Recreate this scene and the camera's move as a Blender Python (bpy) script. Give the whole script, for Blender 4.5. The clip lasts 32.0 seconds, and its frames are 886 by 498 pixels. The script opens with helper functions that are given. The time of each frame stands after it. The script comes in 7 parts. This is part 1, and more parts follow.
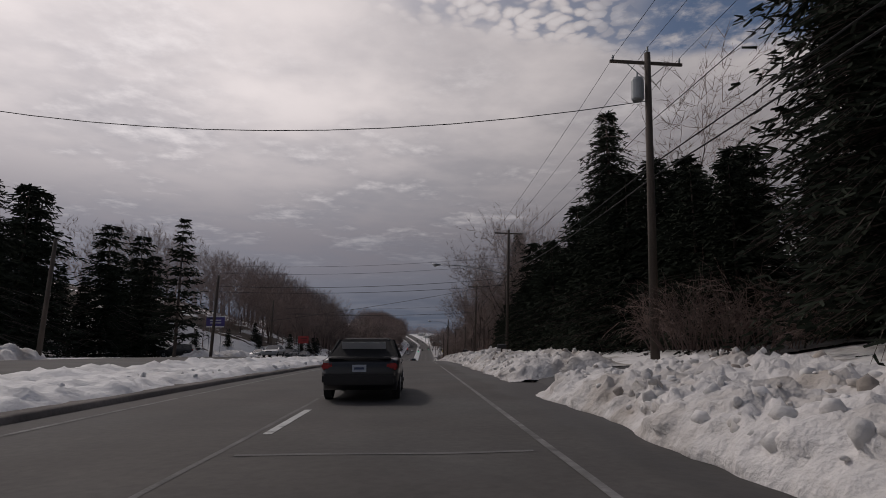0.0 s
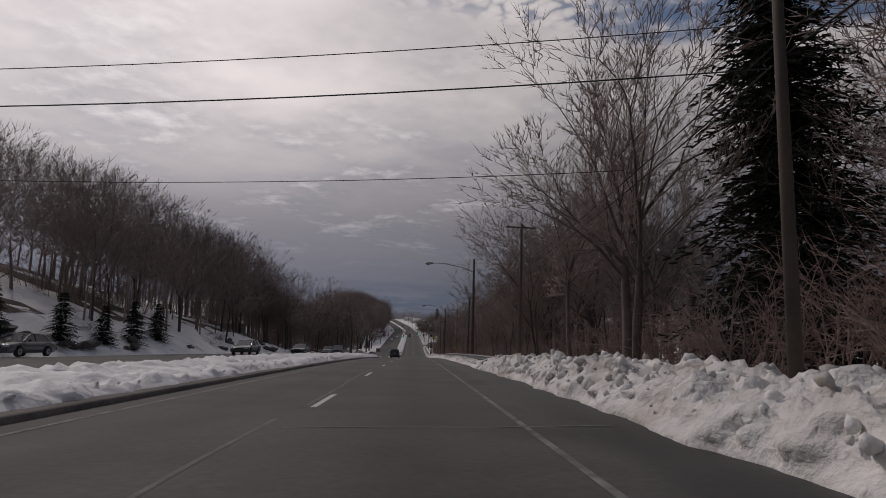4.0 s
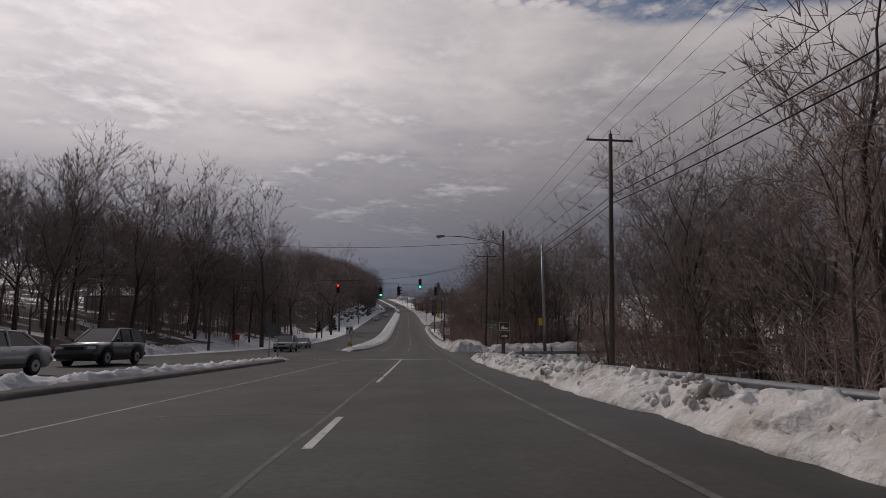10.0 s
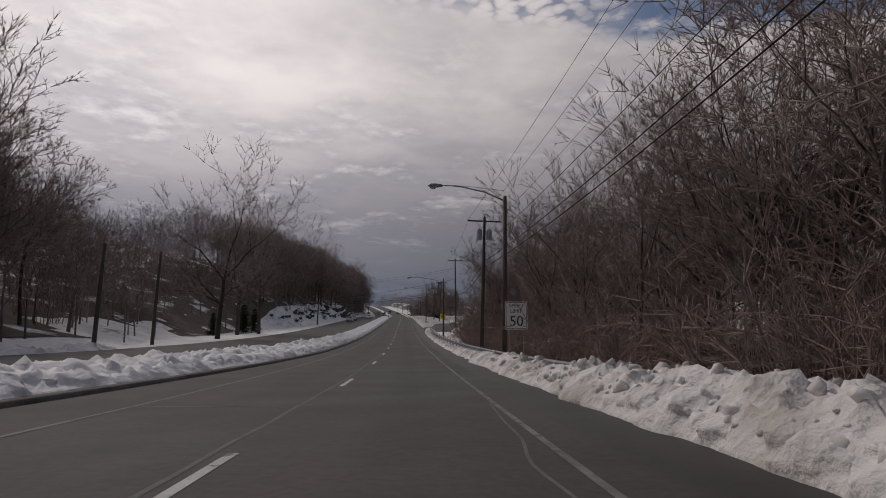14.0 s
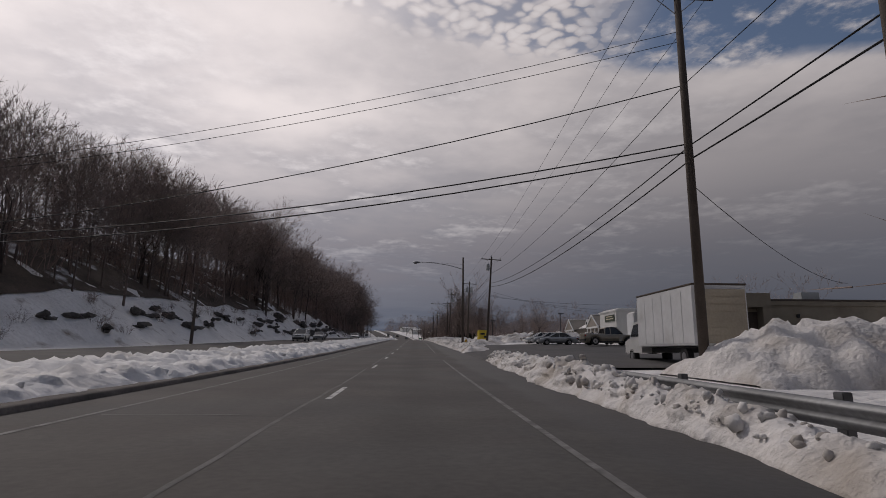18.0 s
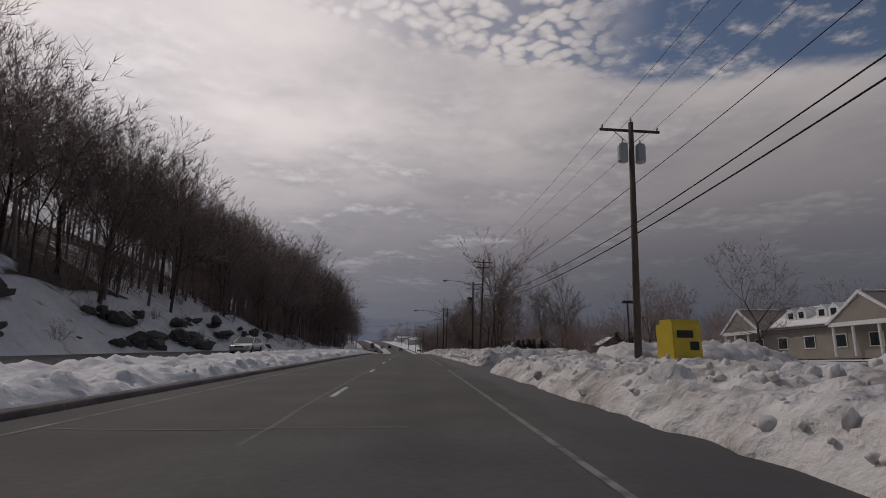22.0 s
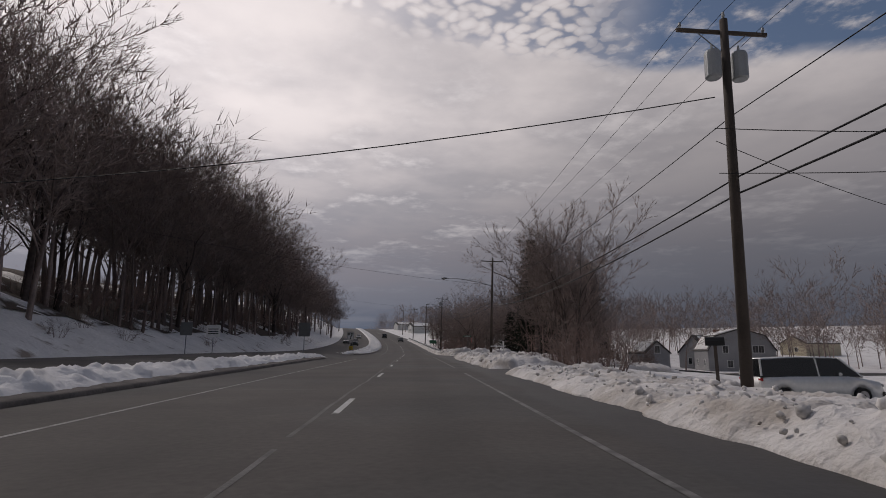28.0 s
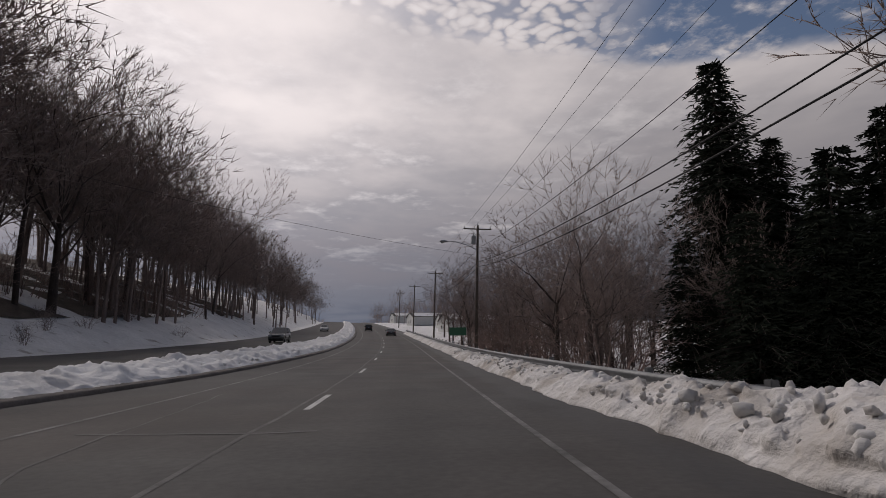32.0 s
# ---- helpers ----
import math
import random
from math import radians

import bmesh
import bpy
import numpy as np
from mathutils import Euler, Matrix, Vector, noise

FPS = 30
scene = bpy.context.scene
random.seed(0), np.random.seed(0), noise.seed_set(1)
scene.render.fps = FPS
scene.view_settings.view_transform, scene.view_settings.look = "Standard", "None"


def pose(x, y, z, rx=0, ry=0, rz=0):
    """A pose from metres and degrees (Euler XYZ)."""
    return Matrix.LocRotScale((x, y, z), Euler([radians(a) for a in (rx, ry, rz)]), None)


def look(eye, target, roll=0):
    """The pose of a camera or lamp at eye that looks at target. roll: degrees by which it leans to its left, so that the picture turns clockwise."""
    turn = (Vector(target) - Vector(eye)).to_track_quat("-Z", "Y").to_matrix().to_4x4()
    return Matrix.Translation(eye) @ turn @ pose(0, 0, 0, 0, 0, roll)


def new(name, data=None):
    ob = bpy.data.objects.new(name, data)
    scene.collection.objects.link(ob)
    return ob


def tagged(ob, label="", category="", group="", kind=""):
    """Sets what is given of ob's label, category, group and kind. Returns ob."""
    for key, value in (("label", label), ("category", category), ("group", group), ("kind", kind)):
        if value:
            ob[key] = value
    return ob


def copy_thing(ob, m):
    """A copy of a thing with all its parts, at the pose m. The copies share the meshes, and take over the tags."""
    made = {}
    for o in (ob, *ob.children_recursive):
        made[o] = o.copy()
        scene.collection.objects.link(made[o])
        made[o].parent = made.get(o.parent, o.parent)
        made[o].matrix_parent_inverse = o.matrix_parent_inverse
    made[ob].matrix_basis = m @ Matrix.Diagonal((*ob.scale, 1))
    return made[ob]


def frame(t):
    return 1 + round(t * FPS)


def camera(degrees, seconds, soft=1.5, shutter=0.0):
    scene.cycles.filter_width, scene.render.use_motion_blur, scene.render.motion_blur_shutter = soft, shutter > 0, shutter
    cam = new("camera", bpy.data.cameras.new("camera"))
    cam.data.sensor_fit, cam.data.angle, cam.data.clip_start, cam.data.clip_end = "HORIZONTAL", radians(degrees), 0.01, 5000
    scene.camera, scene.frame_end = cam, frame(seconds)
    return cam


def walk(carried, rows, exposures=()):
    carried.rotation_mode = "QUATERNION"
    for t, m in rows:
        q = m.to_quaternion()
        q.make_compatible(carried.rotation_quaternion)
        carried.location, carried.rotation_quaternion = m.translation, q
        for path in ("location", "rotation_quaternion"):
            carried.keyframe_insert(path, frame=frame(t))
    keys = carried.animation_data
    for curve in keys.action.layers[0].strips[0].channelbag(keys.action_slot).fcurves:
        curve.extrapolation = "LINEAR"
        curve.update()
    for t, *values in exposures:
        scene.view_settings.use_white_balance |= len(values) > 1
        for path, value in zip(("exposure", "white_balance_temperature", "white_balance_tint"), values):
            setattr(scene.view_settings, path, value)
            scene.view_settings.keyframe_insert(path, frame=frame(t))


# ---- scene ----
# The road is a line of stations s (metres along the lane); everything stands at (s, lateral, height).
def smooth_table(rows, smooth=0.0):
    xs, ys = np.array([r[0] for r in rows], float), np.array([r[1] for r in rows], float)
    return lambda x: float(np.interp(x, xs, ys))


S0, S1, DS = -120.0, 1500.0, 2.0
HEADING = smooth_table([(-120, -1), (0, -1), (71, -2.4), (112, -2.6), (206, -2.9), (239, -3.4), (261, -3.4), (305, -3.1), (349, -2.2),
                        (404, -2.0), (435, -2.4), (465, -2.4), (506, -2.0), (577, -1.9), (617, -2.0), (669, -1.7),
                        (720, 0.3), (800, 4.2), (900, 5.4), (1000, 6.0), (1500, 9.0)])
SLOPE = smooth_table([(-120, -.2), (0, -.5), (71, -1.8), (112, -2.1), (185, -3.2), (217, -3.6), (272, -2.8), (305, -1.9),
                      (349, -.2), (404, 1.3), (435, 1.8), (485, 1.8), (537, 1.6), (577, .8), (669, .4), (720, 2.2),
                      (780, 3.4), (960, 3.7), (1010, 2), (1060, -1), (1500, -1)])
SS = np.arange(S0, S1 + DS, DS)
_h = np.array([radians(HEADING(v)) for v in SS])
_g = np.array([radians(SLOPE(v)) for v in SS])
kern = np.ones(9) / 9
_h = np.convolve(np.pad(_h, 4, mode="edge"), kern, "valid")
_g = np.convolve(np.pad(_g, 4, mode="edge"), kern, "valid")
i0 = int(round(-S0 / DS))
CX, CY, CZ = np.cumsum(-np.sin(_h)) * DS, np.cumsum(np.cos(_h)) * DS, np.cumsum(np.tan(_g)) * DS
CX, CY, CZ = CX - CX[i0], CY - CY[i0], CZ - CZ[i0]


def head(s):
    return np.interp(s, SS, _h)


def grade(s):
    return np.interp(s, SS, _g)


def xyz(s, l, h=0.0):
    """World place of a station, a lateral (right is positive) and a height over the road; takes arrays too."""
    a = np.interp(s, SS, _h)
    return (np.interp(s, SS, CX) + l * np.cos(a), np.interp(s, SS, CY) + l * np.sin(a), np.interp(s, SS, CZ) + h)


def P(s, l, h=0.0):
    return Vector([float(v) for v in xyz(s, l, h)])


def stand(s, l, h=0.0, turn=0.0, scale=1.0):
    """Matrix of a thing at a station, whose own y axis looks along the road; turn in degrees to the left."""
    return Matrix.LocRotScale(P(s, l, h), Euler((0, 0, float(head(s)) + radians(turn))), (scale, scale, scale))


# ---- camera and its way ----
SPEED = [(0, 20.3), (5, 20.4), (7, 20.8), (10, 21.4), (12.5, 22.2), (14, 22.3), (16.5, 22.0), (18, 21.4), (20, 20.5), (22, 20.3), (32, 20.4)]
_t = np.linspace(0, 32, 3201)
_v = np.interp(_t, [r[0] for r in SPEED], [r[1] for r in SPEED])
_s = np.concatenate([[0], np.cumsum((_v[1:] + _v[:-1]) / 2) * 0.01])


def station(t):
    return float(np.interp(t, _t, _s))


EYE, LENS, TILT, TURN = 1.21, 77.0, 9.8, -2.96
# seconds, lateral, extra turn, extra tilt, roll
RIDE = [(0.0, .20, 0, 0, 0), (1.0, .20, 0, 0, -.3), (2.0, .20, 0, 0, -.6), (3.0, .20, 0, 0, -.4), (3.5, .2, 0, 0, -.3),
        (4.5, .1, 0, 0, -.1), (5.5, -.15, 0, 0, 0), (6.0, -.25, 0, 0, 0), (7.0, -.32, 0, 0, -.3), (8.0, -.43, 0, 0, .1), (9.0, -.50, 0, 0, .1),
        (10.0, -.53, 0, 0, .5), (11.0, -.44, 0, 0, .5), (12.0, -.30, 0, 0, 0), (13.0, -.05, 0, 0, -.3),
        (14.0, .20, 0, 0, .3), (14.5, .2, 0, 0, .3), (15.5, .2, 0, 0, .1), (16.5, .2, 0, 0, 0), (17.0, .17, 0, 0, -.5), (18.0, 0, 0, 0, -.3),
        (19.0, -.2, 0, 0, -.4), (20.0, -.2, 0, 0, .1), (21.0, .1, 0, 0, -.1), (22.0, .07, 0, 0, -.1), (23.0, .08, 0, 0, -.1),
        (24.0, 0, 0, 0, -.5), (25.0, -.28, 0, 0, -.2), (25.5, -.33, 0, 0, -.2), (26.5, -.4, 0, 0, -.1), (27.5, -.43, 0, 0, 0), (28.0, -.43, 0, 0, .1),
        (29.0, -.37, 0, 0, .4), (30.0, -.26, 0, 0, 0), (31.0, 0, 0, 0, .3), (32.0, .17, 0, 0, .7)]


def ride(t):
    a = np.array(RIDE)
    return [float(np.interp(t, a[:, 0], a[:, k])) for k in range(1, 5)]


def eye_pose(t):
    s = station(t)
    lat, turn, tilt, roll = ride(t)
    x, y, z = P(s, lat, EYE)
    return pose(x, y, z, 90 + math.degrees(float(grade(s))) + TILT + tilt, roll, math.degrees(float(head(s))) + TURN + turn)


cam = camera(LENS, 32.0, soft=.9)
walk(cam, [(k / 2, eye_pose(k / 2)) for k in range(65)], [(t, e, 6650, 16) for t, e in ((0.0, -.08), (3.5, -.06), (8.0, 0.0), (13.0, .04), (17.5, .02), (19.5, -.06), (21.5, -.14), (24.0, -.16), (26.0, -.06), (28.0, .08), (30.0, .12), (32.0, .12))])

# ---- sky and sun ----
SUN_TURN, SUN_UP = 38.0, 42.0   # degrees to the left of straight ahead, and over the horizon
world = bpy.data.worlds.new("sky")
scene.world = world
world.use_nodes = True
wn, wl = world.node_tree.nodes, world.node_tree.links
wn.clear()


def wnode(kind, **values):
    n = wn.new(kind)
    for k, v in values.items():
        n.inputs[k.replace("_", " ")].default_value = v
    return n


def wmath(op, a, b=None, clamp=False):
    n = wn.new("ShaderNodeMath")
    n.operation, n.use_clamp = op, clamp
    for k, v in enumerate((a, b)):
        if v is None:
            continue
        if isinstance(v, (int, float)):
            n.inputs[k].default_value = v
        else:
            wl.new(v, n.inputs[k])
    return n.outputs[0]


def wmap(value, a, b, c, d):
    n = wn.new("ShaderNodeMapRange")
    n.interpolation_type = "SMOOTHSTEP"
    wl.new(value, n.inputs["Value"])
    for k, v in zip(("From Min", "From Max", "To Min", "To Max"), (a, b, c, d)):
        n.inputs[k].default_value = v
    return n.outputs["Result"]


def wmix(fac, a, b):
    n = wn.new("ShaderNodeMix")
    n.data_type = "RGBA"
    for sock, v in ((n.inputs[0], fac), (n.inputs[6], a), (n.inputs[7], b)):
        if isinstance(v, (tuple, float, int)):
            sock.default_value = v if not isinstance(v, tuple) else (*v, 1)
        else:
            wl.new(v, sock)
    return n.outputs[2]


coord = wn.new("ShaderNodeTexCoord").outputs["Generated"]
sep = wn.new("ShaderNodeSeparateXYZ")
wl.new(coord, sep.inputs[0])
up = sep.outputs[2]
# clouds lie on a flat deck: the direction is projected to it
den = wmath("ADD", wmath("MAXIMUM", up, 0.0), 0.06)
deck = wn.new("ShaderNodeCombineXYZ")
wl.new(wmath("DIVIDE", sep.outputs[0], den), deck.inputs[0])
wl.new(wmath("DIVIDE", sep.outputs[1], den), deck.inputs[1])


def wnoise(scale, detail, rough=0.55, vec=None):
    n = wn.new("ShaderNodeTexNoise")
    n.inputs["Scale"].default_value, n.inputs["Detail"].default_value, n.inputs["Roughness"].default_value = scale, detail, rough
    wl.new(vec or deck.outputs[0], n.inputs["Vector"])
    return n.outputs["Fac"]


big, mid, fine = wnoise(0.55, 5), wnoise(1.6, 6), wnoise(9.0, 4, .6)
ripple = wnoise(6.5, 7, .62)
# grey base of the deck near the horizon, bright white higher up
low = wmix(wmap(up, 0.02, 0.16, 0, 1), (.085, .108, .150), (.20, .20, .225))
deckcol = wmix(wmap(up, 0.14, 0.42, 0, 1), low, (.72, .69, .68))
shade = wmap(wmath("ADD", wmath("MULTIPLY", big, .6), wmath("MULTIPLY", mid, .4)), .40, .60, 0.0, 1.0)
deckcol = wmix(wmath("MULTIPLY", shade, .72), deckcol, wmix(wmap(up, .05, .5, 0, 1), (.15, .165, .2), (.36, .36, .385)))
bright = wmap(wmath("ADD", wmath("MULTIPLY", mid, .7), wmath("MULTIPLY", fine, .3)), .50, .68, 0, .5)
deckcol = wmix(wmath("MULTIPLY", bright, wmap(up, .08, .3, 0, 1)), deckcol, (.86, .84, .83))
# broken, puffy edge of the deck high up, with blue between the puffs and open blue to the right
vor = wn.new("ShaderNodeTexVoronoi")
vor.feature = "SMOOTH_F1"
vor.inputs["Scale"].default_value, vor.inputs["Smoothness"].default_value, vor.inputs["Randomness"].default_value = 25.0, .25, 1.0
warp = wn.new("ShaderNodeVectorMath")
warp.operation = "MULTIPLY_ADD"
warp_noise = wn.new("ShaderNodeTexNoise")
warp_noise.inputs["Scale"].default_value, warp_noise.inputs["Detail"].default_value = 7.0, 4.0
wl.new(deck.outputs[0], warp_noise.inputs["Vector"])
wl.new(warp_noise.outputs["Color"], warp.inputs[0])
warp.inputs[1].default_value = (.12, .12, 0)
wl.new(deck.outputs[0], warp.inputs[2])
wl.new(warp.outputs[0], vor.inputs["Vector"])
edge = wmath("ADD", up, wmath("MULTIPLY", wmath("SUBTRACT", mid, .5), .09))
edge = wmath("ADD", edge, wmath("MULTIPLY", sep.outputs[0], .19))
gap_zone = wmap(edge, .518, .545, 0, 1)
cracks = wmap(wmath("ADD", vor.outputs["Distance"], wmath("MULTIPLY", fine, .35)), .60, .95, 0, 1)
wisps = wmap(wmath("ADD", wmath("MULTIPLY", ripple, .7), wmath("MULTIPLY", mid, .3)), .49, .66, 1, .10)
clear_part = wmath("MULTIPLY", wisps, wmap(sep.outputs[0], .25, .42, 0, 1))
open_sky = wmath("MULTIPLY", gap_zone, wmath("MAXIMUM", clear_part, wmath("MULTIPLY", cracks, wmap(sep.outputs[0], -.2, .32, .12, .75))), True)
open_sky = wmath("MAXIMUM", open_sky, wmap(up, .62, .85, 0, .62))
puff_white = wmath("MULTIPLY", gap_zone, wmap(vor.outputs["Distance"], .15, .6, .5, 0))
deckcol = wmix(puff_white, deckcol, (.80, .79, .79))
# a duller bank of cloud low on the right
deckcol = wmix(wmath("MULTIPLY", wmap(sep.outputs[0], .05, .6, 0, .55), wmap(up, .44, .30, 0, 1)), deckcol, wmix(wmap(up, .05, .36, 0, 1), (.10, .115, .145), (.27, .265, .28)))
# the deck glows towards the hidden sun and is dull on the far side of the sky
deckcol = wmix(wmap(sep.outputs[1], -.35, .45, 0, 1), (.15, .16, .18), deckcol)
sunward = wn.new("ShaderNodeVectorMath")
sunward.operation = "SCALE"
wl.new(deckcol, sunward.inputs[0])
wl.new(wmap(sep.outputs[0], -.55, .60, 1.22, .68), sunward.inputs["Scale"])
deckcol = sunward.outputs[0]
nishita = wn.new("ShaderNodeTexSky")
nishita.sky_type, nishita.sun_disc = "NISHITA", False
nishita.sun_elevation, nishita.sun_rotation = radians(SUN_UP), radians(-SUN_TURN)
blue = wnode("ShaderNodeBackground", Strength=0.05)
wl.new(nishita.outputs[0], blue.inputs["Color"])
cloud = wnode("ShaderNodeBackground", Strength=1.0)
wl.new(deckcol, cloud.inputs["Color"])
mixsh = wn.new("ShaderNodeMixShader")
wl.new(open_sky, mixsh.inputs[0])
wl.new(cloud.outputs[0], mixsh.inputs[1])
wl.new(blue.outputs[0], mixsh.inputs[2])
wl.new(mixsh.outputs[0], wn.new("ShaderNodeOutputWorld").inputs[0])
sun_data = bpy.data.lights.new("sun", "SUN")
sun_data.energy, sun_data.angle, sun_data.color = 0.9, radians(4), (1, .95, .88)
sun = new("sun", sun_data)
a, e = radians(SUN_TURN), radians(SUN_UP)
sun.matrix_world = look((0, 0, 60), Vector((0, 0, 60)) - Vector((-math.sin(a) * math.cos(e), math.cos(a) * math.cos(e), math.sin(e))))


# ---- materials ----
def material(name, colour, rough=.8, metal=0.0, vary=.25, scale=2.0, fine=30.0, bump=.3, bump_size=.02, second=None, second_at=(.5, .7), second_scale=.6,
             spec=.5, per_object=0.0, per_island=0.0, glow=None, coat=0.0):
    """Two scales of tone over a base colour, fine relief, and patches of a second colour."""
    m = bpy.data.materials.new(name)
    m.use_nodes = True
    n, l = m.node_tree.nodes, m.node_tree.links
    b = n["Principled BSDF"]
    b.inputs["Roughness"].default_value, b.inputs["Metallic"].default_value = rough, metal
    b.inputs["Specular IOR Level"].default_value = spec
    b.inputs["Coat Weight"].default_value = coat
    geo = n.new("ShaderNodeTexCoord").outputs["Object"]

    def noise_out(sc, detail=4):
        t = n.new("ShaderNodeTexNoise")
        t.inputs["Scale"].default_value, t.inputs["Detail"].default_value = sc, detail
        l.new(geo, t.inputs["Vector"])
        return t.outputs["Fac"]

    def mixed(fac, x, y, mode="MIX"):
        t = n.new("ShaderNodeMix")
        t.data_type, t.blend_type = "RGBA", mode
        for sock, v in ((t.inputs[0], fac), (t.inputs[6], x), (t.inputs[7], y)):
            if isinstance(v, tuple):
                sock.default_value = (*v, 1)
            elif isinstance(v, (int, float)):
                sock.default_value = v
            else:
                l.new(v, sock)
        return t.outputs[2]

    def ramp(value, p, q, r=0.0, t=1.0):
        k = n.new("ShaderNodeMapRange")
        l.new(value, k.inputs["Value"])
        for s_, v in zip(("From Min", "From Max", "To Min", "To Max"), (p, q, r, t)):
            k.inputs[s_].default_value = v
        return k.outputs["Result"]

    col = colour
    if second:
        col = mixed(ramp(noise_out(second_scale, 6), *second_at), colour, second)
    lo, hi = 1 - vary, 1 + vary
    tone = mixed(ramp(noise_out(scale), .3, .7), (lo, lo, lo), (hi, hi, hi))
    tone2 = mixed(ramp(noise_out(fine, 3), .3, .7), (1 - vary * .6,) * 3, (1 + vary * .6,) * 3)
    col = mixed(1.0, mixed(1.0, col, tone, "MULTIPLY"), tone2, "MULTIPLY")
    if per_object:
        r = n.new("ShaderNodeObjectInfo").outputs["Random"]
        col = mixed(1.0, col, mixed(r, (1 - per_object,) * 3, (1 + per_object,) * 3), "MULTIPLY")
    if per_island:
        r = n.new("ShaderNodeNewGeometry").outputs["Random Per Island"]
        col = mixed(1.0, col, mixed(r, (1 - per_island,) * 3, (1 + per_island,) * 3), "MULTIPLY")
    l.new(col, b.inputs["Base Color"])
    if bump:
        k = n.new("ShaderNodeBump")
        k.inputs["Strength"].default_value, k.inputs["Distance"].default_value = bump, bump_size
        l.new(noise_out(fine, 5), k.inputs["Height"])
        l.new(k.outputs[0], b.inputs["Normal"])
    if glow:
        b.inputs["Emission Color"].default_value, b.inputs["Emission Strength"].default_value = (*glow[0], 1), glow[1]
    return m


ASPHALT = material("asphalt", (.068, .060, .0545), .85, vary=.24, scale=.45, fine=9, bump=.4, bump_size=.01, second=(.072, .069, .066), second_at=(.45, .62), second_scale=.12)


def lane_wear(m):
    """Oil-darkened lane middles and a damp, gritty shoulder beside the snow, by the distance across the road."""
    n, l = m.node_tree.nodes, m.node_tree.links
    b = n["Principled BSDF"]
    col = b.inputs["Base Color"].links[0].from_socket
    at = n.new("ShaderNodeAttribute")
    at.attribute_name = "lateral"
    lat = at.outputs["Fac"]
    wave = n.new("ShaderNodeTexNoise")
    wave.inputs["Scale"].default_value, wave.inputs["Detail"].default_value = .35, 5.0
    l.new(n.new("ShaderNodeTexCoord").outputs["Object"], wave.inputs["Vector"])

    def calc(op, a, c):
        t = n.new("ShaderNodeMath")
        t.operation = op
        for k, v in enumerate((a, c)):
            if isinstance(v, (int, float)):
                t.inputs[k].default_value = v
            else:
                l.new(v, t.inputs[k])
        return t.outputs[0]

    def span(v, a, c, p, q):
        t = n.new("ShaderNodeMapRange")
        t.interpolation_type = "SMOOTHSTEP"
        l.new(v, t.inputs["Value"])
        for k, w in zip(("From Min", "From Max", "To Min", "To Max"), (a, c, p, q)):
            t.inputs[k].default_value = w
        return t.outputs["Result"]

    shifted = calc("ADD", lat, calc("MULTIPLY", calc("SUBTRACT", wave.outputs["Fac"], .5), 1.2))
    tone = calc("MULTIPLY", span(calc("ABSOLUTE", lat, 0), .15, .75, .86, 1.0), span(calc("ABSOLUTE", calc("ADD", lat, 3.6), 0), .15, .75, .88, 1.0))
    damp = span(shifted, 2.1, 2.9, 0, 1)
    tone = calc("MULTIPLY", tone, span(damp, 0, 1, 1.0, .58))
    mul = n.new("ShaderNodeVectorMath")
    mul.operation = "SCALE"
    l.new(col, mul.inputs[0])
    l.new(tone, mul.inputs["Scale"])
    l.new(mul.outputs[0], b.inputs["Base Color"])
    l.new(span(damp, 0, 1, .85, .62), b.inputs["Roughness"])


lane_wear(ASPHALT)
ASPHALT_DARK = material("dark asphalt", (.055, .052, .052), .8, vary=.2, scale=.5, fine=20, second=(.035, .034, .036), second_scale=.3)
TAR = material("crack sealing", (.125, .12, .116), .85, vary=.3, scale=1.5, bump=.2)
PAINT = material("worn white road paint", (.50, .50, .485), .7, vary=.2, scale=1.2, fine=14, second=(.14, .137, .13), second_at=(.60, .66), second_scale=3.2)
PAINT_THIN = material("faded white edge line", (.185, .18, .174), .8, vary=.3, scale=.9, fine=14, second=(.095, .09, .088), second_at=(.46, .66), second_scale=3.5)
PAINT_WORN = material("worn white turn lane line", (.30, .295, .285), .75, vary=.25, scale=.9, fine=14, second=(.12, .117, .112), second_at=(.52, .66), second_scale=2.5)
YELLOW_PAINT = material("worn yellow road paint", (.33, .24, .06), .8, vary=.25, scale=.8, second=(.1, .09, .08), second_at=(.52, .6), second_scale=1.2)
SNOW = material("old snow", (.80, .79, .78), .65, vary=.06, scale=.5, fine=7, bump=.7, bump_size=.06, second=(.62, .59, .56), second_at=(.52, .75), second_scale=.35, spec=.3)
SNOW_DIRTY = material("ploughed roadside snow", (.71, .685, .665), .7, vary=.10, scale=.9, fine=7, bump=.9, bump_size=.09, second=(.42, .375, .33), second_at=(.47, .70), second_scale=.7, spec=.3)
GROUND_SNOW = material("trodden old snow with bare patches", (.78, .765, .75), .7, vary=.10, scale=.35, fine=3, bump=.9, bump_size=.18, second=(.27, .225, .19), second_at=(.60, .74), second_scale=.55, spec=.3)
SNOW_CLOD = material("broken ploughed snow", (.68, .66, .64), .7, vary=.12, scale=1.2, fine=9, bump=.6, bump_size=.05, second=(.36, .32, .28), second_at=(.52, .66), second_scale=.8, spec=.3, per_island=.2)
SLUSH = material("dirty snow and grit at the road edge", (.16, .145, .13), .8, vary=.4, scale=1.5, fine=14, bump=.6, second=(.42, .40, .38), second_at=(.55, .65), second_scale=1.2)
BARK = material("dark bare bark", (.078, .060, .052), .95, vary=.35, scale=1.2, fine=14, bump=.6, per_object=.35)
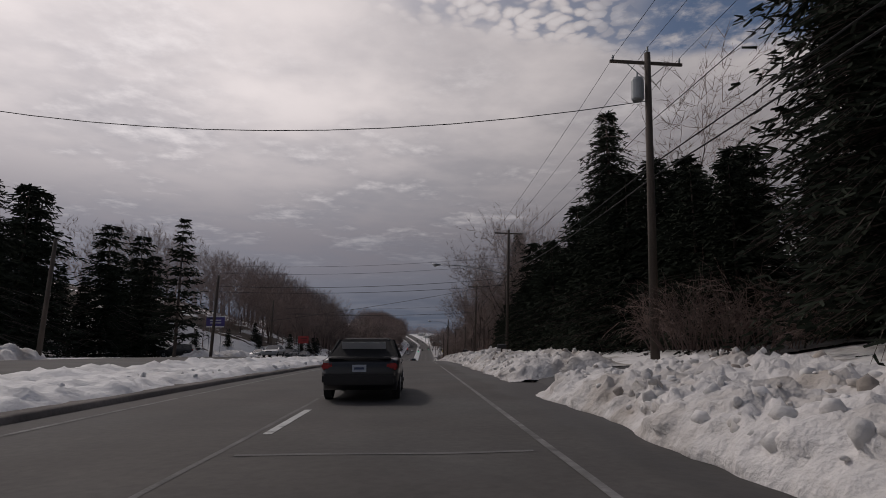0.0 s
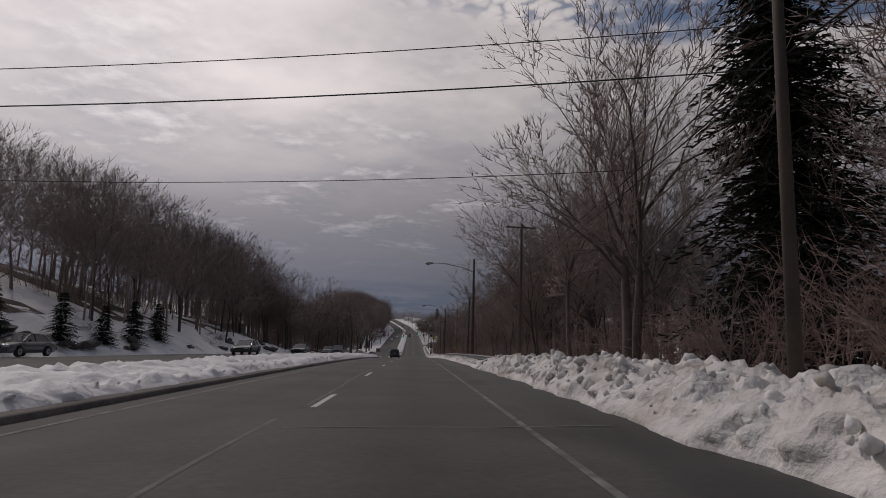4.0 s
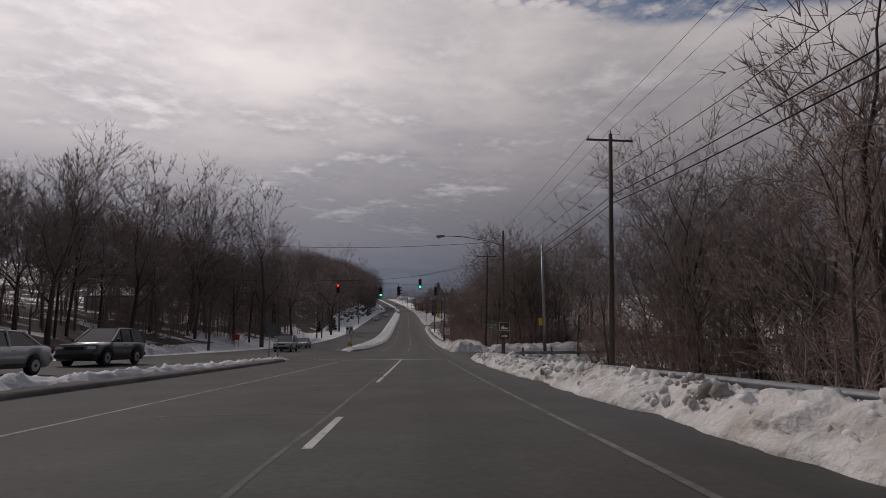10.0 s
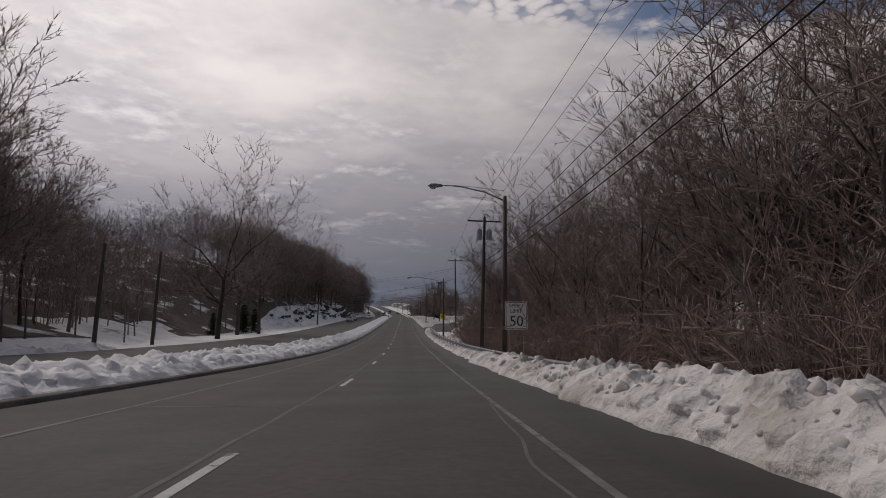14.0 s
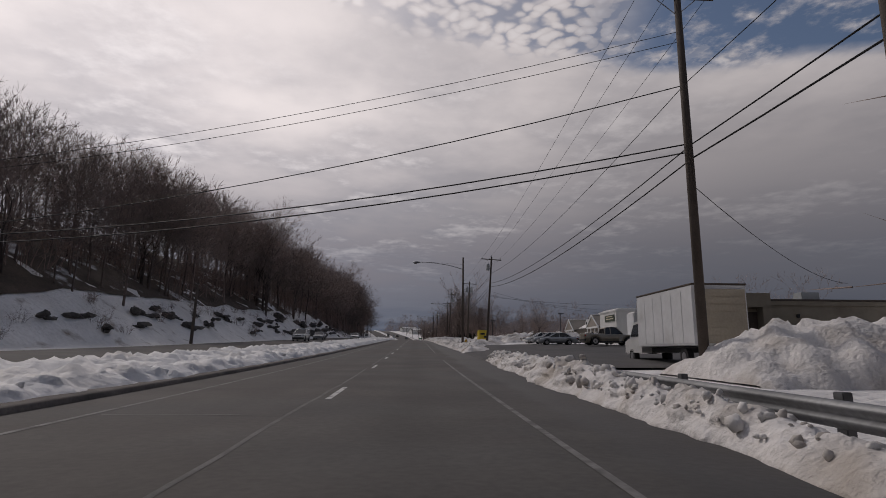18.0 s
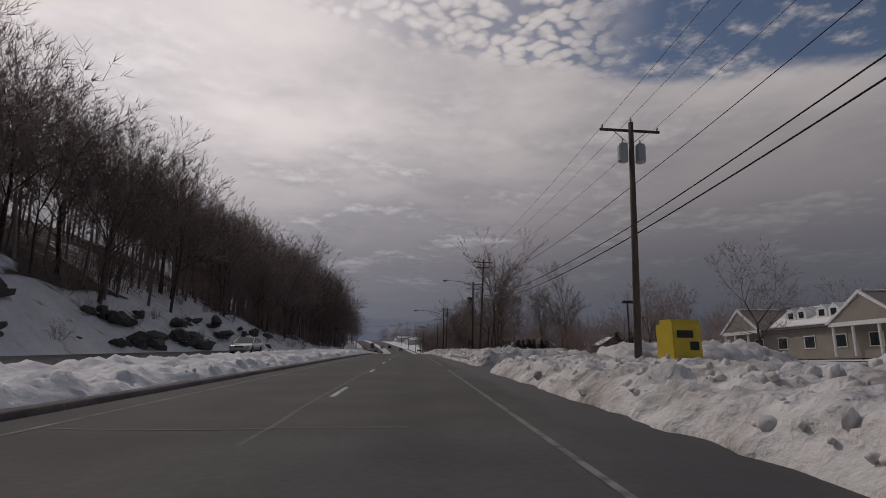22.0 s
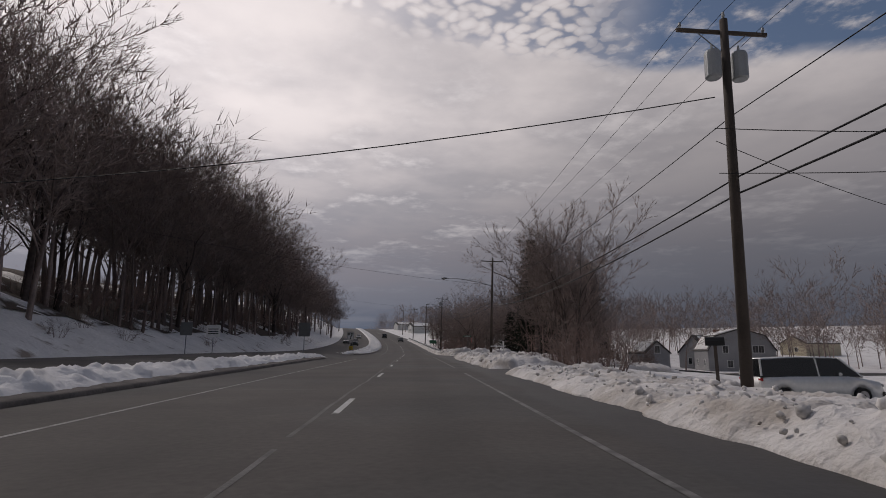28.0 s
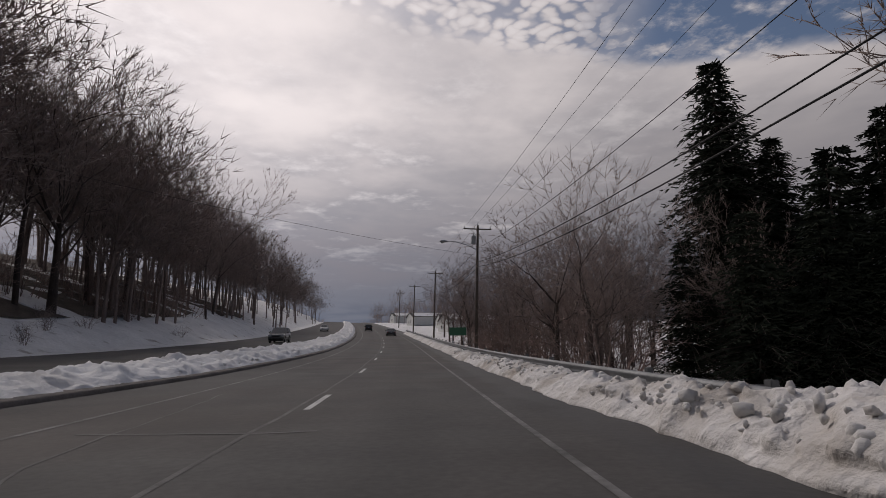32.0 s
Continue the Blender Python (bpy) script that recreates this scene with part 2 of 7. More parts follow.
TWIG = material("brown winter twigs", (.235, .182, .162), .95, vary=.3, scale=.4, fine=6, bump=0, per_object=.3)
TWIG_RED = material("reddish brown winter twigs", (.245, .172, .150), .95, vary=.3, scale=.4, fine=6, bump=0, per_object=.3)
NEEDLES = material("dark evergreen needles", (.027, .033, .024), 1.0, vary=.4, scale=.8, fine=5, bump=0, per_object=.2, spec=.08)
POLE_WOOD = material("weathered pole wood", (.085, .068, .056), .9, vary=.25, scale=.7, fine=25, per_object=.25)
STEEL = material("galvanised steel", (.30, .31, .32), .5, .7, vary=.15, scale=1.2, fine=12, bump=.1)
GUARD_STEEL = material("weathered guardrail steel", (.17, .175, .18), .55, .6, vary=.25, scale=1.0, fine=10, bump=.15)
GREY_PAINT = material("grey painted metal", (.36, .38, .39), .5, .2, vary=.1, scale=2)
RUBBER = material("black wire sheath", (.014, .014, .015), .7, vary=.1, bump=0)
ROCK = material("dark wet rock", (.075, .068, .062), .8, vary=.4, scale=.7, fine=5, bump=.8, bump_size=.1)
CONCRETE = material("kerb concrete", (.13, .112, .10), .9, vary=.3, scale=.7, fine=12, second=(.07, .065, .06), second_scale=.8)
LEAF_LITTER = material("brown leaf litter and snow patches", (.075, .055, .042), .95, vary=.35, scale=.5, fine=5, bump=.8, second=(.72, .72, .73), second_at=(.57, .63), second_scale=.16)


# ---- mesh tools ----
def raw_mesh(name, v, f, mats, idx=None, smooth=False):
    """A mesh from arrays of places and of triangles or quads."""
    v, f = np.asarray(v, np.float32), np.asarray(f, np.int32)
    k = f.shape[1]
    me = bpy.data.meshes.new(name)
    me.vertices.add(len(v))
    me.vertices.foreach_set("co", v.ravel())
    me.loops.add(len(f) * k)
    me.loops.foreach_set("vertex_index", f.ravel())
    me.polygons.add(len(f))
    me.polygons.foreach_set("loop_start", np.arange(0, len(f) * k, k, dtype=np.int32))
    me.polygons.foreach_set("loop_total", np.full(len(f), k, np.int32))
    for m in (mats if isinstance(mats, (list, tuple)) else [mats]):
        me.materials.append(m)
    if idx is not None:
        me.polygons.foreach_set("material_index", np.asarray(idx, np.int32))
    if smooth:
        me.polygons.foreach_set("use_smooth", np.ones(len(f), bool))
    me.update(calc_edges=True)
    me.validate()
    return me


class Build:
    """Gathers boxes, tubes, prisms and the like into one mesh."""

    def __init__(self):
        self.bm = bmesh.new()

    def box(self, c, size, turn=(0, 0, 0), bevel=0.0, m=None):
        mat = Matrix.LocRotScale(Vector(c), Euler([radians(q) for q in turn]), Vector(size))
        if m:
            mat = m @ mat
        r = bmesh.ops.create_cube(self.bm, size=1, matrix=mat)
        if bevel:
            es = list({e for q in r["verts"] for e in q.link_edges})
            bmesh.ops.bevel(self.bm, geom=es, offset=bevel, segments=2, affect="EDGES", clamp_overlap=True)
        return self

    def tube(self, pts, radii, sides=8, cap=True):
        pts = [Vector(p) for p in pts]
        if isinstance(radii, (int, float)):
            radii = [radii] * len(pts)
        rings = []
        for k, p in enumerate(pts):
            d = (pts[min(k + 1, len(pts) - 1)] - pts[max(k - 1, 0)]).normalized()
            u = d.cross(Vector((0, 0, 1)) if abs(d.z) < .95 else Vector((0, 1, 0))).normalized()
            w = d.cross(u)
            rings.append([self.bm.verts.new(p + (u * math.cos(q) + w * math.sin(q)) * radii[k])
                          for q in (2 * math.pi * j / sides for j in range(sides))])
        for r0, r1 in zip(rings, rings[1:]):
            for j in range(sides):
                self.bm.faces.new((r0[j], r0[(j + 1) % sides], r1[(j + 1) % sides], r1[j]))
        if cap:
            self.bm.faces.new(rings[0][::-1])
            self.bm.faces.new(rings[-1])
        return self

    def prism(self, outline, axis, a, b):
        """An outline of (u, v) pairs pushed from a to b along axis x, y or z."""
        def place(u, v, w):
            return {"x": (w, u, v), "y": (u, w, v), "z": (u, v, w)}[axis]
        p = [self.bm.verts.new(place(u, v, a)) for u, v in outline]
        q = [self.bm.verts.new(place(u, v, b)) for u, v in outline]
        n = len(p)
        for k in range(n):
            self.bm.faces.new((p[k], p[(k + 1) % n], q[(k + 1) % n], q[k]))
        self.bm.faces.new(p[::-1])
        self.bm.faces.new(q)
        return self

    def disc_tube(self, c, axis, r, depth, sides=20):
        d = {"x": Vector((1, 0, 0)), "y": Vector((0, 1, 0)), "z": Vector((0, 0, 1))}[axis]
        c = Vector(c)
        return self.tube([c - d * depth / 2, c + d * depth / 2], r, sides)

    def ball(self, c, r, squash=(1, 1, 1), level=2):
        bmesh.ops.create_icosphere(self.bm, subdivisions=level, radius=r, matrix=Matrix.LocRotScale(Vector(c), None, Vector(squash)))
        return self

    def loft(self, rings, close=True):
        rs = [[self.bm.verts.new(p) for p in r] for r in rings]
        n = len(rs[0])
        for r0, r1 in zip(rs, rs[1:]):
            for j in range(n if close else n - 1):
                self.bm.faces.new((r0[j], r0[(j + 1) % n], r1[(j + 1) % n], r1[j]))
        if close:
            self.bm.faces.new(rs[0][::-1])
            self.bm.faces.new(rs[-1])
        return self

    def mesh(self, name, mat, smooth=False):
        bmesh.ops.recalc_face_normals(self.bm, faces=self.bm.faces)
        me = bpy.data.meshes.new(name)
        self.bm.to_mesh(me)
        self.bm.free()
        me.materials.append(mat)
        if smooth:
            for p in me.polygons:
                p.use_smooth = True
        return me


def part(name, built, mat, parent, label="", smooth=False, at=None):
    """One mesh object under a thing or a part, from a Build or a mesh."""
    me = built.mesh(name, mat, smooth) if isinstance(built, Build) else built
    ob = new(name, me)
    if parent:
        ob.parent = parent
    if at is not None:
        ob.matrix_basis = at
    return tagged(ob, label) if label else ob


def thing(name, label, category, group="", kind="", at=None):
    ob = new(name)
    ob.empty_display_size = .2
    if at is not None:
        ob.matrix_basis = at
    return tagged(ob, label, category, group, kind)


def solid(name, built, mat, label, category="", group="", kind="", at=None, smooth=False):
    ob = part(name, built, mat, None, "", smooth, at)
    return tagged(ob, label, category, group, kind)


def fbm(x, y, z=0.0, octaves=4):
    return noise.fractal(Vector((x, y, z)), .9, 2.1, octaves)


_rng = np.random.default_rng(5)
_grid = _rng.random((256, 256)).astype(np.float32)


def vnoise(x, y):
    """Fast value noise for arrays, 0 to 1."""
    xi, yi = np.floor(x).astype(int), np.floor(y).astype(int)
    fx, fy = x - xi, y - yi
    fx, fy = fx * fx * (3 - 2 * fx), fy * fy * (3 - 2 * fy)
    g = lambda i, j: _grid[i % 256, j % 256]
    return (g(xi, yi) * (1 - fx) + g(xi + 1, yi) * fx) * (1 - fy) + (g(xi, yi + 1) * (1 - fx) + g(xi + 1, yi + 1) * fx) * fy


def lumps(x, y, octaves=4):
    out, amp = 0, .5
    for k in range(octaves):
        out = out + amp * vnoise(x * 2 ** k + 17 * k, y * 2 ** k + 31 * k)
        amp *= .5
    return out


def blocks(x, y):
    """Broken lumps: a value for each cell and the furrow between cells, for arrays."""
    xi, yi = np.floor(x).astype(int), np.floor(y).astype(int)
    d1, d2, val = np.full(np.shape(x), 9.0), np.full(np.shape(x), 9.0), np.zeros(np.shape(x))
    for dx in (-1, 0, 1):
        for dy in (-1, 0, 1):
            i, j = xi + dx, yi + dy
            d = np.hypot(i + _grid[i % 256, j % 256] - x, j + _grid[(i + 91) % 256, (j + 37) % 256] - y)
            near = d < d1
            d2 = np.where(near, d1, np.minimum(d2, d))
            val = np.where(near, _grid[(i + 13) % 256, (j + 177) % 256], val)
            d1 = np.where(near, d, d1)
    return val, np.clip((d2 - d1) * 3.2, 0, 1)


# ---- lie of the land ----
HILL = np.array([(-120, -80, .12, 6), (30, -75, .15, 8), (80, -44, .30, 14), (108, -27, .46, 18), (135, -24, .58, 22), (180, -24, .52, 20), (225, -26, .36, 15),
                 (255, -29, .28, 14), (300, -28, .28, 15), (345, -28, .30, 15), (380, -33, .42, 18), (412, -29, .62, 22), (432, -24.5, .85, 26), (560, -23.5, .92, 28),
                 (600, -24.5, .6, 24), (680, -26, .50, 20), (760, -24, .55, 20), (1500, -24, .55, 20)], float)
# station, height at 7 m, height at 14 m, height at 40 m to the right
FLANK = np.array([(-120, .5, 1.6, 5), (0, .5, 1.6, 5), (60, .4, 1.2, 4), (110, .0, -.4, -1.5), (150, -.6, -1.4, -2), (240, -.7, -1.3, -1.5), (262, 0, 0, -.5), (276, 0, 0, -.5),
                  (290, .4, .5, 1.2), (312, -.4, -1.0, -2.0), (372, -.8, -1.8, -2.2), (392, .1, .1, 0), (430, .3, .5, .55), (462, .3, .5, .5), (480, .2, .3, .2), (530, .2, .2, -.3),
                  (585, .2, .0, -1.2), (598, .0, -1.2, -2.8), (622, -.1, -1.3, -3.0), (642, .0, -.8, -2.8), (656, .0, -.2, -2.2), (668, .0, -.4, -2.6), (690, -.5, -1.5, -3), (760, -.4, -1.0, -2), (900, 0, 0, 0), (1500, 0, 0, 0)], float)


def land(s, l):
    """Height of the ground over the road's own height, for arrays of stations and laterals."""
    s, l = np.broadcast_arrays(np.asarray(s, float), np.asarray(l, float))
    out = np.zeros(s.shape)
    foot, k, top = (np.interp(s, HILL[:, 0], HILL[:, c]) for c in (1, 2, 3))
    d = np.maximum(0, foot - l)
    rise = top * (1 - np.exp(-k * d / np.maximum(top, .1)))
    opp = np.where(l < -10.6, np.interp(l, [-20.4, -10.6], [.55, .26]), 0.0)
    left = opp + rise + np.where(d > 0, (lumps(s * .12, l * .12) - .5) * np.minimum(d, 6) * .35, 0)
    h7, h14, h40 = (np.interp(s, FLANK[:, 0], FLANK[:, c]) for c in (1, 2, 3))
    r = np.where(l < 4, 0, np.where(l < 7, h7 * (l - 4) / 3, np.where(l < 14, h7 + (h14 - h7) * (l - 7) / 7,
                 np.where(l < 40, h14 + (h40 - h14) * (l - 14) / 26, h40))))
    r = r + np.where(l > 8, (lumps(s * .1 + 50, l * .1) - .5) * .5, 0)
    far = np.maximum(0, l - 140) * .02 + np.maximum(0, -l - 160) * .01
    return np.where(l < -6.5, left, r) + far


def ground_at(s, l):
    return float(land(s, l))


def sheet(name, stations, laterals, height, mat, label, category="", kind="structure"):
    s, l = np.meshgrid(np.asarray(stations, float), np.asarray(laterals, float), indexing="ij")
    x, y, z = xyz(s, l, height(s, l) if callable(height) else np.full(s.shape, height))
    n, m = s.shape
    q = np.arange(n * m).reshape(n, m)
    f = np.stack([q[:-1, :-1], q[:-1, 1:], q[1:, 1:], q[1:, :-1]], -1).reshape(-1, 4)
    me = raw_mesh(name, np.stack([x, y, z], -1).reshape(-1, 3), f, mat, smooth=True)
    me.attributes.new("lateral", "FLOAT", "POINT").data.foreach_set("value", l.ravel().astype(np.float32))
    return tagged(new(name, me), label, category, "", kind)


# paved places off the road: station from and to, lateral from and to
YARDS = [(15.5, 19, 4.5, 22), (43.5, 48, 4.5, 26), (261, 274, 4.5, 80), (405, 455, 6.3, 52), (418, 431, 4.5, 9.6), (493.5, 498, 4.5, 30), (550, 555, 4.5, 24), (613, 617, 4.5, 26), (654.5, 662, 4.5, 70)]


def sunk(s, l):
    """How far the soil lies below the paving."""
    out = np.zeros(np.broadcast(s, l).shape)
    for a, b, c, d in YARDS:
        wide = -.5
        out = np.maximum(out, np.clip(np.minimum(np.minimum(s - a + wide, b - s + wide), np.minimum(l - c + 1, d - l)) / 1.2, 0, 1))
    return out * .14


lat_ground = np.concatenate([np.linspace(-900, -170, 12), np.linspace(-140, -50, 31), np.linspace(-47, -20, 28), np.array([-19, -15, -10.62, -10.58, -8, -6.5, -3, 0, 3.4]),
                             np.arange(4, 16, .5), np.linspace(16, 60, 30), np.linspace(70, 160, 12), np.linspace(220, 900, 10)])
sheet("ground", np.concatenate([np.arange(S0, 720, 2.0), np.arange(720, S1, 8.0)]), lat_ground,
      lambda s, l: land(s, l) - .05 - sunk(s, l), GROUND_SNOW, "snow-covered verges, lawns and wooded slopes beside the highway", "ground")
# wooded floor: leaf litter and thin snow over the slopes
sheet("forest_floor", np.arange(100, 800, 2.5), np.concatenate([np.linspace(-120, -60, 16), np.linspace(-57, -31, 14)]), lambda s, l: land(s, l) + .03 - .6 * (lumps(s * .06, l * .06) < .34),
      LEAF_LITTER, "hillside of brown leaf litter with patches of snow", "ground")

for k, (a0, a1) in enumerate(((96, 254), (284, 392))):
    sheet(f"wood_floor_{k + 1}", np.arange(a0, a1, 2.5), np.linspace(15, 75, 32), lambda s, l: land(s, l) + .03 - .5 * (lumps(s * .08 + 3, l * .08) < .36),
          LEAF_LITTER, "wood floor of brown leaf litter with patches of snow", "ground")

# ---- carriageways ----
MEDIAN_EDGE = np.array([(-120, -6.5), (0, -6.5), (112, -6.4), (185, -6.7), (205, -8.6), (218, -9.8), (250, -10.0), (279, -9.6), (300, -8.4), (340, -7.2), (420, -7.0), (500, -6.6), (560, -6.6),
                        (580, -8.6), (645, -9.3), (668, -9.6), (690, -7.8), (720, -7.0), (1500, -7.0)], float)
MEDIAN_GAPS = [(249, 280), (646, 667)]


def road_height(s, l):
    return np.interp(l, [-20.3, -10.5, -8.6], [.60, .32, 0.0])


st = np.concatenate([np.arange(S0, 760, 2.0), np.arange(760, S1, 8.0)])
road = sheet("road", st, [-10.5, -8.6, -5.5, -1.83, 0, 1.83, 3.5, 4.6], road_height, ASPHALT, "grey worn asphalt carriageway with sealed cracks", "road")
sheet("opposite_road", st, [-20.3, -17, -14, -10.5], road_height, ASPHALT, "opposite grey asphalt carriageway beyond the snowy median", "road")


def strip(name, s0, s1, l0, l1, h, mat, parent, step=2.0):
    """A thin painted strip on the road, a part of it."""
    n = max(2, int(abs(s1 - s0) / step) + 2)
    s = np.linspace(s0, s1, n)
    a0, a1 = (np.full(n, l0) if np.isscalar(l0) else np.array([l0(v) for v in s])), (np.full(n, l1) if np.isscalar(l1) else np.array([l1(v) for v in s]))
    v = np.concatenate([np.stack(xyz(s, a0, road_height(s, a0) + h), -1), np.stack(xyz(s, a1, road_height(s, a1) + h), -1)])
    q = np.arange(n - 1)
    ob = new(name, raw_mesh(name, v, np.stack([q, q + n, q + n + 1, q + 1], -1), mat))
    ob.parent = parent
    return ob


# far ends of the lane dashes, about 12.2 m apart and redone after each crossing
FAR_ENDS = [-13.2, -1, 11.2, 23.4, 35.5, 47.5, 59.7, 71.9, 83.9, 95.9, 107.9, 119.9, 132.6, 144.9, 156.7, 168.5, 181.4, 193.7, 204.6, 216.3, 228.6,
            289.5, 300.8, 313.5, 326.8, 338.9, 350.9, 361.2, 373.6, 385.8, 397.7, 411.0, 422.0, 432.4, 444.5, 456.4, 469, 481.5, 493.9, 505.5, 517, 528.6, 540.4,
            551.5, 563.4, 575.4, 588.2, 600.2, 612.5, 624.1, 636.1, 648.8, 660.2, 671.4, 682.4]
FAR_ENDS += [694.6 + 12.19 * k for k in range(24)]
for s in FAR_ENDS:
    strip("lane_dash", s - 3.05, s, -1.90, -1.77, .006, PAINT, road)
strip("lane_line", 229.4, 252.5, -1.89, -1.77, .006, PAINT, road)
for s0, s1 in ((-60, 41), (49, 251), (278, 417), (432, 493), (498, 612), (618, 652), (664, 1000)):
    strip("edge_line", s0, s1, 1.79, 1.89, .006, PAINT_THIN, road)
for s0, s1 in ((-60, 205), (285, 575), (672, 1000)):
    strip("median_line", s0, s1, -5.46, -5.35, .006, PAINT_THIN, road)
for s0, s1, l in ((208, 249, -6.45), (588, 642, -5.95)):
    strip("turn_lane_line", s0, s1, l - .05, l + .05, .006, PAINT_WORN, road)
strip("stop_line", 252.6, 253.1, -5.3, 1.7, .007, PAINT, road)
strip("stop_line", 252.6, 253.1, -8.9, -5.6, .007, PAINT, road)
# sealed cracks: long seams beside the lane line and joints across it
rnd = random.Random(3)
def wander(seed, l, amp):
    return lambda v: l + amp * (vnoise(np.array(v * .12 + seed), np.array(seed * 3.1)) - .5) + .35 * amp * (vnoise(np.array(v * .6 + seed), np.array(seed * 1.7)) - .5)
s0 = -40.0
while s0 < 760:
    run = rnd.uniform(16, 40)
    f = wander(s0 * .37, -2.12, .16)
    strip("sealed_crack", s0, s0 + run, f, lambda v, f=f: f(v) + .075, .004, TAR, road, step=.6)
    if rnd.random() < .35:
        f = wander(s0 * .77 + 3, rnd.uniform(-4.6, 1.6), 1.3)
        strip("sealed_crack", s0, s0 + rnd.uniform(4, 14), f, lambda v, f=f: f(v) + .045, .0045, TAR, road, step=.5)
    s0 += run + rnd.uniform(.5, 3)
s = -30.0
while s < 740:
    a0 = rnd.choice((-5.2, -5.2, -1.8, -4.6))
    a1 = a0 + rnd.choice((3.4, 7.0, 3.0, 5.2))
    n = 14
    ls = np.linspace(a0, min(a1, 3.2), n)
    ss = s + (np.array([vnoise(np.array(q * .8 + s), np.array(s * .1)) for q in ls]) - .5) * .35
    v = np.concatenate([np.stack(xyz(ss, ls, np.full(n, .005)), -1), np.stack(xyz(ss + .10, ls, np.full(n, .005)), -1)])
    q = np.arange(n - 1)
    ob = new("sealed_joint", raw_mesh("sealed_joint", v, np.stack([q, q + 1, q + n + 1, q + n], -1), TAR))
    ob.parent = road
    s += rnd.choice((4.5, 7.5, 12.2, 15))

# driveways, side streets and the forecourt
def yard(name, s0, s1, l0, l1, mat, label, flare=3.0, h=.03):
    n = 40
    ls = np.concatenate([[l0 - .15], np.linspace(l0, l1, n - 1)])
    grow = flare * np.clip(1 - (ls - l0) / 5.0, 0, 1) ** 2
    lo, hi = s0 - grow, s1 + grow
    m = 14
    S = lo[:, None] + (hi - lo)[:, None] * np.linspace(0, 1, m)[None]
    L = np.repeat(ls[:, None], m, 1)
    z = land(S, L) + h
    z[0] = -.02
    v = np.stack(xyz(S, L, z), -1).reshape(-1, 3)
    q = np.arange(n * m).reshape(n, m)
    f = np.stack([q[:-1, :-1], q[:-1, 1:], q[1:, 1:], q[1:, :-1]], -1).reshape(-1, 4)
    return tagged(new(name, raw_mesh(name, v, f, mat, smooth=True)), label, "road", "", "structure")


yard("driveway_1", 15.5, 19, 4.5, 22, ASPHALT_DARK, "wet dark asphalt driveway cut through the snow bank", 1.0)
yard("driveway_2", 43.5, 48, 4.5, 26, ASPHALT_DARK, "wet dark asphalt driveway cut through the snow bank", 2.0)
yard("side_street_1", 261, 274, 4.5, 80, ASPHALT, "asphalt side street joining at the traffic lights", 3.0)
yard("forecourt", 405, 455, 6.3, 52, ASPHALT_DARK, "cleared dark asphalt forecourt with meltwater", 0)
yard("driveway_3", 419, 430, 4.5, 9.6, ASPHALT_DARK, "wide dark asphalt entrance to the forecourt", 2.0, .036)
yard("driveway_4", 493.5, 498, 4.5, 30, ASPHALT_DARK, "dark asphalt driveway between heaps of snow", 1.0)
yard("driveway_5", 550, 555, 4.5, 24, ASPHALT_DARK, "dark asphalt driveway between heaps of snow", 1.0)
yard("driveway_6", 613, 617, 4.5, 26, ASPHALT_DARK, "dark asphalt driveway between heaps of snow", 1.0)
yard("side_street_2", 654.5, 662, 4.5, 70, ASPHALT, "asphalt side street between snow banks", 2.5)

# ---- snow ----
BANK_GAPS = [(14.5, 19.5), (42.5, 48.2), (257.2, 276.5), (417, 431.5), (493, 498.3), (549.5, 555.5), (613, 616.6), (654.6, 663)]
# station, height, lateral of the toe, lateral of the back
BANK = np.array([(-120, .9, 3.3, 9), (0, .68, 3.3, 8), (14, .68, 3.4, 8), (22, .7, 3.5, 8), (42, .75, 3.4, 8), (49, .95, 3.6, 9), (56, .8, 3.5, 8), (108, .7, 3.4, 7.5),
                 (116, .36, 3.4, 5.6), (160, .36, 3.4, 5.6), (184, .46, 3.3, 5.6), (208, .56, 3.25, 5.6), (244, .60, 3.25, 5.6), (252, .46, 3.6, 5.2), (257, .4, 4.4, 6.2), (277, 1.05, 3.6, 9), (283, 1.2, 3.6, 9), (294, .8, 3.4, 7.5), (308, .62, 3.3, 5.6), (330, .48, 3.3, 5.4), (350, .33, 3.3, 5.2),
                 (386, .34, 3.4, 5.2), (397, .75, 3.5, 5.8), (405, .6, 3.8, 6.1), (416, .58, 4.1, 6.4), (432, .45, 4.2, 7.0), (444, .5, 4.0, 7.8), (454, .6, 3.8, 9.5), (461, .7, 3.7, 13), (484, .6, 3.5, 14), (493, .52, 3.5, 14), (500, .85, 3.5, 13), (520, .6, 3.45, 12), (546, .65, 3.4, 11),
                 (560, .7, 3.6, 11), (590, .5, 3.6, 10), (598, .34, 3.6, 8.2), (612, .32, 3.7, 8), (618, .6, 3.6, 9), (640, .55, 3.6, 9), (652, .5, 4.2, 9), (664, .9, 4.6, 9), (670, .7, 3.6, 7), (678, .50, 3.4, 5.5),
                 (700, .40, 3.4, 5.4), (1500, .40, 3.4, 5.4)], float)


def clear_of(s, gaps, ramp):
    out = np.ones_like(s)
    for a, b in gaps:
        out = out * np.clip(np.maximum(a - s, s - b) / ramp, 0, 1)
    return out


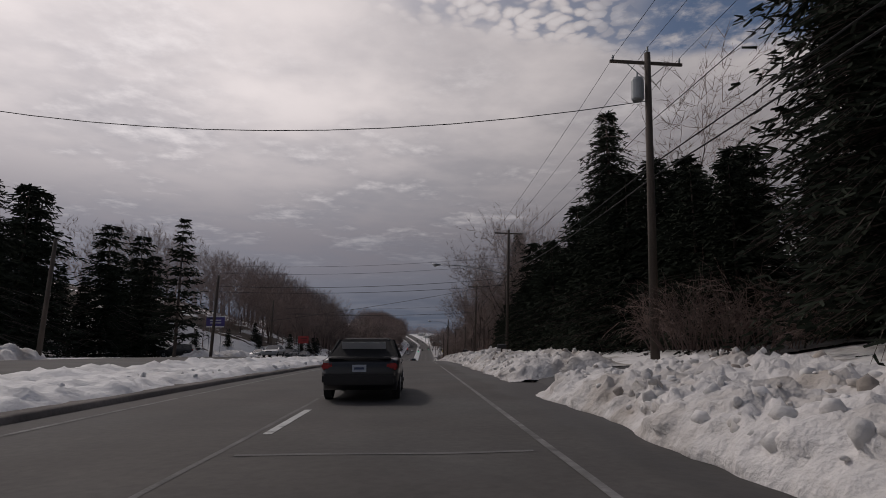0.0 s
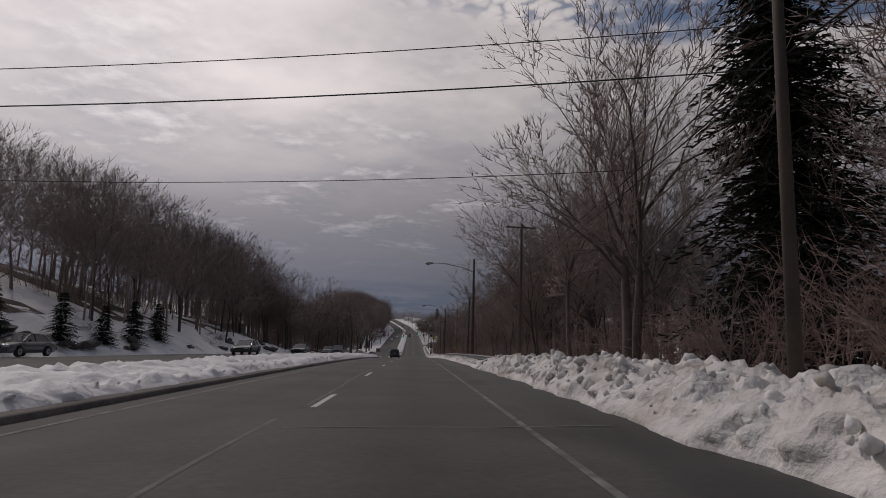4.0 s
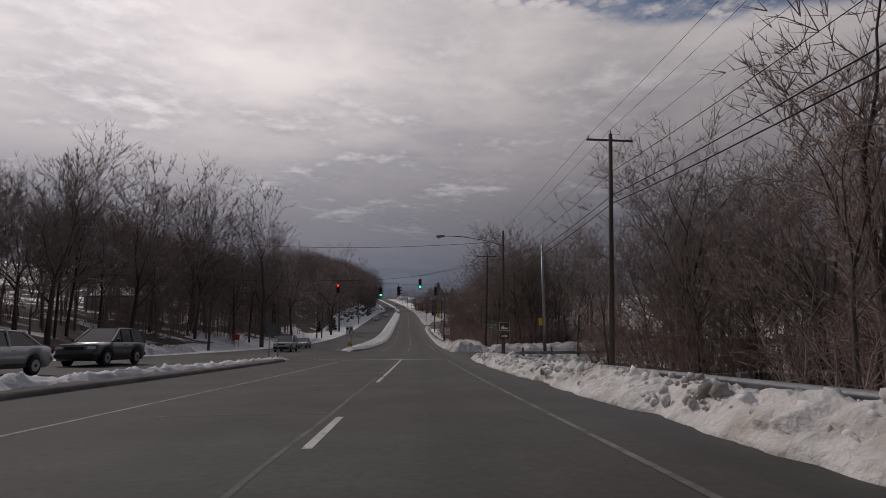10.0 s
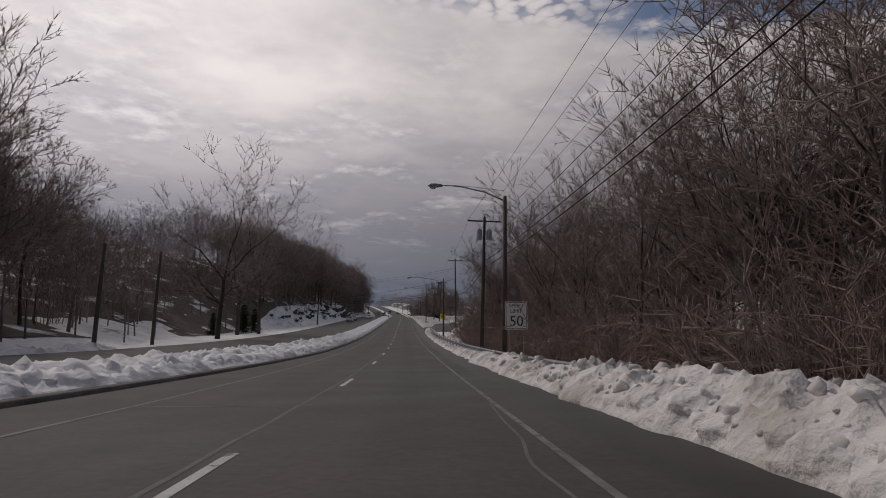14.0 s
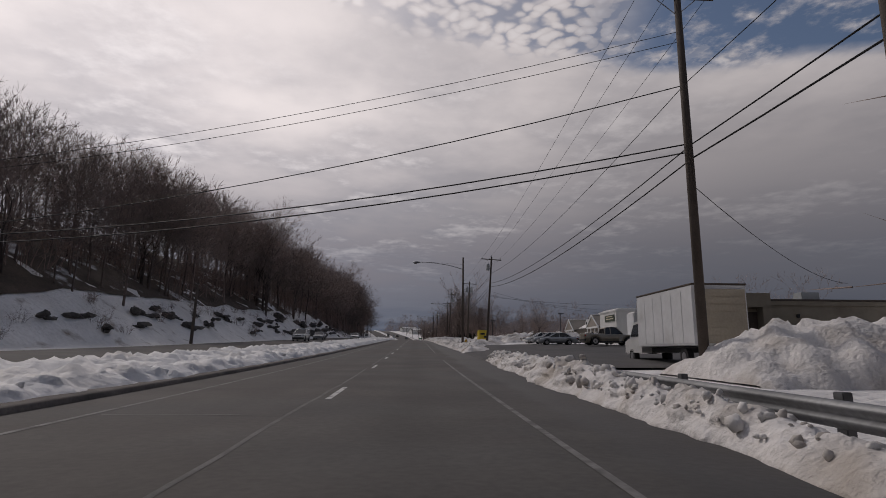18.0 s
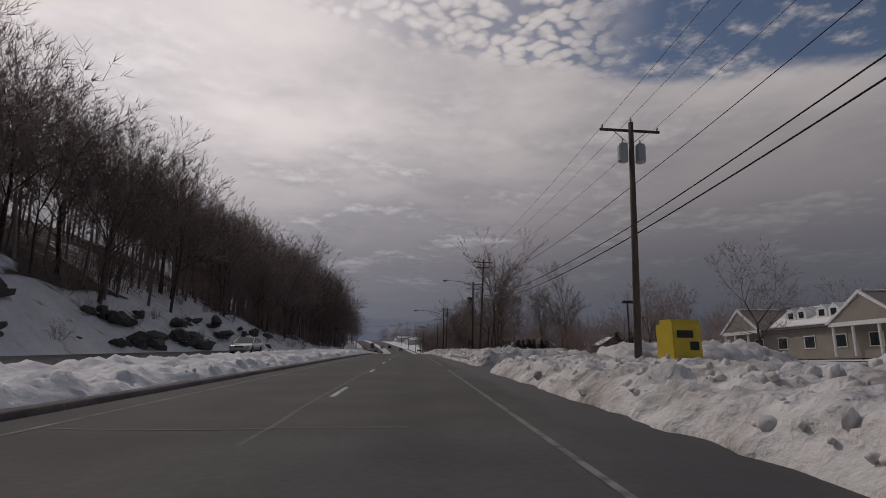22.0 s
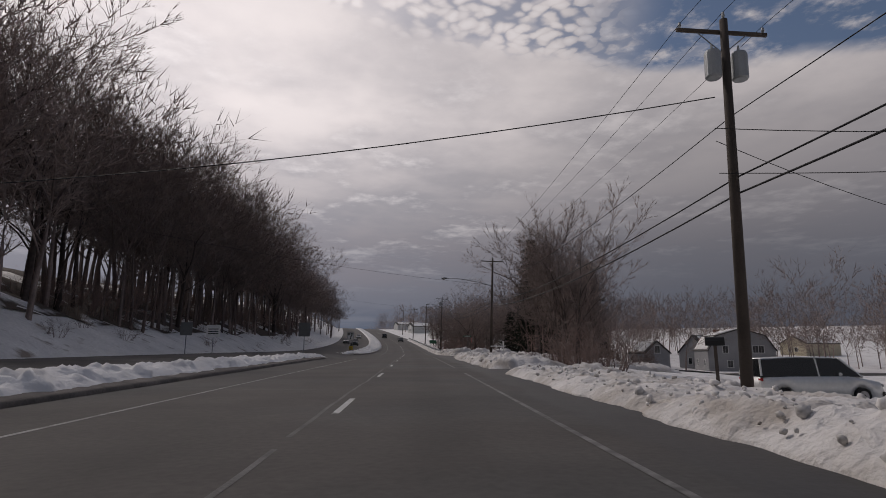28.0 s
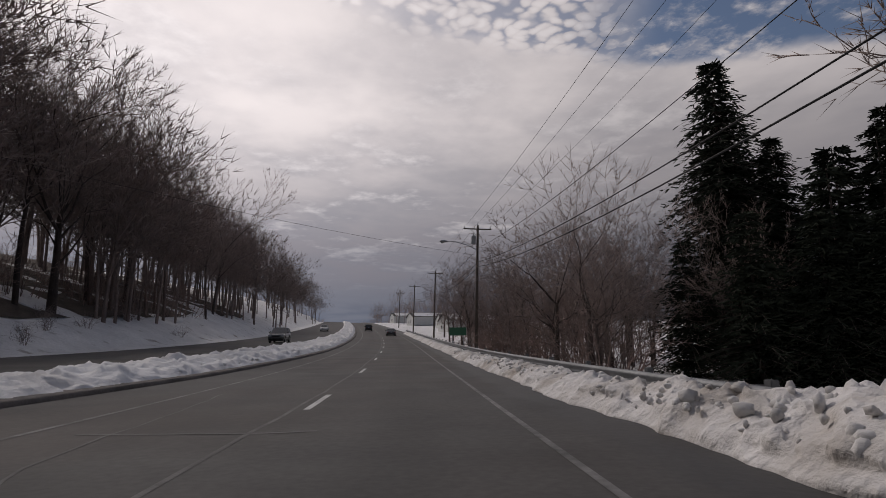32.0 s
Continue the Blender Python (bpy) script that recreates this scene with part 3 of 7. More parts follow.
def bank_height(s, l, h, toe, back, ends, side):
    wide = np.abs(back - toe)
    d = np.abs(l - toe)
    front = np.clip(d / np.minimum(.55 + .55 * h, wide * .45), 0, 1)
    shape = np.sin(front * math.pi / 2) ** .8
    tail = np.clip((wide - d) / (1.4 if side > 0 else .7), 0, 1)
    shape = shape * (tail * tail * (3 - 2 * tail))
    fall = 1 - .35 * np.clip((d - 2.2) / 3, 0, 1) if side > 0 else 1.0
    big = lumps(s * .30 + 5, l * .45, 3)
    med = lumps(s * 1.3, l * 1.5, 3)
    ws, wl_ = s + 1.1 * med, l + 1.3 * lumps(s * .9 + 9, l * .9, 2)
    (v1, e1), (v2, e2) = blocks(ws * 2.0, wl_ * 2.3), blocks(ws * 4.4 + 7, wl_ * 4.8)
    strength = (1.0 if side > 0 else 1.7) * np.clip(h, .3, 1.0)
    z = h * shape * fall * ends * (.70 + .55 * big)
    z = z + shape * np.minimum(ends * 2, 1) * strength * ((med - .44) * .46 + (v1 - .45) * e1 * .38 + (v2 - .42) * e2 * .28)
    return np.maximum(z, -.06)


def bank_mesh(name, s0, s1, ds, n, side, mat, label):
    """A ploughed bank: a rounded ridge broken into clods, with ragged toes."""
    ss = np.arange(s0, s1, ds)
    u = np.linspace(0, 1, n) ** 1.5
    s, uu = np.meshgrid(ss, u, indexing="ij")
    if side > 0:
        h, toe, back = (np.interp(s, BANK[:, 0], BANK[:, c]) for c in (1, 2, 3))
        ends = clear_of(s, BANK_GAPS, .8)
        base = None
    else:
        toe = np.interp(s, MEDIAN_EDGE[:, 0], MEDIAN_EDGE[:, 1])
        back = np.full(s.shape, -10.75)
        h = np.interp(s, [-120, 0, 120, 185, 215, 249, 280, 300, 420, 500, 560, 640, 670, 700, 1500], [.34, .34, .36, .42, .36, .22, .22, .48, .45, .45, .45, .30, .25, .45, .45])
        ends = clear_of(s, MEDIAN_GAPS, 2.5)
    if side > 0:
        toe = toe + .25 * np.clip((s - 20) / 25, 0, 1) * np.clip((525 - s) / 25, 0, 1)
    ragged = (lumps(s * .45, s * 0 + 3, 3) - .5) * 1.1 + (lumps(s * 1.7, s * 0 + 9, 2) - .4) * .35
    toe = toe + np.sign(side) * ragged * (1 - uu) * (.55 if side > 0 else .4)
    l = toe + (back - toe) * uu
    z = bank_height(s, l, h, toe, back, ends, side)
    # broken face: clods stand out and lie back along the front
    face = np.clip(z / .25, 0, 1) * np.clip(1 - np.abs(l - toe) / 1.6, 0, 1)
    jut = (np.abs(vnoise(s * 2.4 + 3, z * 3.4 + s * .3) - .5) * 2 - .4) * .38 + (vnoise(s * 6.1, z * 7.5) - .5) * .17 + (lumps(s * .8, z * 1.2 + 4, 2) - .4) * .5
    l = l - side * face * jut * np.clip(h * 1.2, .35, 1)
    z[:, 0] = -.08
    z[:, -1] = -.10 if side < 0 else -.05
    g = np.clip(land(s, l), -3, 3) * np.clip((l - 4.6) / 2.5, 0, 1) if side > 0 else np.interp(-l, [8.6, 10.5], [0, .32]) * (l < -8.6)
    z = z + g - .1 * (ends < .02)
    x, y, zz = xyz(s, l, z)
    q = np.arange(s.size).reshape(s.shape)
    f = np.stack([q[:-1, :-1], q[:-1, 1:], q[1:, 1:], q[1:, :-1]], -1).reshape(-1, 4)
    keep = (ends[:-1, :-1] > .01).reshape(-1)
    f = f[keep] if side > 0 else f[keep][:, ::-1]
    ob = tagged(new(name, raw_mesh(name, np.stack([x, y, zz], -1).reshape(-1, 3), f, mat, smooth=False)), label, "snow bank", "", "structure")
    return ob


for k, (a0, a1) in enumerate(((-30, 42.6), (48.2, 112), (112, 258.6), (276.4, 417.2), (431.3, 493.2), (498.2, 549.6), (555.4, 613.2), (616.4, 653.8), (662.8, 790))):
    bank_mesh(f"snow_bank_{k + 1}", a0, a1, .11, 46 if a0 < 100 or a0 > 400 else 34, 1, SNOW_DIRTY, "lumpy ploughed snow bank with grey road dirt along the kerb")
for k, (a0, a1) in enumerate(((-40, 249), (280, 646), (667, 1000))):
    bank_mesh(f"median_snow_{k + 1}", a0, a1, .17, 24, -1, SNOW, "low bank of ploughed snow covering the grass median")

def heap(s0, l0, s1, l1, wide, h, label="heap of ploughed snow beside the pavement", n_across=22):
    """A ridge of snow from one place to another."""
    ln = math.hypot(s1 - s0, l1 - l0)
    n = max(8, int(ln / .2))
    u, w = np.meshgrid(np.linspace(0, 1, n), np.linspace(-1, 1, n_across), indexing="ij")
    ds, dl = (s1 - s0) / ln, (l1 - l0) / ln
    rag = (lumps(u * ln * .5 + s0, u * 0 + 2, 3) - .5) * .8
    s, l = s0 + (s1 - s0) * u - dl * w * wide / 2 * (1 + rag), l0 + (l1 - l0) * u + ds * w * wide / 2 * (1 + rag)
    ends = np.clip(np.minimum(u, 1 - u) * ln / (wide * .45), 0, 1)
    shape = np.cos(w * math.pi / 2) ** .7 * np.sqrt(ends)
    med = lumps(s * 1.2, l * 1.2, 3)
    (v1, e1), (v2, e2) = blocks((s + med) * 1.3, (l + med) * 1.4), blocks(s * 2.9, l * 3.1)
    z = h * shape * (.7 + .55 * lumps(s * .3, l * .3, 3)) + np.clip(shape * 2, 0, 1) * ((med - .44) * .4 + (v1 - .45) * e1 * .5 + (v2 - .42) * e2 * .34) * min(h, 1)
    z = np.maximum(z, -.05) + land(s, l) * np.clip((l - 4.6) / 2.5, 0, 1)
    z[:, 0] -= .12
    z[:, -1] -= .12
    q = np.arange(s.size).reshape(s.shape)
    f = np.stack([q[:-1, :-1], q[1:, :-1], q[1:, 1:], q[:-1, 1:]], -1).reshape(-1, 4)
    ob = new("snow_heap", raw_mesh("snow_heap", np.stack(xyz(s, l, z), -1).reshape(-1, 3), f, SNOW_DIRTY))
    return tagged(ob, label, "snow heap", "snow heaps", "stuff")


for args in ((278.5, 8, 280.5, 46, 3.4, .8), (257, 8.5, 255, 40, 2.6, .5), (398.6, 8.6, 400.5, 34, 6.4, 1.75), (403.5, 18, 404, 40, 5, 1.5), (474, 14, 478, 30, 6, 1.6), (482, 16, 486, 30, 5, 1.3), (500.5, 12, 503, 26, 5, 1.1), (540, 16, 546, 26, 4, .9),
             (664.5, 7, 667.5, 34, 3.0, .95), (652.5, 8, 651, 30, 2.8, .7), (618.2, 8, 619, 22, 3, .7), (60, -24, 78, -23, 4, 1.2), (22, -24, 40, -26, 4, 1.3), (84, -23, 94, -23, 3, 1.0), (300, -23, 340, -23.5, 3, .8), (255, -26, 275, -28, 4, 1.2)):
    heap(*args)

# kerb of the median, a dark gritty step at the snow's foot
for k, (a0, a1) in enumerate(((-60, 246), (283, 642), (670, 1000))):
    n = int((a1 - a0) / 2)
    s = np.linspace(a0, a1, n)
    e0 = np.interp(s, MEDIAN_EDGE[:, 0], MEDIAN_EDGE[:, 1])
    cols = [(e0 + .34, -.02), (e0 + .30, .11), (e0 + .14, .13), (e0 - .5, .13)]
    v = np.stack([np.stack(xyz(s, a, np.full(n, h) + road_height(s, a)), -1) for a, h in cols], 1).reshape(-1, 3)
    q = np.arange(n * 4).reshape(n, 4)
    f = np.stack([q[:-1, :-1], q[1:, :-1], q[1:, 1:], q[:-1, 1:]], -1).reshape(-1, 4)
    tagged(new(f"kerb_{k + 1}", raw_mesh("kerb", v, f, CONCRETE)), "dirty concrete kerb along the median", "kerb", "", "structure")


def clods(name, spots, mat, label, rs):
    """Loose lumps of snow: many small rough stones of ice in one mesh."""
    t = (1 + 5 ** .5) / 2
    bv = np.array([(-1, t, 0), (1, t, 0), (-1, -t, 0), (1, -t, 0), (0, -1, t), (0, 1, t), (0, -1, -t), (0, 1, -t), (t, 0, -1), (t, 0, 1), (-t, 0, -1), (-t, 0, 1)], float) / 1.9
    bf = np.array([(0, 11, 5), (0, 5, 1), (0, 1, 7), (0, 7, 10), (0, 10, 11), (1, 5, 9), (5, 11, 4), (11, 10, 2), (10, 7, 6), (7, 1, 8),
                   (3, 9, 4), (3, 4, 2), (3, 2, 6), (3, 6, 8), (3, 8, 9), (4, 9, 5), (2, 4, 11), (6, 2, 10), (8, 6, 7), (9, 8, 1)])
    V, F = [], []
    for k, (p, r) in enumerate(spots):
        q = bv * (1 + rs.uniform(-.32, .32, (12, 1))) * r * rs.uniform(.6, 1.25, 3)
        a = rs.uniform(0, 6.28)
        c, s_ = math.cos(a), math.sin(a)
        q = q @ np.array([(c, s_, 0), (-s_, c, 0), (0, 0, 1)])
        V.append(q + np.array(p))
        F.append(bf + 12 * k)
    return tagged(new(name, raw_mesh(name, np.concatenate(V), np.concatenate(F), mat)), label, "snow", "", "stuff")


rs = np.random.default_rng(11)
cs = np.arange(-10, 710, .05)
for a, b in BANK_GAPS:
    cs = cs[(cs < a - .3) | (cs > b + .3)]
ch, ct, cb = (np.interp(cs, BANK[:, 0], BANK[:, c]) for c in (1, 2, 3))
ct = ct + .25 * np.clip((cs - 20) / 25, 0, 1) * np.clip((525 - cs) / 25, 0, 1)
cl = ct + .2 + rs.random(len(cs)) ** 1.5 * np.minimum(cb - ct - .5, 5.0)
cz = bank_height(cs, cl, ch, ct, cb, clear_of(cs, BANK_GAPS, 1.1), 1) + np.clip(land(cs, cl), -3, 3) * np.clip((cl - 4.6) / 2.5, 0, 1)
cr = (.03 + .095 * rs.random(len(cs)) ** 2.6) * np.where(ch > .55, 1.2, .8)
spots = [(P(a, b, c + r * .15), r) for a, b, c, r in zip(cs.tolist(), cl.tolist(), cz.tolist(), cr.tolist())]
clods("snow_clods", spots, SNOW_CLOD, "loose lumps of ploughed snow on the roadside banks", rs)
spots = []
for s in np.arange(-10, 700, .5):
    if any(a - 1 < s < b + 1 for a, b in MEDIAN_GAPS):
        continue
    e0 = float(np.interp(s, MEDIAN_EDGE[:, 0], MEDIAN_EDGE[:, 1]))
    l = e0 - .2 - 2.2 * rs.random()
    spots.append((P(s, l, .27 + .1 * rs.random()), .05 + .08 * rs.random() ** 2))
clods("median_snow_clods", spots, SNOW, "loose lumps of snow on the median", rs)

# ---- trees ----
def branching(seed, height, trunk_r, spread=1.0, levels=6, first=.36, ratio=.74, side=(1, 2), up=.10, lean=.05, twig_r=.009, light=False):
    """Two meshes' arrays for a bare tree 'height' tall: forked trunk with limbs, and fine crooked twigs."""
    r = random.Random(seed)
    tubes = []
    steps = (3, 2, 1, 1, 1, 1, 1) if light else (6, 5, 4, 3, 2, 2, 1)

    def grow(p, d, length, rad, level):
        n = steps[min(level, 6)]
        pts, cur, dirn = [p.copy()], p.copy(), d.copy()
        wob = .05 if level == 0 else .13 + .03 * level
        for k in range(n):
            dirn = (dirn + Vector((r.uniform(-wob, wob), r.uniform(-wob, wob), r.uniform(-wob, wob) * .6 + up / n))).normalized()
            cur = cur + dirn * (length / n)
            pts.append(cur.copy())
        last = level >= levels
        rads = [rad * (1 - (.42 if not last else .8) * k / n) for k in range(n + 1)]
        tubes.append((pts, rads, level, last))
        if last:
            return
        forks = r.choice((2, 3, 3)) if level == 0 else r.choice((2, 2, 2, 3))
        a0 = r.uniform(0, 6.283)
        ax = dirn.orthogonal().normalized()
        ay = dirn.cross(ax)
        for k in range(forks):
            a = a0 + 6.283 * k / forks + r.uniform(-.5, .5)
            open_ = math.tan(r.uniform(.26, .62) * spread)
            nd = (dirn + (ax * math.cos(a) + ay * math.sin(a)) * open_).normalized()
            grow(cur, nd, length * r.uniform(.86, 1.12) * ratio, rads[-1] * (.80 if k == 0 else r.uniform(.55, .75)), level + 1)
        for k in range(r.randint(*side) + (1 if level == 0 else 0)):
            f = r.uniform(.45 if level == 0 else .2, .95) * n
            i = min(int(f), n - 1)
            a = r.uniform(0, 6.283)
            open_ = math.tan(min(1.3, r.uniform(.55, 1.05) * (spread + .1)))
            nd = (dirn + (ax * math.cos(a) + ay * math.sin(a)) * open_).normalized()
            grow(pts[i].lerp(pts[i + 1], f - i), nd, length * r.uniform(.5, .8) * ratio, rads[i] * r.uniform(.35, .5), level + (2 if level and level + 2 <= levels else 1))

    grow(Vector((0, 0, 0)), Vector((r.uniform(-lean, lean), r.uniform(-lean, lean), 1)).normalized(), height * first, trunk_r, 0)
    size = height * 1.02 / max(p.z for t in tubes for p in t[0])

    def arrays(chosen, least):
        V, F, off = [], [], 0
        for pts, rads, level, last in chosen:
            pt = np.array([tuple(p) for p in pts]) * size
            if level == 0:
                pt[0, 2] = -.5
            rad = np.maximum(np.array(rads), least)
            if light and level >= levels - 1:
                # the finest far twigs are slivers
                d = pt[-1] - pt[0]
                o = np.cross(d, (r.uniform(-1, 1), r.uniform(-1, 1), r.uniform(-1, 1)))
                o = o / (np.linalg.norm(o) + 1e-9) * rad[0]
                V.append(np.stack([pt[0] - o, pt[0] + o, pt[-1]]))
                F.append(np.array([(off, off + 1, off + 2)]))
                off += 3
                continue
            sides = 7 if level == 0 and not light else (4 if level < 3 and not light else 3)
            d = np.gradient(pt, axis=0)
            d /= np.linalg.norm(d, axis=1, keepdims=True) + 1e-9
            ref = np.where(np.abs(d[:, 2:3]) < .9, np.array([[0, 0, 1.0]]), np.array([[0, 1.0, 0]]))
            u = np.cross(d, ref)
            u /= np.linalg.norm(u, axis=1, keepdims=True) + 1e-9
            w = np.cross(d, u)
            a = np.arange(sides) * 2 * math.pi / sides
            ring = pt[:, None] + rad[:, None, None] * (u[:, None] * np.cos(a)[None, :, None] + w[:, None] * np.sin(a)[None, :, None])
            m = len(pt)
            if level >= 3 or light:
                v = np.concatenate([ring[:-1].reshape(-1, 3), pt[-1:]])
                q = np.arange((m - 1) * sides).reshape(m - 1, sides) + off
                nx = np.roll(q, -1, 1)
                F.append(np.stack([q[-1], nx[-1], np.full(sides, off + (m - 1) * sides)], -1))
            else:
                v = ring.reshape(-1, 3)
                q = np.arange(m * sides).reshape(m, sides) + off
                nx = np.roll(q, -1, 1)
            if len(q) > 1:
                F.append(np.stack([q[:-1], nx[:-1], nx[1:]], -1).reshape(-1, 3))
                F.append(np.stack([q[:-1], nx[1:], q[1:]], -1).reshape(-1, 3))
            V.append(v)
            off += len(v)
        return np.concatenate(V), np.concatenate(F)

    return arrays([t for t in tubes if t[2] < 3], .014), arrays([t for t in tubes if t[2] >= 3], twig_r)


def bare_tree(name, label, **kw):
    (v, f), (tv, tf) = branching(**kw)
    root = thing(name, label, "tree", "bare roadside trees")
    part("trunk", raw_mesh("trunk", v, f, BARK, smooth=True), None, root, "dark bare trunk and limbs")
    part("crown", raw_mesh("crown", tv, tf, TWIG), None, root, "leafless brown twigs")
    return root


def conifer(name, label, seed, height, width, droop=.25, tiers=26, per=11, clump=.20, gap=.0, bare=.06, full=.82):
    """Spruce, hemlock or pine: a tapered trunk and drooping boughs set with many small needle sprays."""
    r = np.random.default_rng(seed)
    V, F, tubes = [], [], []
    root = thing(name, label, "tree", "evergreen trees")
    b = Build()
    b.tube([(0, 0, -.4), (0, 0, height * .5), (0, 0, height * .98)], [height * .014, height * .009, .02], 6)
    off = 0
    for k in range(tiers):
        f = bare + (1 - bare) * (k + r.random()) / tiers
        z = height * f
        reach = width * .5 * (1 - f) ** full * r.uniform(.72, 1.12) + .12
        for j in range(per if f < .8 else max(4, per - 4)):
            if r.random() < gap:
                continue
            a = r.uniform(0, 6.283)
            ln = reach * r.uniform(.65, 1.1)
            d = np.array([math.cos(a), math.sin(a), 0])
            side = np.array([-d[1], d[0], 0])
            n = max(2, int(ln / (clump * 1.5)))
            if ln > 2.6:
                b.tube([(0, 0, z), tuple(d * ln * .55 + np.array([0, 0, z - droop * ln * .35])), tuple(d * ln + np.array([0, 0, z - droop * ln]))], [.028, .018, .006], 3, cap=False)
            for i in range(n):
                q = (i + .6 + r.uniform(-.2, .2)) / n
                p = d * ln * q + np.array([0, 0, z - droop * ln * q ** 1.6])
                w = clump * (1.25 - .55 * q)
                for side_sign in (-1, 1):
                    dirv = d * r.uniform(.5, 1) + side * side_sign * r.uniform(.3, 1.1) + np.array([0, 0, r.uniform(-.75, .25)])
                    dirv = dirv / np.linalg.norm(dirv)
                    o = np.cross(dirv, r.normal(size=3))
                    o = o / (np.linalg.norm(o) + 1e-6) * w * .34
                    p1 = p + dirv * w * r.uniform(1.0, 1.9)
                    V += [p - o * .5, p + o * .5, p1 + o * .25 + np.array([0, 0, -.03]), p1 - o * .3]
                    F.append((off, off + 1, off + 2, off + 3))
                    off += 4
    part("trunk", b, BARK, root, "dark trunk with thin boughs")
    part("crown", raw_mesh("crown", np.array(V), np.array(F), NEEDLES), None, root, "dark green needle boughs")
    return root


BRUSH = []


def shrub(name, label, seed, n, height, width, mat, arch=.5, rad=.012, group="roadside shrubs"):
    """A thicket of many thin stems from the ground, forked and arching."""
    r = np.random.default_rng(seed)
    V, F, HEAVY, off = [], [], [], 0
    def stem(p, d, ln, rad_, depth):
        nonlocal off
        pts = [p]
        dd = d.copy()
        for k in range(3):
            dd = dd + r.normal(size=3) * .16 + np.array([0, 0, -arch * .12 * k])
            dd = dd / np.linalg.norm(dd)
            pts.append(pts[-1] + dd * ln / 3)
        if depth == 0:
            u = np.cross(dd, np.array([.3, .9, .1]))
            u = u / np.linalg.norm(u) * rad_
            w = np.cross(dd, u)
            V.extend([pts[0] + u, pts[0] - u * .5 + w * .87, pts[0] - u * .5 - w * .87, pts[-1]])
            F.extend([(off, off + 1, off + 3), (off + 1, off + 2, off + 3), (off + 2, off, off + 3)])
            HEAVY.extend([False] * 3)
            off += 4
            return
        for k in range(3):
            u = np.cross(dd, np.array([.3, .9, .1]))
            u = u / np.linalg.norm(u)
            w = np.cross(dd, u)
            r0, r1 = rad_ * (1 - k * .3), rad_ * (1 - (k + 1) * .3)
            for q, rr in ((pts[k], r0), (pts[k + 1], r1)):
                for a in (0, 2.09, 4.19):
                    V.append(q + (u * math.cos(a) + w * math.sin(a)) * rr)
            F.extend([(off, off + 1, off + 4), (off, off + 4, off + 3), (off + 1, off + 2, off + 5), (off + 1, off + 5, off + 4), (off + 2, off, off + 3), (off + 2, off + 3, off + 5)])
            HEAVY.extend([depth == 2] * 6)
            off += 6
        if depth:
            for k in (1, 1, 2, 2, 3):
                stem(pts[k], dd + r.normal(size=3) * .55, ln * r.uniform(.35, .6), rad_ * .55, depth - 1)
    for k in range(n):
        a, q = r.uniform(0, 6.283), math.sqrt(r.random())
        p = np.array([math.cos(a) * q * width * .36, math.sin(a) * q * width * .36, -.1])
        d = np.array([math.cos(a) * q * .5, math.sin(a) * q * .5, 1.0]) + r.normal(size=3) * .1
        stem(p, d / np.linalg.norm(d), height * r.uniform(.55, .8) * (1.15 - .4 * q * q), rad, 2)
    root = thing(name, label, "shrub", group)
    v, f = np.array(V), np.array(F)
    thick = np.array(HEAVY, bool)
    tagged(part("stem_mass", raw_mesh("stem_mass", v, f[thick], mat), None, root), "bare leaning brown stems", "", "", "stuff")
    tagged(part("twig_mass", raw_mesh("twig_mass", v, f[~thick], mat), None, root), "fine bare brown twigs", "", "", "stuff")
    BRUSH.append((v, f))
    return root


HIDE = pose(0, 0, 0)
OAKS = [dict(seed=s, height=h, trunk_r=r, spread=sp, first=f, ratio=q, side=(2, 3), twig_r=.018) for s, h, r, sp, f, q in (
    (1, 17, .24, 1.0, .26, .78), (2, 19, .26, .85, .34, .72), (3, 15, .20, 1.15, .24, .76), (4, 21, .28, .8, .38, .70), (5, 13, .15, .9, .30, .72), (6, 18, .24, 1.2, .22, .78))]
made_oaks = [bare_tree("bare_tree", "tall leafless deciduous tree with dark trunk beside the road", **o) for o in OAKS]
slim = [bare_tree("young_tree", "slender leafless young tree in the roadside wood", seed=20 + k, height=h, trunk_r=.07, spread=.7, levels=5, first=.36, ratio=.66, side=(3, 4), twig_r=.011) for k, h in enumerate((9, 11, 8))]
slender = [bare_tree("slender_tree", "tall slender leafless tree with a thin dark trunk", seed=50 + k, height=h, trunk_r=.12, spread=.7, levels=6, first=.42, ratio=.66, side=(2, 3), twig_r=.015) for k, h in enumerate((14.5, 13, 15.5))]
spruces = [conifer("spruce_tree", "tall dark spruce with drooping boughs", 31, 24, 12, .42, 62, 26, .42, .04, .05, .48), conifer("spruce_tree", "tall dark spruce with drooping boughs", 32, 18, 9.5, .3, 52, 24, .36, 0, .05, .62)]
pines = [conifer("pine_tree", "dark ragged pine with clumped boughs", 33, 14, 8, -.1, 26, 16, .44, .2, .12), conifer("hemlock_tree", "dense dark evergreen hemlock in a row", 34, 9, 6.6, .25, 36, 17, .29, 0, .02, .55)]
thickets = [shrub("thicket", "dense leafless reddish thicket under the trees", 41, 14, 4.6, 4.6, TWIG_RED, rad=.040), shrub("thicket", "dense leafless brown thicket under the trees", 42, 14, 3.6, 4.2, TWIG, rad=.040)]
undergrowth = shrub("undergrowth", "wide tangle of leafless brown undergrowth beneath the trees", 44, 34, 4.4, 8.5, TWIG_RED, rad=.034)
BRUSH.pop()
dome = shrub("dome_shrub", "rounded leafless brown shrub in the snow", 43, 130, 2.3, 6.2, TWIG_RED, arch=.9, rad=.022)


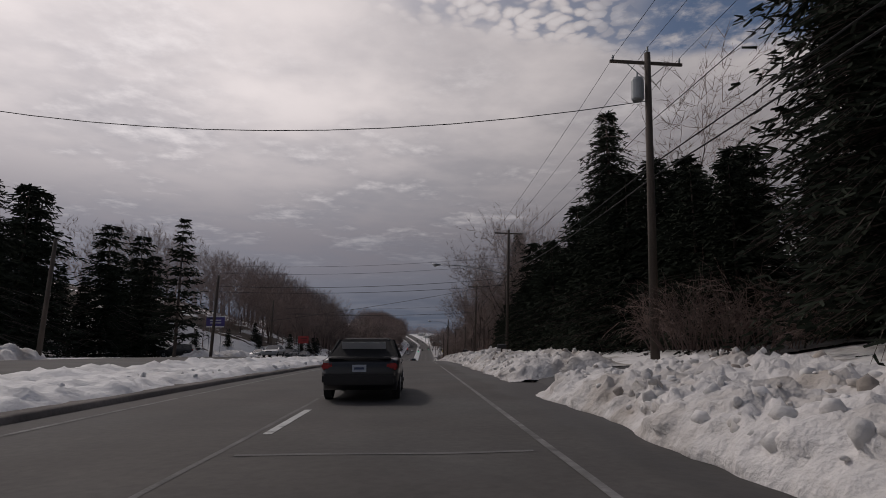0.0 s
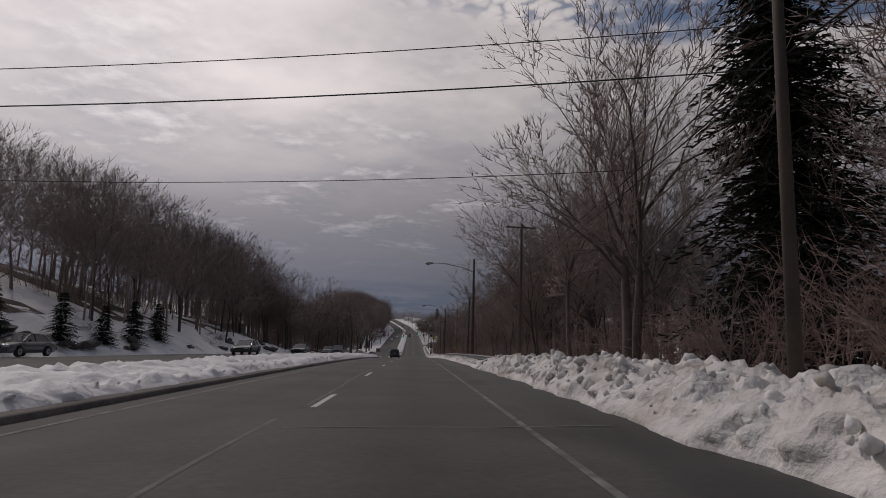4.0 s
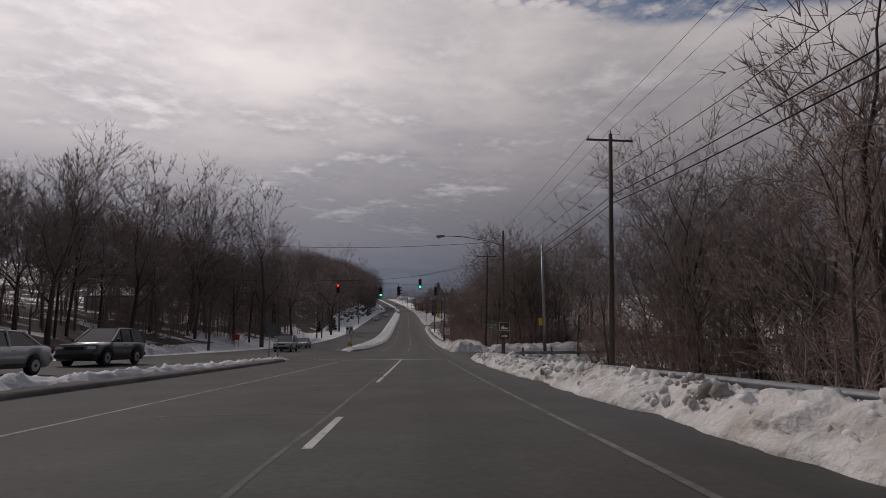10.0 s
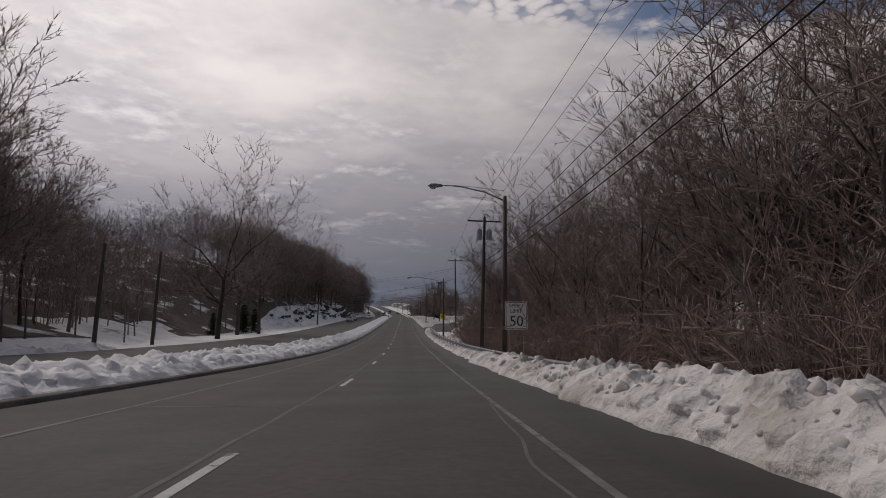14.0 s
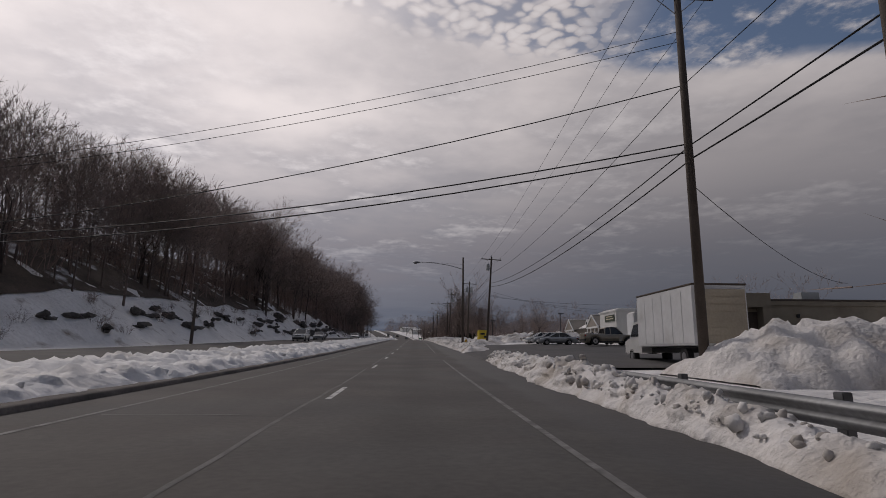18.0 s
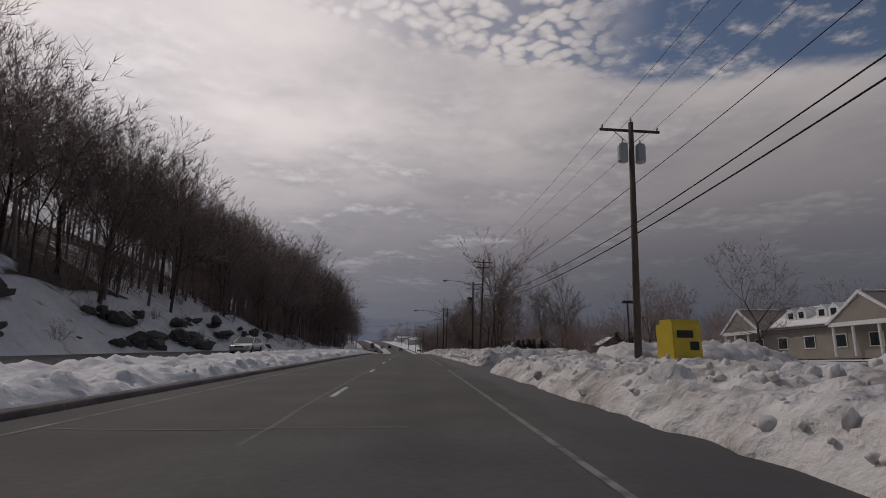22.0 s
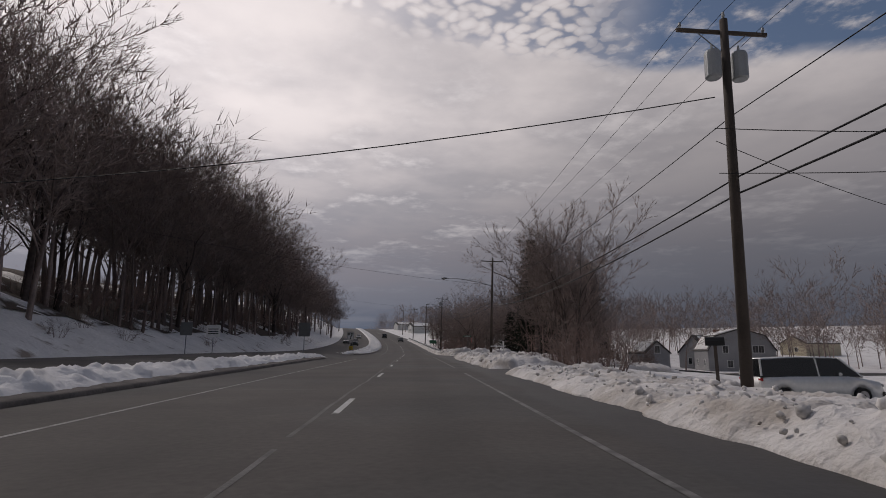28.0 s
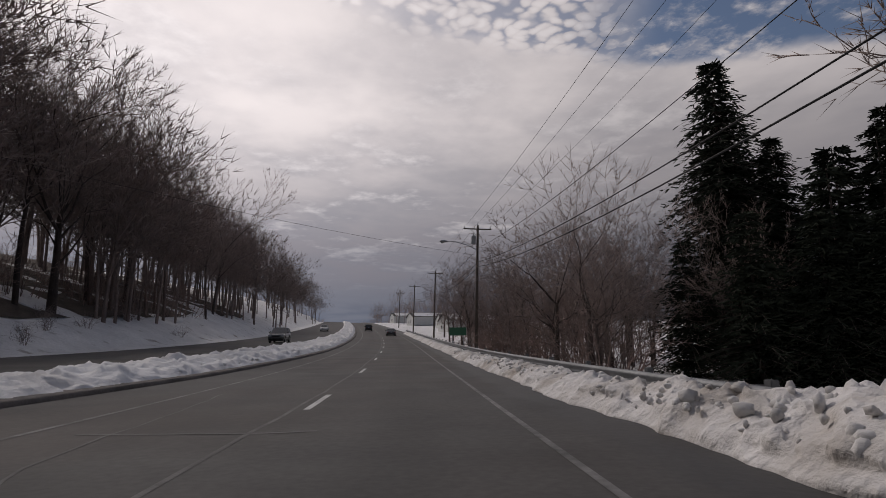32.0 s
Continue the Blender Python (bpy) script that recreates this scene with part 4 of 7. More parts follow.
def plant(template, s, l, scale=1.0, turn=None, sink=0.0, label=""):
    t = rnd.uniform(0, 360) if turn is None else turn
    ob = copy_thing(template, stand(s, l, ground_at(s, l) - sink, t, scale))
    if label:
        ob["label"] = label
    return ob


used = set()
def place_once(template, s, l, scale=1.0):
    """The template itself takes the first place, copies the rest."""
    if template.name not in used:
        used.add(template.name)
        template.matrix_basis = stand(s, l, ground_at(s, l), rnd.uniform(0, 360), scale)
        return template
    return plant(template, s, l, scale)


# single trees that stand out
for tpl, s, l, sc in ((spruces[0], 55, 19.7, 1.0), (spruces[0], 108, 19, 1.05), (spruces[0], 13, 12.7, .78), (spruces[1], 33, 20, .6), (spruces[1], 50, 17, .52), (spruces[1], 62, 19, .6),
                      (made_oaks[0], 80, 14, 1.35), (made_oaks[2], 86, 17, 1.4), (made_oaks[5], 84, 12.5, 1.2), (made_oaks[3], 52, 26, 1.0), (made_oaks[5], 40, 21, .95),
                      (pines[0], 66, -28, 1.15), (spruces[1], 62, -42, .9), (spruces[1], 66, -48, .95), (spruces[1], 72, -52, 1.0), (spruces[1], 57, -42, .8), (spruces[1], 84, -44, .95), (spruces[1], 90, -49, 1.0), (pines[1], 82, -40, 1.3), (pines[1], 88, -44, 1.5), (pines[1], 78, -37, 1.2), (spruces[1], 76, -45, 1.0), (pines[1], 64, -45, 1.7), (pines[1], 70, -48, 1.8), (pines[1], 60, -50, 1.7), (pines[1], 74, -41, 1.5), (pines[1], 54, -42, 1.5), (spruces[1], 82, -52, 1.0)):
    place_once(tpl, s, l, sc)
# evergreen row
for k in range(26):
    s = 21.5 + k * 2.5
    if 42 < s < 49:
        continue
    tall = float(np.interp(s, [20, 26, 34, 56, 62, 90], [.58, .78, .9, .92, .72, .5]))
    place_once(pines[1], s, 12.2 + rnd.uniform(-.6, 1.4), rnd.uniform(.88, 1.08) * tall)
for s, l, sc in ((19, 15, .5), (21, 16.5, .6), (24, 15.5, .75), (27, 16.5, .85), (30, 15.5, .9), (34, 16, .95), (38, 15.5, .95), (25, 13.6, .66), (17, 14.5, .36), (17.5, 17, .42), (52, 15.5, .95), (57, 16, .9), (33, 13.4, .9), (37, 13, .92),
                 (62, 16, 1.0), (67, 15.5, .95), (72, 16.5, .85), (78, 16.5, .75), (84, 16.5, .7), (90, 15, .6), (96, 16.5, .6)):
    plant(pines[1], s, l, sc)
plant(spruces[0], 15.8, 15.6, .72)
used.add(dome.name)
dome.matrix_basis = stand(18.5, 10.6, 1.2, 40, 1.14)


def open_view(s, l):
    return 606 < s < 700 and .56 < l / (s - 604) < 1.0


def wood(s0, s1, l0, l1, count, kinds, lo=.8, hi=1.2, keep=None):
    k = 0
    while k < count:
        s, l = rnd.uniform(s0, s1), rnd.uniform(l0, l1)
        k += 1
        if keep and not keep(s, l):
            continue
        place_once(rnd.choice(kinds), s, l, rnd.uniform(lo, hi))


# right-hand wood, dense by the road
wood(86, 128, 10, 30, 34, made_oaks + slender, 1.0, 1.35, lambda s, l: not .28 < l / (s - 60) < .52)
wood(128, 215, 15.5, 27, 24, made_oaks, .95, 1.15)
wood(206, 234, 14, 28, 14, made_oaks, .75, 1.0)
wood(126, 206, 12, 24, 34, slender, .95, 1.25)
wood(204, 236, 13, 26, 10, slender, .7, .95)
wood(128, 212, 9.5, 14, 16, slim, .8, 1.2)
wood(236, 256, 17, 34, 20, made_oaks, .7, .95)
wood(236, 256, 13, 24, 10, slender, .6, .8)
wood(286, 330, 14.5, 27, 24, made_oaks, .85, 1.05)
wood(286, 336, 10.5, 22, 26, slender, .9, 1.15)
wood(332, 388, 11, 24, 60, slender + slim, .85, 1.15)
wood(330, 372, 15, 26, 8, made_oaks, .6, .8)
wood(505, 548, 24, 38, 8, made_oaks, .4, .58)
for tpl, s, l, sc in ((slender[0], 556.5, 13.2, 1.25), (slender[1], 557.6, 14.2, 1.25), (slender[2], 556.8, 14.8, 1.05), (slender[2], 555.6, 13.9, 1.1), (made_oaks[4], 553, 20.5, .95), (slim[1], 548.5, 23.5, 1.1), (made_oaks[3], 566, 14, .7), (slender[1], 572, 17, .9), (made_oaks[4], 560, 27, .9)):
    place_once(tpl, s, l, sc)
wood(572, 598, 13, 30, 12, made_oaks + slim, .5, .75)
wood(364, 392, 11.5, 20, 16, slim + slender, .6, .9)
wood(638, 653, 14.5, 19.5, 8, slender, .95, 1.2, lambda s, l: not open_view(s, l))
wood(706, 740, 11, 26, 26, made_oaks + slim, .6, .9)
wood(672, 704, 22, 34, 14, made_oaks + slender, .9, 1.15, lambda s, l: l / (s - 650.6) > .72)
for tpl, s, l, sc in ((made_oaks[3], 676, 19.4, 1.3), (slender[0], 677.5, 18.4, 1.25), (slender[2], 680, 20.5, 1.45), (slender[1], 673, 19.6, 1.2), (slender[2], 670, 18.5, 1.15), (slender[0], 675, 22, 1.3), (slender[1], 670, 22, 1.2)):
    place_once(tpl, s, l, sc)
wood(720, 800, 9, 22, 18, made_oaks, .5, .7)
for tpl, s, l, sc in ((spruces[0], 713, 27.8, 1.16), (spruces[0], 712, 32.0, .86), (spruces[0], 709, 40, .95), (pines[0], 706, 36, 1.2), (pines[1], 712, 30, 1.6), (pines[1], 708, 34, 1.6), (pines[1], 703, 29, 1.3), (pines[1], 700, 36, 1.5), (spruces[1], 706, 31, 1.0), (spruces[1], 708, 26, .8), (spruces[1], 703, 36, .9), (pines[1], 704, 23.5, 1.0), (pines[1], 702, 27, 1.0), (pines[1], 700, 30, 1.0), (pines[1], 698, 33, 1.0), (pines[1], 710, 22, .9)):
    place_once(tpl, s, l, sc)
# thickets low along the right
for s0, s1, n, l0, l1 in ((104, 235, 44, 10, 22), (238, 256, 18, 12, 24), (283, 330, 26, 9.5, 17), (330, 372, 26, 9.5, 17), (700, 760, 26, 10, 16), (622, 652, 14, 13, 20),  (364, 391, 34, 9.5, 17), (300, 334, 10, 10, 15), (84, 106, 16, 13, 20), (534, 549, 7, 16, 26), (208, 258, 16, 24, 44), (278, 330, 20, 18, 40)):
    for k in range(n):
        s, l = rnd.uniform(s0, s1), rnd.uniform(l0, l1)
        if not open_view(s, l):
            place_once(rnd.choice(thickets), s, l, rnd.uniform(.8, 1.4))


for s0, s1, l0, l1, n in ((112, 250, 15, 22, 16), (118, 250, 24, 34, 14), (284, 388, 14, 24, 30), (88, 112, 15, 24, 8), (718, 750, 12, 20, 5)):
    for k in range(n):
        place_once(undergrowth, s0 + (s1 - s0) * (k + rnd.random()) / n, rnd.uniform(l0, l1), rnd.uniform(.8, 1.25))


def brushwood(name, places, label, mat):
    V, F, off = [], [], 0
    for s, l, sc in places:
        v, f = BRUSH[rnd.randrange(2)]
        a = rnd.uniform(0, 6.28)
        c, q = math.cos(a), math.sin(a)
        V.append((v * sc) @ np.array([(c, q, 0), (-q, c, 0), (0, 0, 1)]) + np.array(tuple(P(s, l, ground_at(s, l)))))
        F.append(f + off)
        off += len(v)
    return tagged(new(name, raw_mesh(name, np.concatenate(V), np.concatenate(F), mat)), label, "brush", "", "stuff")


# brush on the cut slope across the road, and low ground beyond the verge
spots = []
for k in range(70):
    s = rnd.uniform(415, 600)
    spots.append((s, float(np.interp(s, HILL[:, 0], HILL[:, 1])) - rnd.uniform(.6, 8), rnd.uniform(.22, .5)))
spots += [(q, float(np.interp(q, HILL[:, 0], HILL[:, 1])) - rnd.uniform(.6, 6), rnd.uniform(.22, .45)) for q in (rnd.choice((rnd.uniform(600, 740), rnd.uniform(120, 340))) for k in range(54))]
brushwood("slope_brush", spots, "low brown brush on the snowy cut slope", TWIG)
spots = [(rnd.uniform(640, 690), rnd.uniform(24, 34), rnd.uniform(.5, .9)) for k in range(30)] + [(rnd.uniform(560, 600), rnd.uniform(26, 44), rnd.uniform(.8, 1.3)) for k in range(14)] + [(rnd.uniform(282, 340), rnd.uniform(17, 34), rnd.uniform(.9, 1.4)) for k in range(30)]
spots = [q for q in spots if not open_view(q[0], q[1])]
brushwood("low_ground_brush", spots, "dense leafless brown brush on the low ground", TWIG_RED)


# ---- far woods: many trees in one mesh a stretch ----
def light_tree(seed, height):
    (v, f), (tv, tf) = branching(seed=seed, height=height, trunk_r=.16, spread=.95, levels=5, first=.27, ratio=.74, side=(2, 2), twig_r=.034, light=True)
    return np.concatenate([v, tv]), np.concatenate([f, tf + len(v)])


LIGHT = [light_tree(60 + k, h) for k, h in enumerate((16, 18, 14, 19))]


def woodland(name, places, label, mat=TWIG):
    V, F, off = [], [], 0
    for s, l, h, sc, a, k in places:
        v, f = LIGHT[k]
        c, q = math.cos(a), math.sin(a)
        V.append((v * sc) @ np.array([(c, q, 0), (-q, c, 0), (0, 0, 1)]) + np.array(tuple(P(s, l, h))))
        F.append(f + off)
        off += len(v)
    return tagged(new(name, raw_mesh(name, np.concatenate(V), np.concatenate(F), mat)), label, "woods", "", "stuff")


# height of the tree tops over the road, eight metres up the slope
CANOPY = np.array([(-60, 15), (60, 16), (110, 16), (124, 18.5), (138, 19.5), (165, 21), (206, 23), (240, 24), (260, 26), (300, 28), (345, 28), (362, 22), (380, 16), (410, 16), (418, 18), (432, 20), (458, 23.5), (486, 25), (500, 27), (540, 27.5), (565, 25.5),
                   (583, 26), (597, 28), (620, 31), (665, 33), (712, 33), (800, 26), (1500, 24)], float)
LIGHT_TALL = [float(v[:, 2].max()) for v, f in LIGHT]


def hill_tree(s, up_slope, tall, lo=.84):
    """Place and scale of a tree on the slope, its top at the canopy's height."""
    l = float(np.interp(s, HILL[:, 0], HILL[:, 1])) - up_slope
    g = ground_at(s, l)
    top = float(np.interp(s, CANOPY[:, 0], CANOPY[:, 1])) + .5 * (up_slope - 8)
    return l, g, max(5.5, (top - g) * rnd.uniform(lo, 1.04)) / tall


def scatter(s0, s1, dl0, dl1, n):
    out = []
    for k in range(n):
        s, kind = rnd.uniform(s0, s1), rnd.randrange(4)
        l, g, sc = hill_tree(s, rnd.uniform(dl0, dl1), LIGHT_TALL[kind])
        sc *= .62 if 232 < s < 372 else 1.0
        out.append((s, l, g, sc, rnd.uniform(0, 6.28), kind))
    return out


for s0 in range(100, 820, 60):
    woodland("hillside_woods", scatter(s0, s0 + 60, 7 if 400 < s0 < 500 else 5, 34, 84 if s0 < 360 else 96), "leafless brown woods climbing the snowy hillside")
woodland("hillside_woods", scatter(296, 400, 0, 26, 70), "leafless brown woods above the opposite verge")
woodland("hillside_woods", scatter(-20, 100, 0, 60, 60), "leafless brown woods behind the car park")
woodland("hillside_woods", scatter(780, 1000, -2, 26, 90), "leafless brown woods beyond the bend")


def field(s0, s1, l0, l1, n, lo, hi):
    out = []
    for k in range(n):
        s, l = rnd.uniform(s0, s1), rnd.uniform(l0, l1)
        out.append((s, l, ground_at(s, l), rnd.uniform(lo, hi), rnd.uniform(0, 6.28), rnd.randrange(4)))
    return out


for s0, s1, l0, l1, n in ((90, 255, 24, 44, 36), (190, 257, 30, 75, 26), (279, 340, 30, 90, 26), (280, 392, 20, 36, 30), (300, 520, 95, 150, 46), (520, 700, 70, 120, 60), (664, 860, 20, 44, 60), (700, 1100, 60, 160, 50), (900, 1150, 12, 36, 40), (-20, 80, 35, 60, 24), (600, 780, 56, 100, 100)):
    # the evergreens past the side street stand clear of other trees
    spots = [q for q in field(s0, s1, l0, l1, n, .7, 1.05) if not (656 < q[0] < 718 and .34 < q[1] / (q[0] - 650.6) < .68)]
    woodland("far_woods", spots, "distant leafless woods on the low ground")
crest = [q for q in field(1050, 1240, -80, 90, 110, .5, .8) if not -24 < q[1] < 9]
woodland("far_woods", crest, "distant leafless woods on the crest of the road")
# nearer trees at the hill's foot stand singly
def tallness(template):
    return max(v.co.z for c in template.children for v in c.data.vertices)


OAK_TALL = {t.name: tallness(t) for t in made_oaks + slim + slender}
for s0, s1, n, d0, d1 in ((114, 215, 20, 4, 12), (205, 262, 12, 3, 11), (262, 352, 20, 2, 11), (425, 500, 18, 7, 15), (492, 580, 26, 5.5, 13), (575, 640, 16, 5, 12), (640, 780, 20, 5, 13)):
    for k in range(n):
        s, tpl = rnd.uniform(s0, s1), rnd.choice(made_oaks[1:2] + made_oaks[3:5] + slender)
        l, g, sc = hill_tree(s, rnd.uniform(d0, d1), OAK_TALL[tpl.name], .72)
        place_once(tpl, s, l, sc)
# tall trees over the opposite verge
for tpl, s, l, tall in ((made_oaks[2], 368.5, -24.3, 19.5), (made_oaks[5], 390, -24.5, 20), (made_oaks[0], 386.5, -27, 19), (made_oaks[3], 318, -25, 22), (made_oaks[1], 298, -25.5, 24)):
    place_once(tpl, s, l, tall / OAK_TALL[tpl.name])

# ---- poles and wires ----
def utility_pole(s, l, height, label, arm=True, second_arm=False, tanks=0, box=False, lamp=None, arm_wide=2.9, lean=2.0, lamp_h=None, cable=-3.8, group="utility poles"):
    g = ground_at(s, l)
    root = thing("utility_pole", label, "utility pole", group, at=stand(s, l, g) @ pose(0, 0, 0, 0, lean, 0))
    H = height - g
    part("pole", Build().tube([(0, 0, -.5), (0, 0, H * .5), (0, 0, H)], [.17, .145, .115], 12), POLE_WOOD, root, smooth=True)
    for k, (on, drop) in enumerate(((arm, .35), (second_arm, 1.15))):
        if not on:
            continue
        a = part("crossarm", Build().box((0, .14, H - drop), (arm_wide * (1 if k == 0 else .72), .09, .12), bevel=.01), POLE_WOOD, root)
        for x in (-.46, .46, -.2 if k else 0):
            if x == 0:
                continue
            part("insulator", Build().tube([(x * arm_wide, .14, H - drop + .06), (x * arm_wide, .14, H - drop + .15), (x * arm_wide, .14, H - drop + .25)], [.02, .055, .035], 8), GREY_PAINT, a)
        b = Build()
        for x in (-1, 1):
            b.tube([(x * arm_wide * .27, .14, H - drop - .05), (0, .10, H - drop - .75)], .018, 5)
        part("brace", b, STEEL, root)
    if arm:
        part("top_insulator", Build().tube([(0, 0, H), (0, 0, H + .12), (0, 0, H + .26)], [.025, .055, .035], 8), GREY_PAINT, root)
    for k in range(tanks):
        x = -.42 if k == 0 else .42
        t = part("transformer", Build().tube([(x, 0, H - 2.0), (x, 0, H - 1.95), (x, 0, H - 1.2), (x, 0, H - 1.1)], [.2, .24, .24, .2], 14), GREY_PAINT, root, "grey transformer can", smooth=False)
        part("bushing", Build().tube([(x, 0, H - 1.1), (x, .02, H - .85)], [.05, .03], 6), GREY_PAINT, t)
    if box:
        t = part("switch_box", Build().box((.45, 0, H - 2.2), (.85, .5, .8), bevel=.03), GREY_PAINT, root, "large grey transformer box")
        for k in range(3):
            part("bushing", Build().tube([(.15 + k * .3, 0, H - 1.8), (.15 + k * .3, 0, H - 1.45)], [.06, .035], 6), GREY_PAINT, t)
    if lamp:
        lamp_arm(root, H if lamp_h is None else lamp_h - g, lamp)
    return root


LAMP_GLASS = material("ribbed lamp glass", (.42, .43, .42), .25, vary=.05, bump=0)


def lamp_arm(root, h, reach):
    """A long curved arm over the road with a cobra-head lamp at its end."""
    pts = [(-.10, 0, h - .85), (-.3 * reach, 0, h - .42), (-.65 * reach, 0, h - .15), (-.88 * reach, 0, h - .08), (-reach, 0, h - .1)]
    part("lamp_arm", Build().tube(pts, [.045, .042, .036, .03, .03], 8), STEEL, root, "long curved lamp arm", smooth=True)
    part("arm_stay", Build().tube([(-.1, 0, h - .28), (-.5 * reach, 0, h - .13), (-.8 * reach, 0, h - .06)], .012, 5), STEEL, root)
    hd = part("lamp_head", Build().loft([[(-reach + x, y * w, h - .1 + z * t) for y, z in ((-1, -.6), (-.5, -1), (.5, -1), (1, -.6), (.9, .5), (.3, 1), (-.3, 1), (-.9, .5))]
                                         for x, w, t in ((.12, .05, .05), (0, .11, .09), (-.3, .17, .12), (-.6, .15, .09), (-.72, .05, .04))]), STEEL, root, "cobra-head street lamp", smooth=True)
    part("lens", Build().ball((-reach - .42, 0, h - .21), .15, (1.35, 1, .75), 2), LAMP_GLASS, hd, smooth=True)


POLES = [(-20, 8.6, 12.0, {}), (20, 8.8, 12.6, dict(tanks=1, cable=-4.5)), (56, 8.9, 13.4, dict(lamp=7.0, lamp_h=9.6)), (94, 8.9, 12.7, {}), (132.5, 9.6, 12.7, {}), (182.5, 9.4, 11.0, {}), (239, 10.9, 13.9, {}),
         (284, 8.9, 13.4, {}), (341, 6.15, 11.4, dict(tanks=2)), (400, 9.45, 14.2, dict(lean=.1, cable=-6.1)), (460.6, 10.0, 12.7, dict(tanks=1, lean=3.6)), (489, 9.9, 11.7, dict(tanks=2, cable=-4.9)),
         (545, 9.9, 13.8, dict(lean=3.0, second_arm=True, box=True, cable=-5.3, lamp=5.1, lamp_h=10.5)), (555, 9.95, 11.7, dict(lean=1.0, second_arm=True)), (602, 8.7, 11.2, dict(tanks=2, cable=-5.1)), (657, 9.2, 12.4, dict(lamp=5.8, lamp_h=9.7, cable=-5.5)),
         (724, 7.4, 12.5, dict(tanks=1, lamp=3.2, lamp_h=10.8)), (770, 7.5, 12, {}), (815, 8, 12, {}), (860, 8, 12, {})]
for s, l, h, kw in POLES:
    utility_pole(s, l, h, "weathered wooden utility pole" + (" with crossarm and grey transformers beside the road" if kw.get("tanks") or kw.get("box") else " with a crossarm beside the road"), **kw)


def lamp_post(s, l, h, reach, lamp_h, lean=1.2, label="wooden street-lamp pole with a long arm over the road"):
    g = ground_at(s, l)
    root = thing("street_lamp", label, "street lamp", "street lamps", at=stand(s, l, g) @ pose(0, 0, 0, 0, lean, 0))
    part("pole", Build().tube([(0, 0, -.5), (0, 0, (h - g) * .5), (0, 0, h - g)], [.15, .13, .10], 12), POLE_WOOD, root, smooth=True)
    lamp_arm(root, lamp_h - g, reach)
    return root


LAMPS = [(137, 5.8, 10.0, 4.2, 9.6), (198.5, 6.0, 10.2, 4.2, 10.8), (256, 7.05, 11.3, 5.4, 10.8), (325, 5.3, 9.3, 3.7, 9.9), (388.5, 6.3, 9.7, 5.5, 9.9, .4), (449.5, 5.7, 11.0, 5.4, 10.4, .4), (568, 6.05, 8.4, 4.8, 8.0, .6)]
for a in LAMPS:
    lamp_post(*a)


def wire(a, b, sag, r, label="black overhead wire between utility poles", group="overhead wires"):
    n = 15
    pts = []
    for k in range(n):
        q = k / (n - 1)
        p = a.lerp(b, q)
        p.z -= sag * 4 * q * (1 - q)
        pts.append(p)
    return solid("overhead_wire", Build().tube(pts, r, 4, cap=False), RUBBER, label, "wire", group)


for (s0, l0, h0, k0), (s1, l1, h1, k1) in zip(POLES, POLES[1:]):
    d = s1 - s0
    c0, c1 = k0.get("cable", -3.8), k1.get("cable", -3.8)
    for x, u0, u1, sag, r in ((-1.33, -.12, -.12, .35, .011), (0, .24, .24, .35, .011), (1.33, -.12, -.12, .35, .011), (.12, .62 * c0, .62 * c1, .5, .018), (.15, c0, c1, .5, .028), (.15, c0 - .5, c1 - .5, .55, .032)):
        q0, q1 = math.tan(radians(k0.get("lean", 2.0))), math.tan(radians(k1.get("lean", 2.0)))
        wire(P(s0, l0 + x + q0 * (h0 + u0), h0 + u0), P(s1, l1 + x + q1 * (h1 + u1), h1 + u1), sag * (d / 45) ** 2, r)

# ---- guardrails ----
def guardrail(s0, s1, l, top, label="galvanised steel guardrail half buried in ploughed snow"):
    root = thing("guardrail", label, "guardrail", at=Matrix.Identity(4))
    n = int((s1 - s0) / 2) + 2
    s = np.linspace(s0, s1, n)
    prof = [(0, -.31), (-.02, -.29), (-.085, -.24), (-.085, -.20), (-.02, -.15), (-.085, -.09), (-.085, -.05), (-.02, -.01), (0, 0), (.012, 0), (-.0, -.15), (.012, -.31)]
    m = len(prof)
    v = np.stack([np.stack(xyz(s, l + a, np.full(n, top + h)), -1) for a, h in prof], 1).reshape(-1, 3)
    q = np.arange(n * m).reshape(n, m)
    f = np.stack([q[:-1], np.roll(q, -1, 1)[:-1], np.roll(q, -1, 1)[1:], q[1:]], -1).reshape(-1, 4)
    part("rail", raw_mesh("rail", v, f, GUARD_STEEL), None, root, "weathered W-beam rail")
    me = Build().box((0, 0, -.45), (.12, .16, 1.3), bevel=.01).mesh("post", GUARD_STEEL)
    for s_ in np.arange(s0 + .5, s1, 3.81):
        part("post", me, None, root, at=stand(float(s_), l + .12, top - .12))
    return root


guardrail(112, 255, 4.75, .64)
guardrail(304, 396, 4.75, .62)
guardrail(675, 800, 4.75, .62)

# short rail on posts along the near side of the side street
r = thing("side_guardrail", "weathered rail on posts beside the snowy side street", "guardrail", at=stand(256.3, 8.6, ground_at(256.3, 11)))
part("rail", Build().box((4.2, 0, .62), (8.4, .07, .26), bevel=.02), GUARD_STEEL, r, "grey weathered rail")
for x in (.3, 2.9, 5.5, 8.1):
    part("post", Build().box((x, .09, .45), (.14, .14, 1.3), bevel=.015), POLE_WOOD, r, "squat wooden post")

# ---- vehicles ----
def paint(name, c, rough=.3):
    return material(name, c, rough, .25, vary=.06, scale=1.5, fine=6, bump=0, coat=.5)


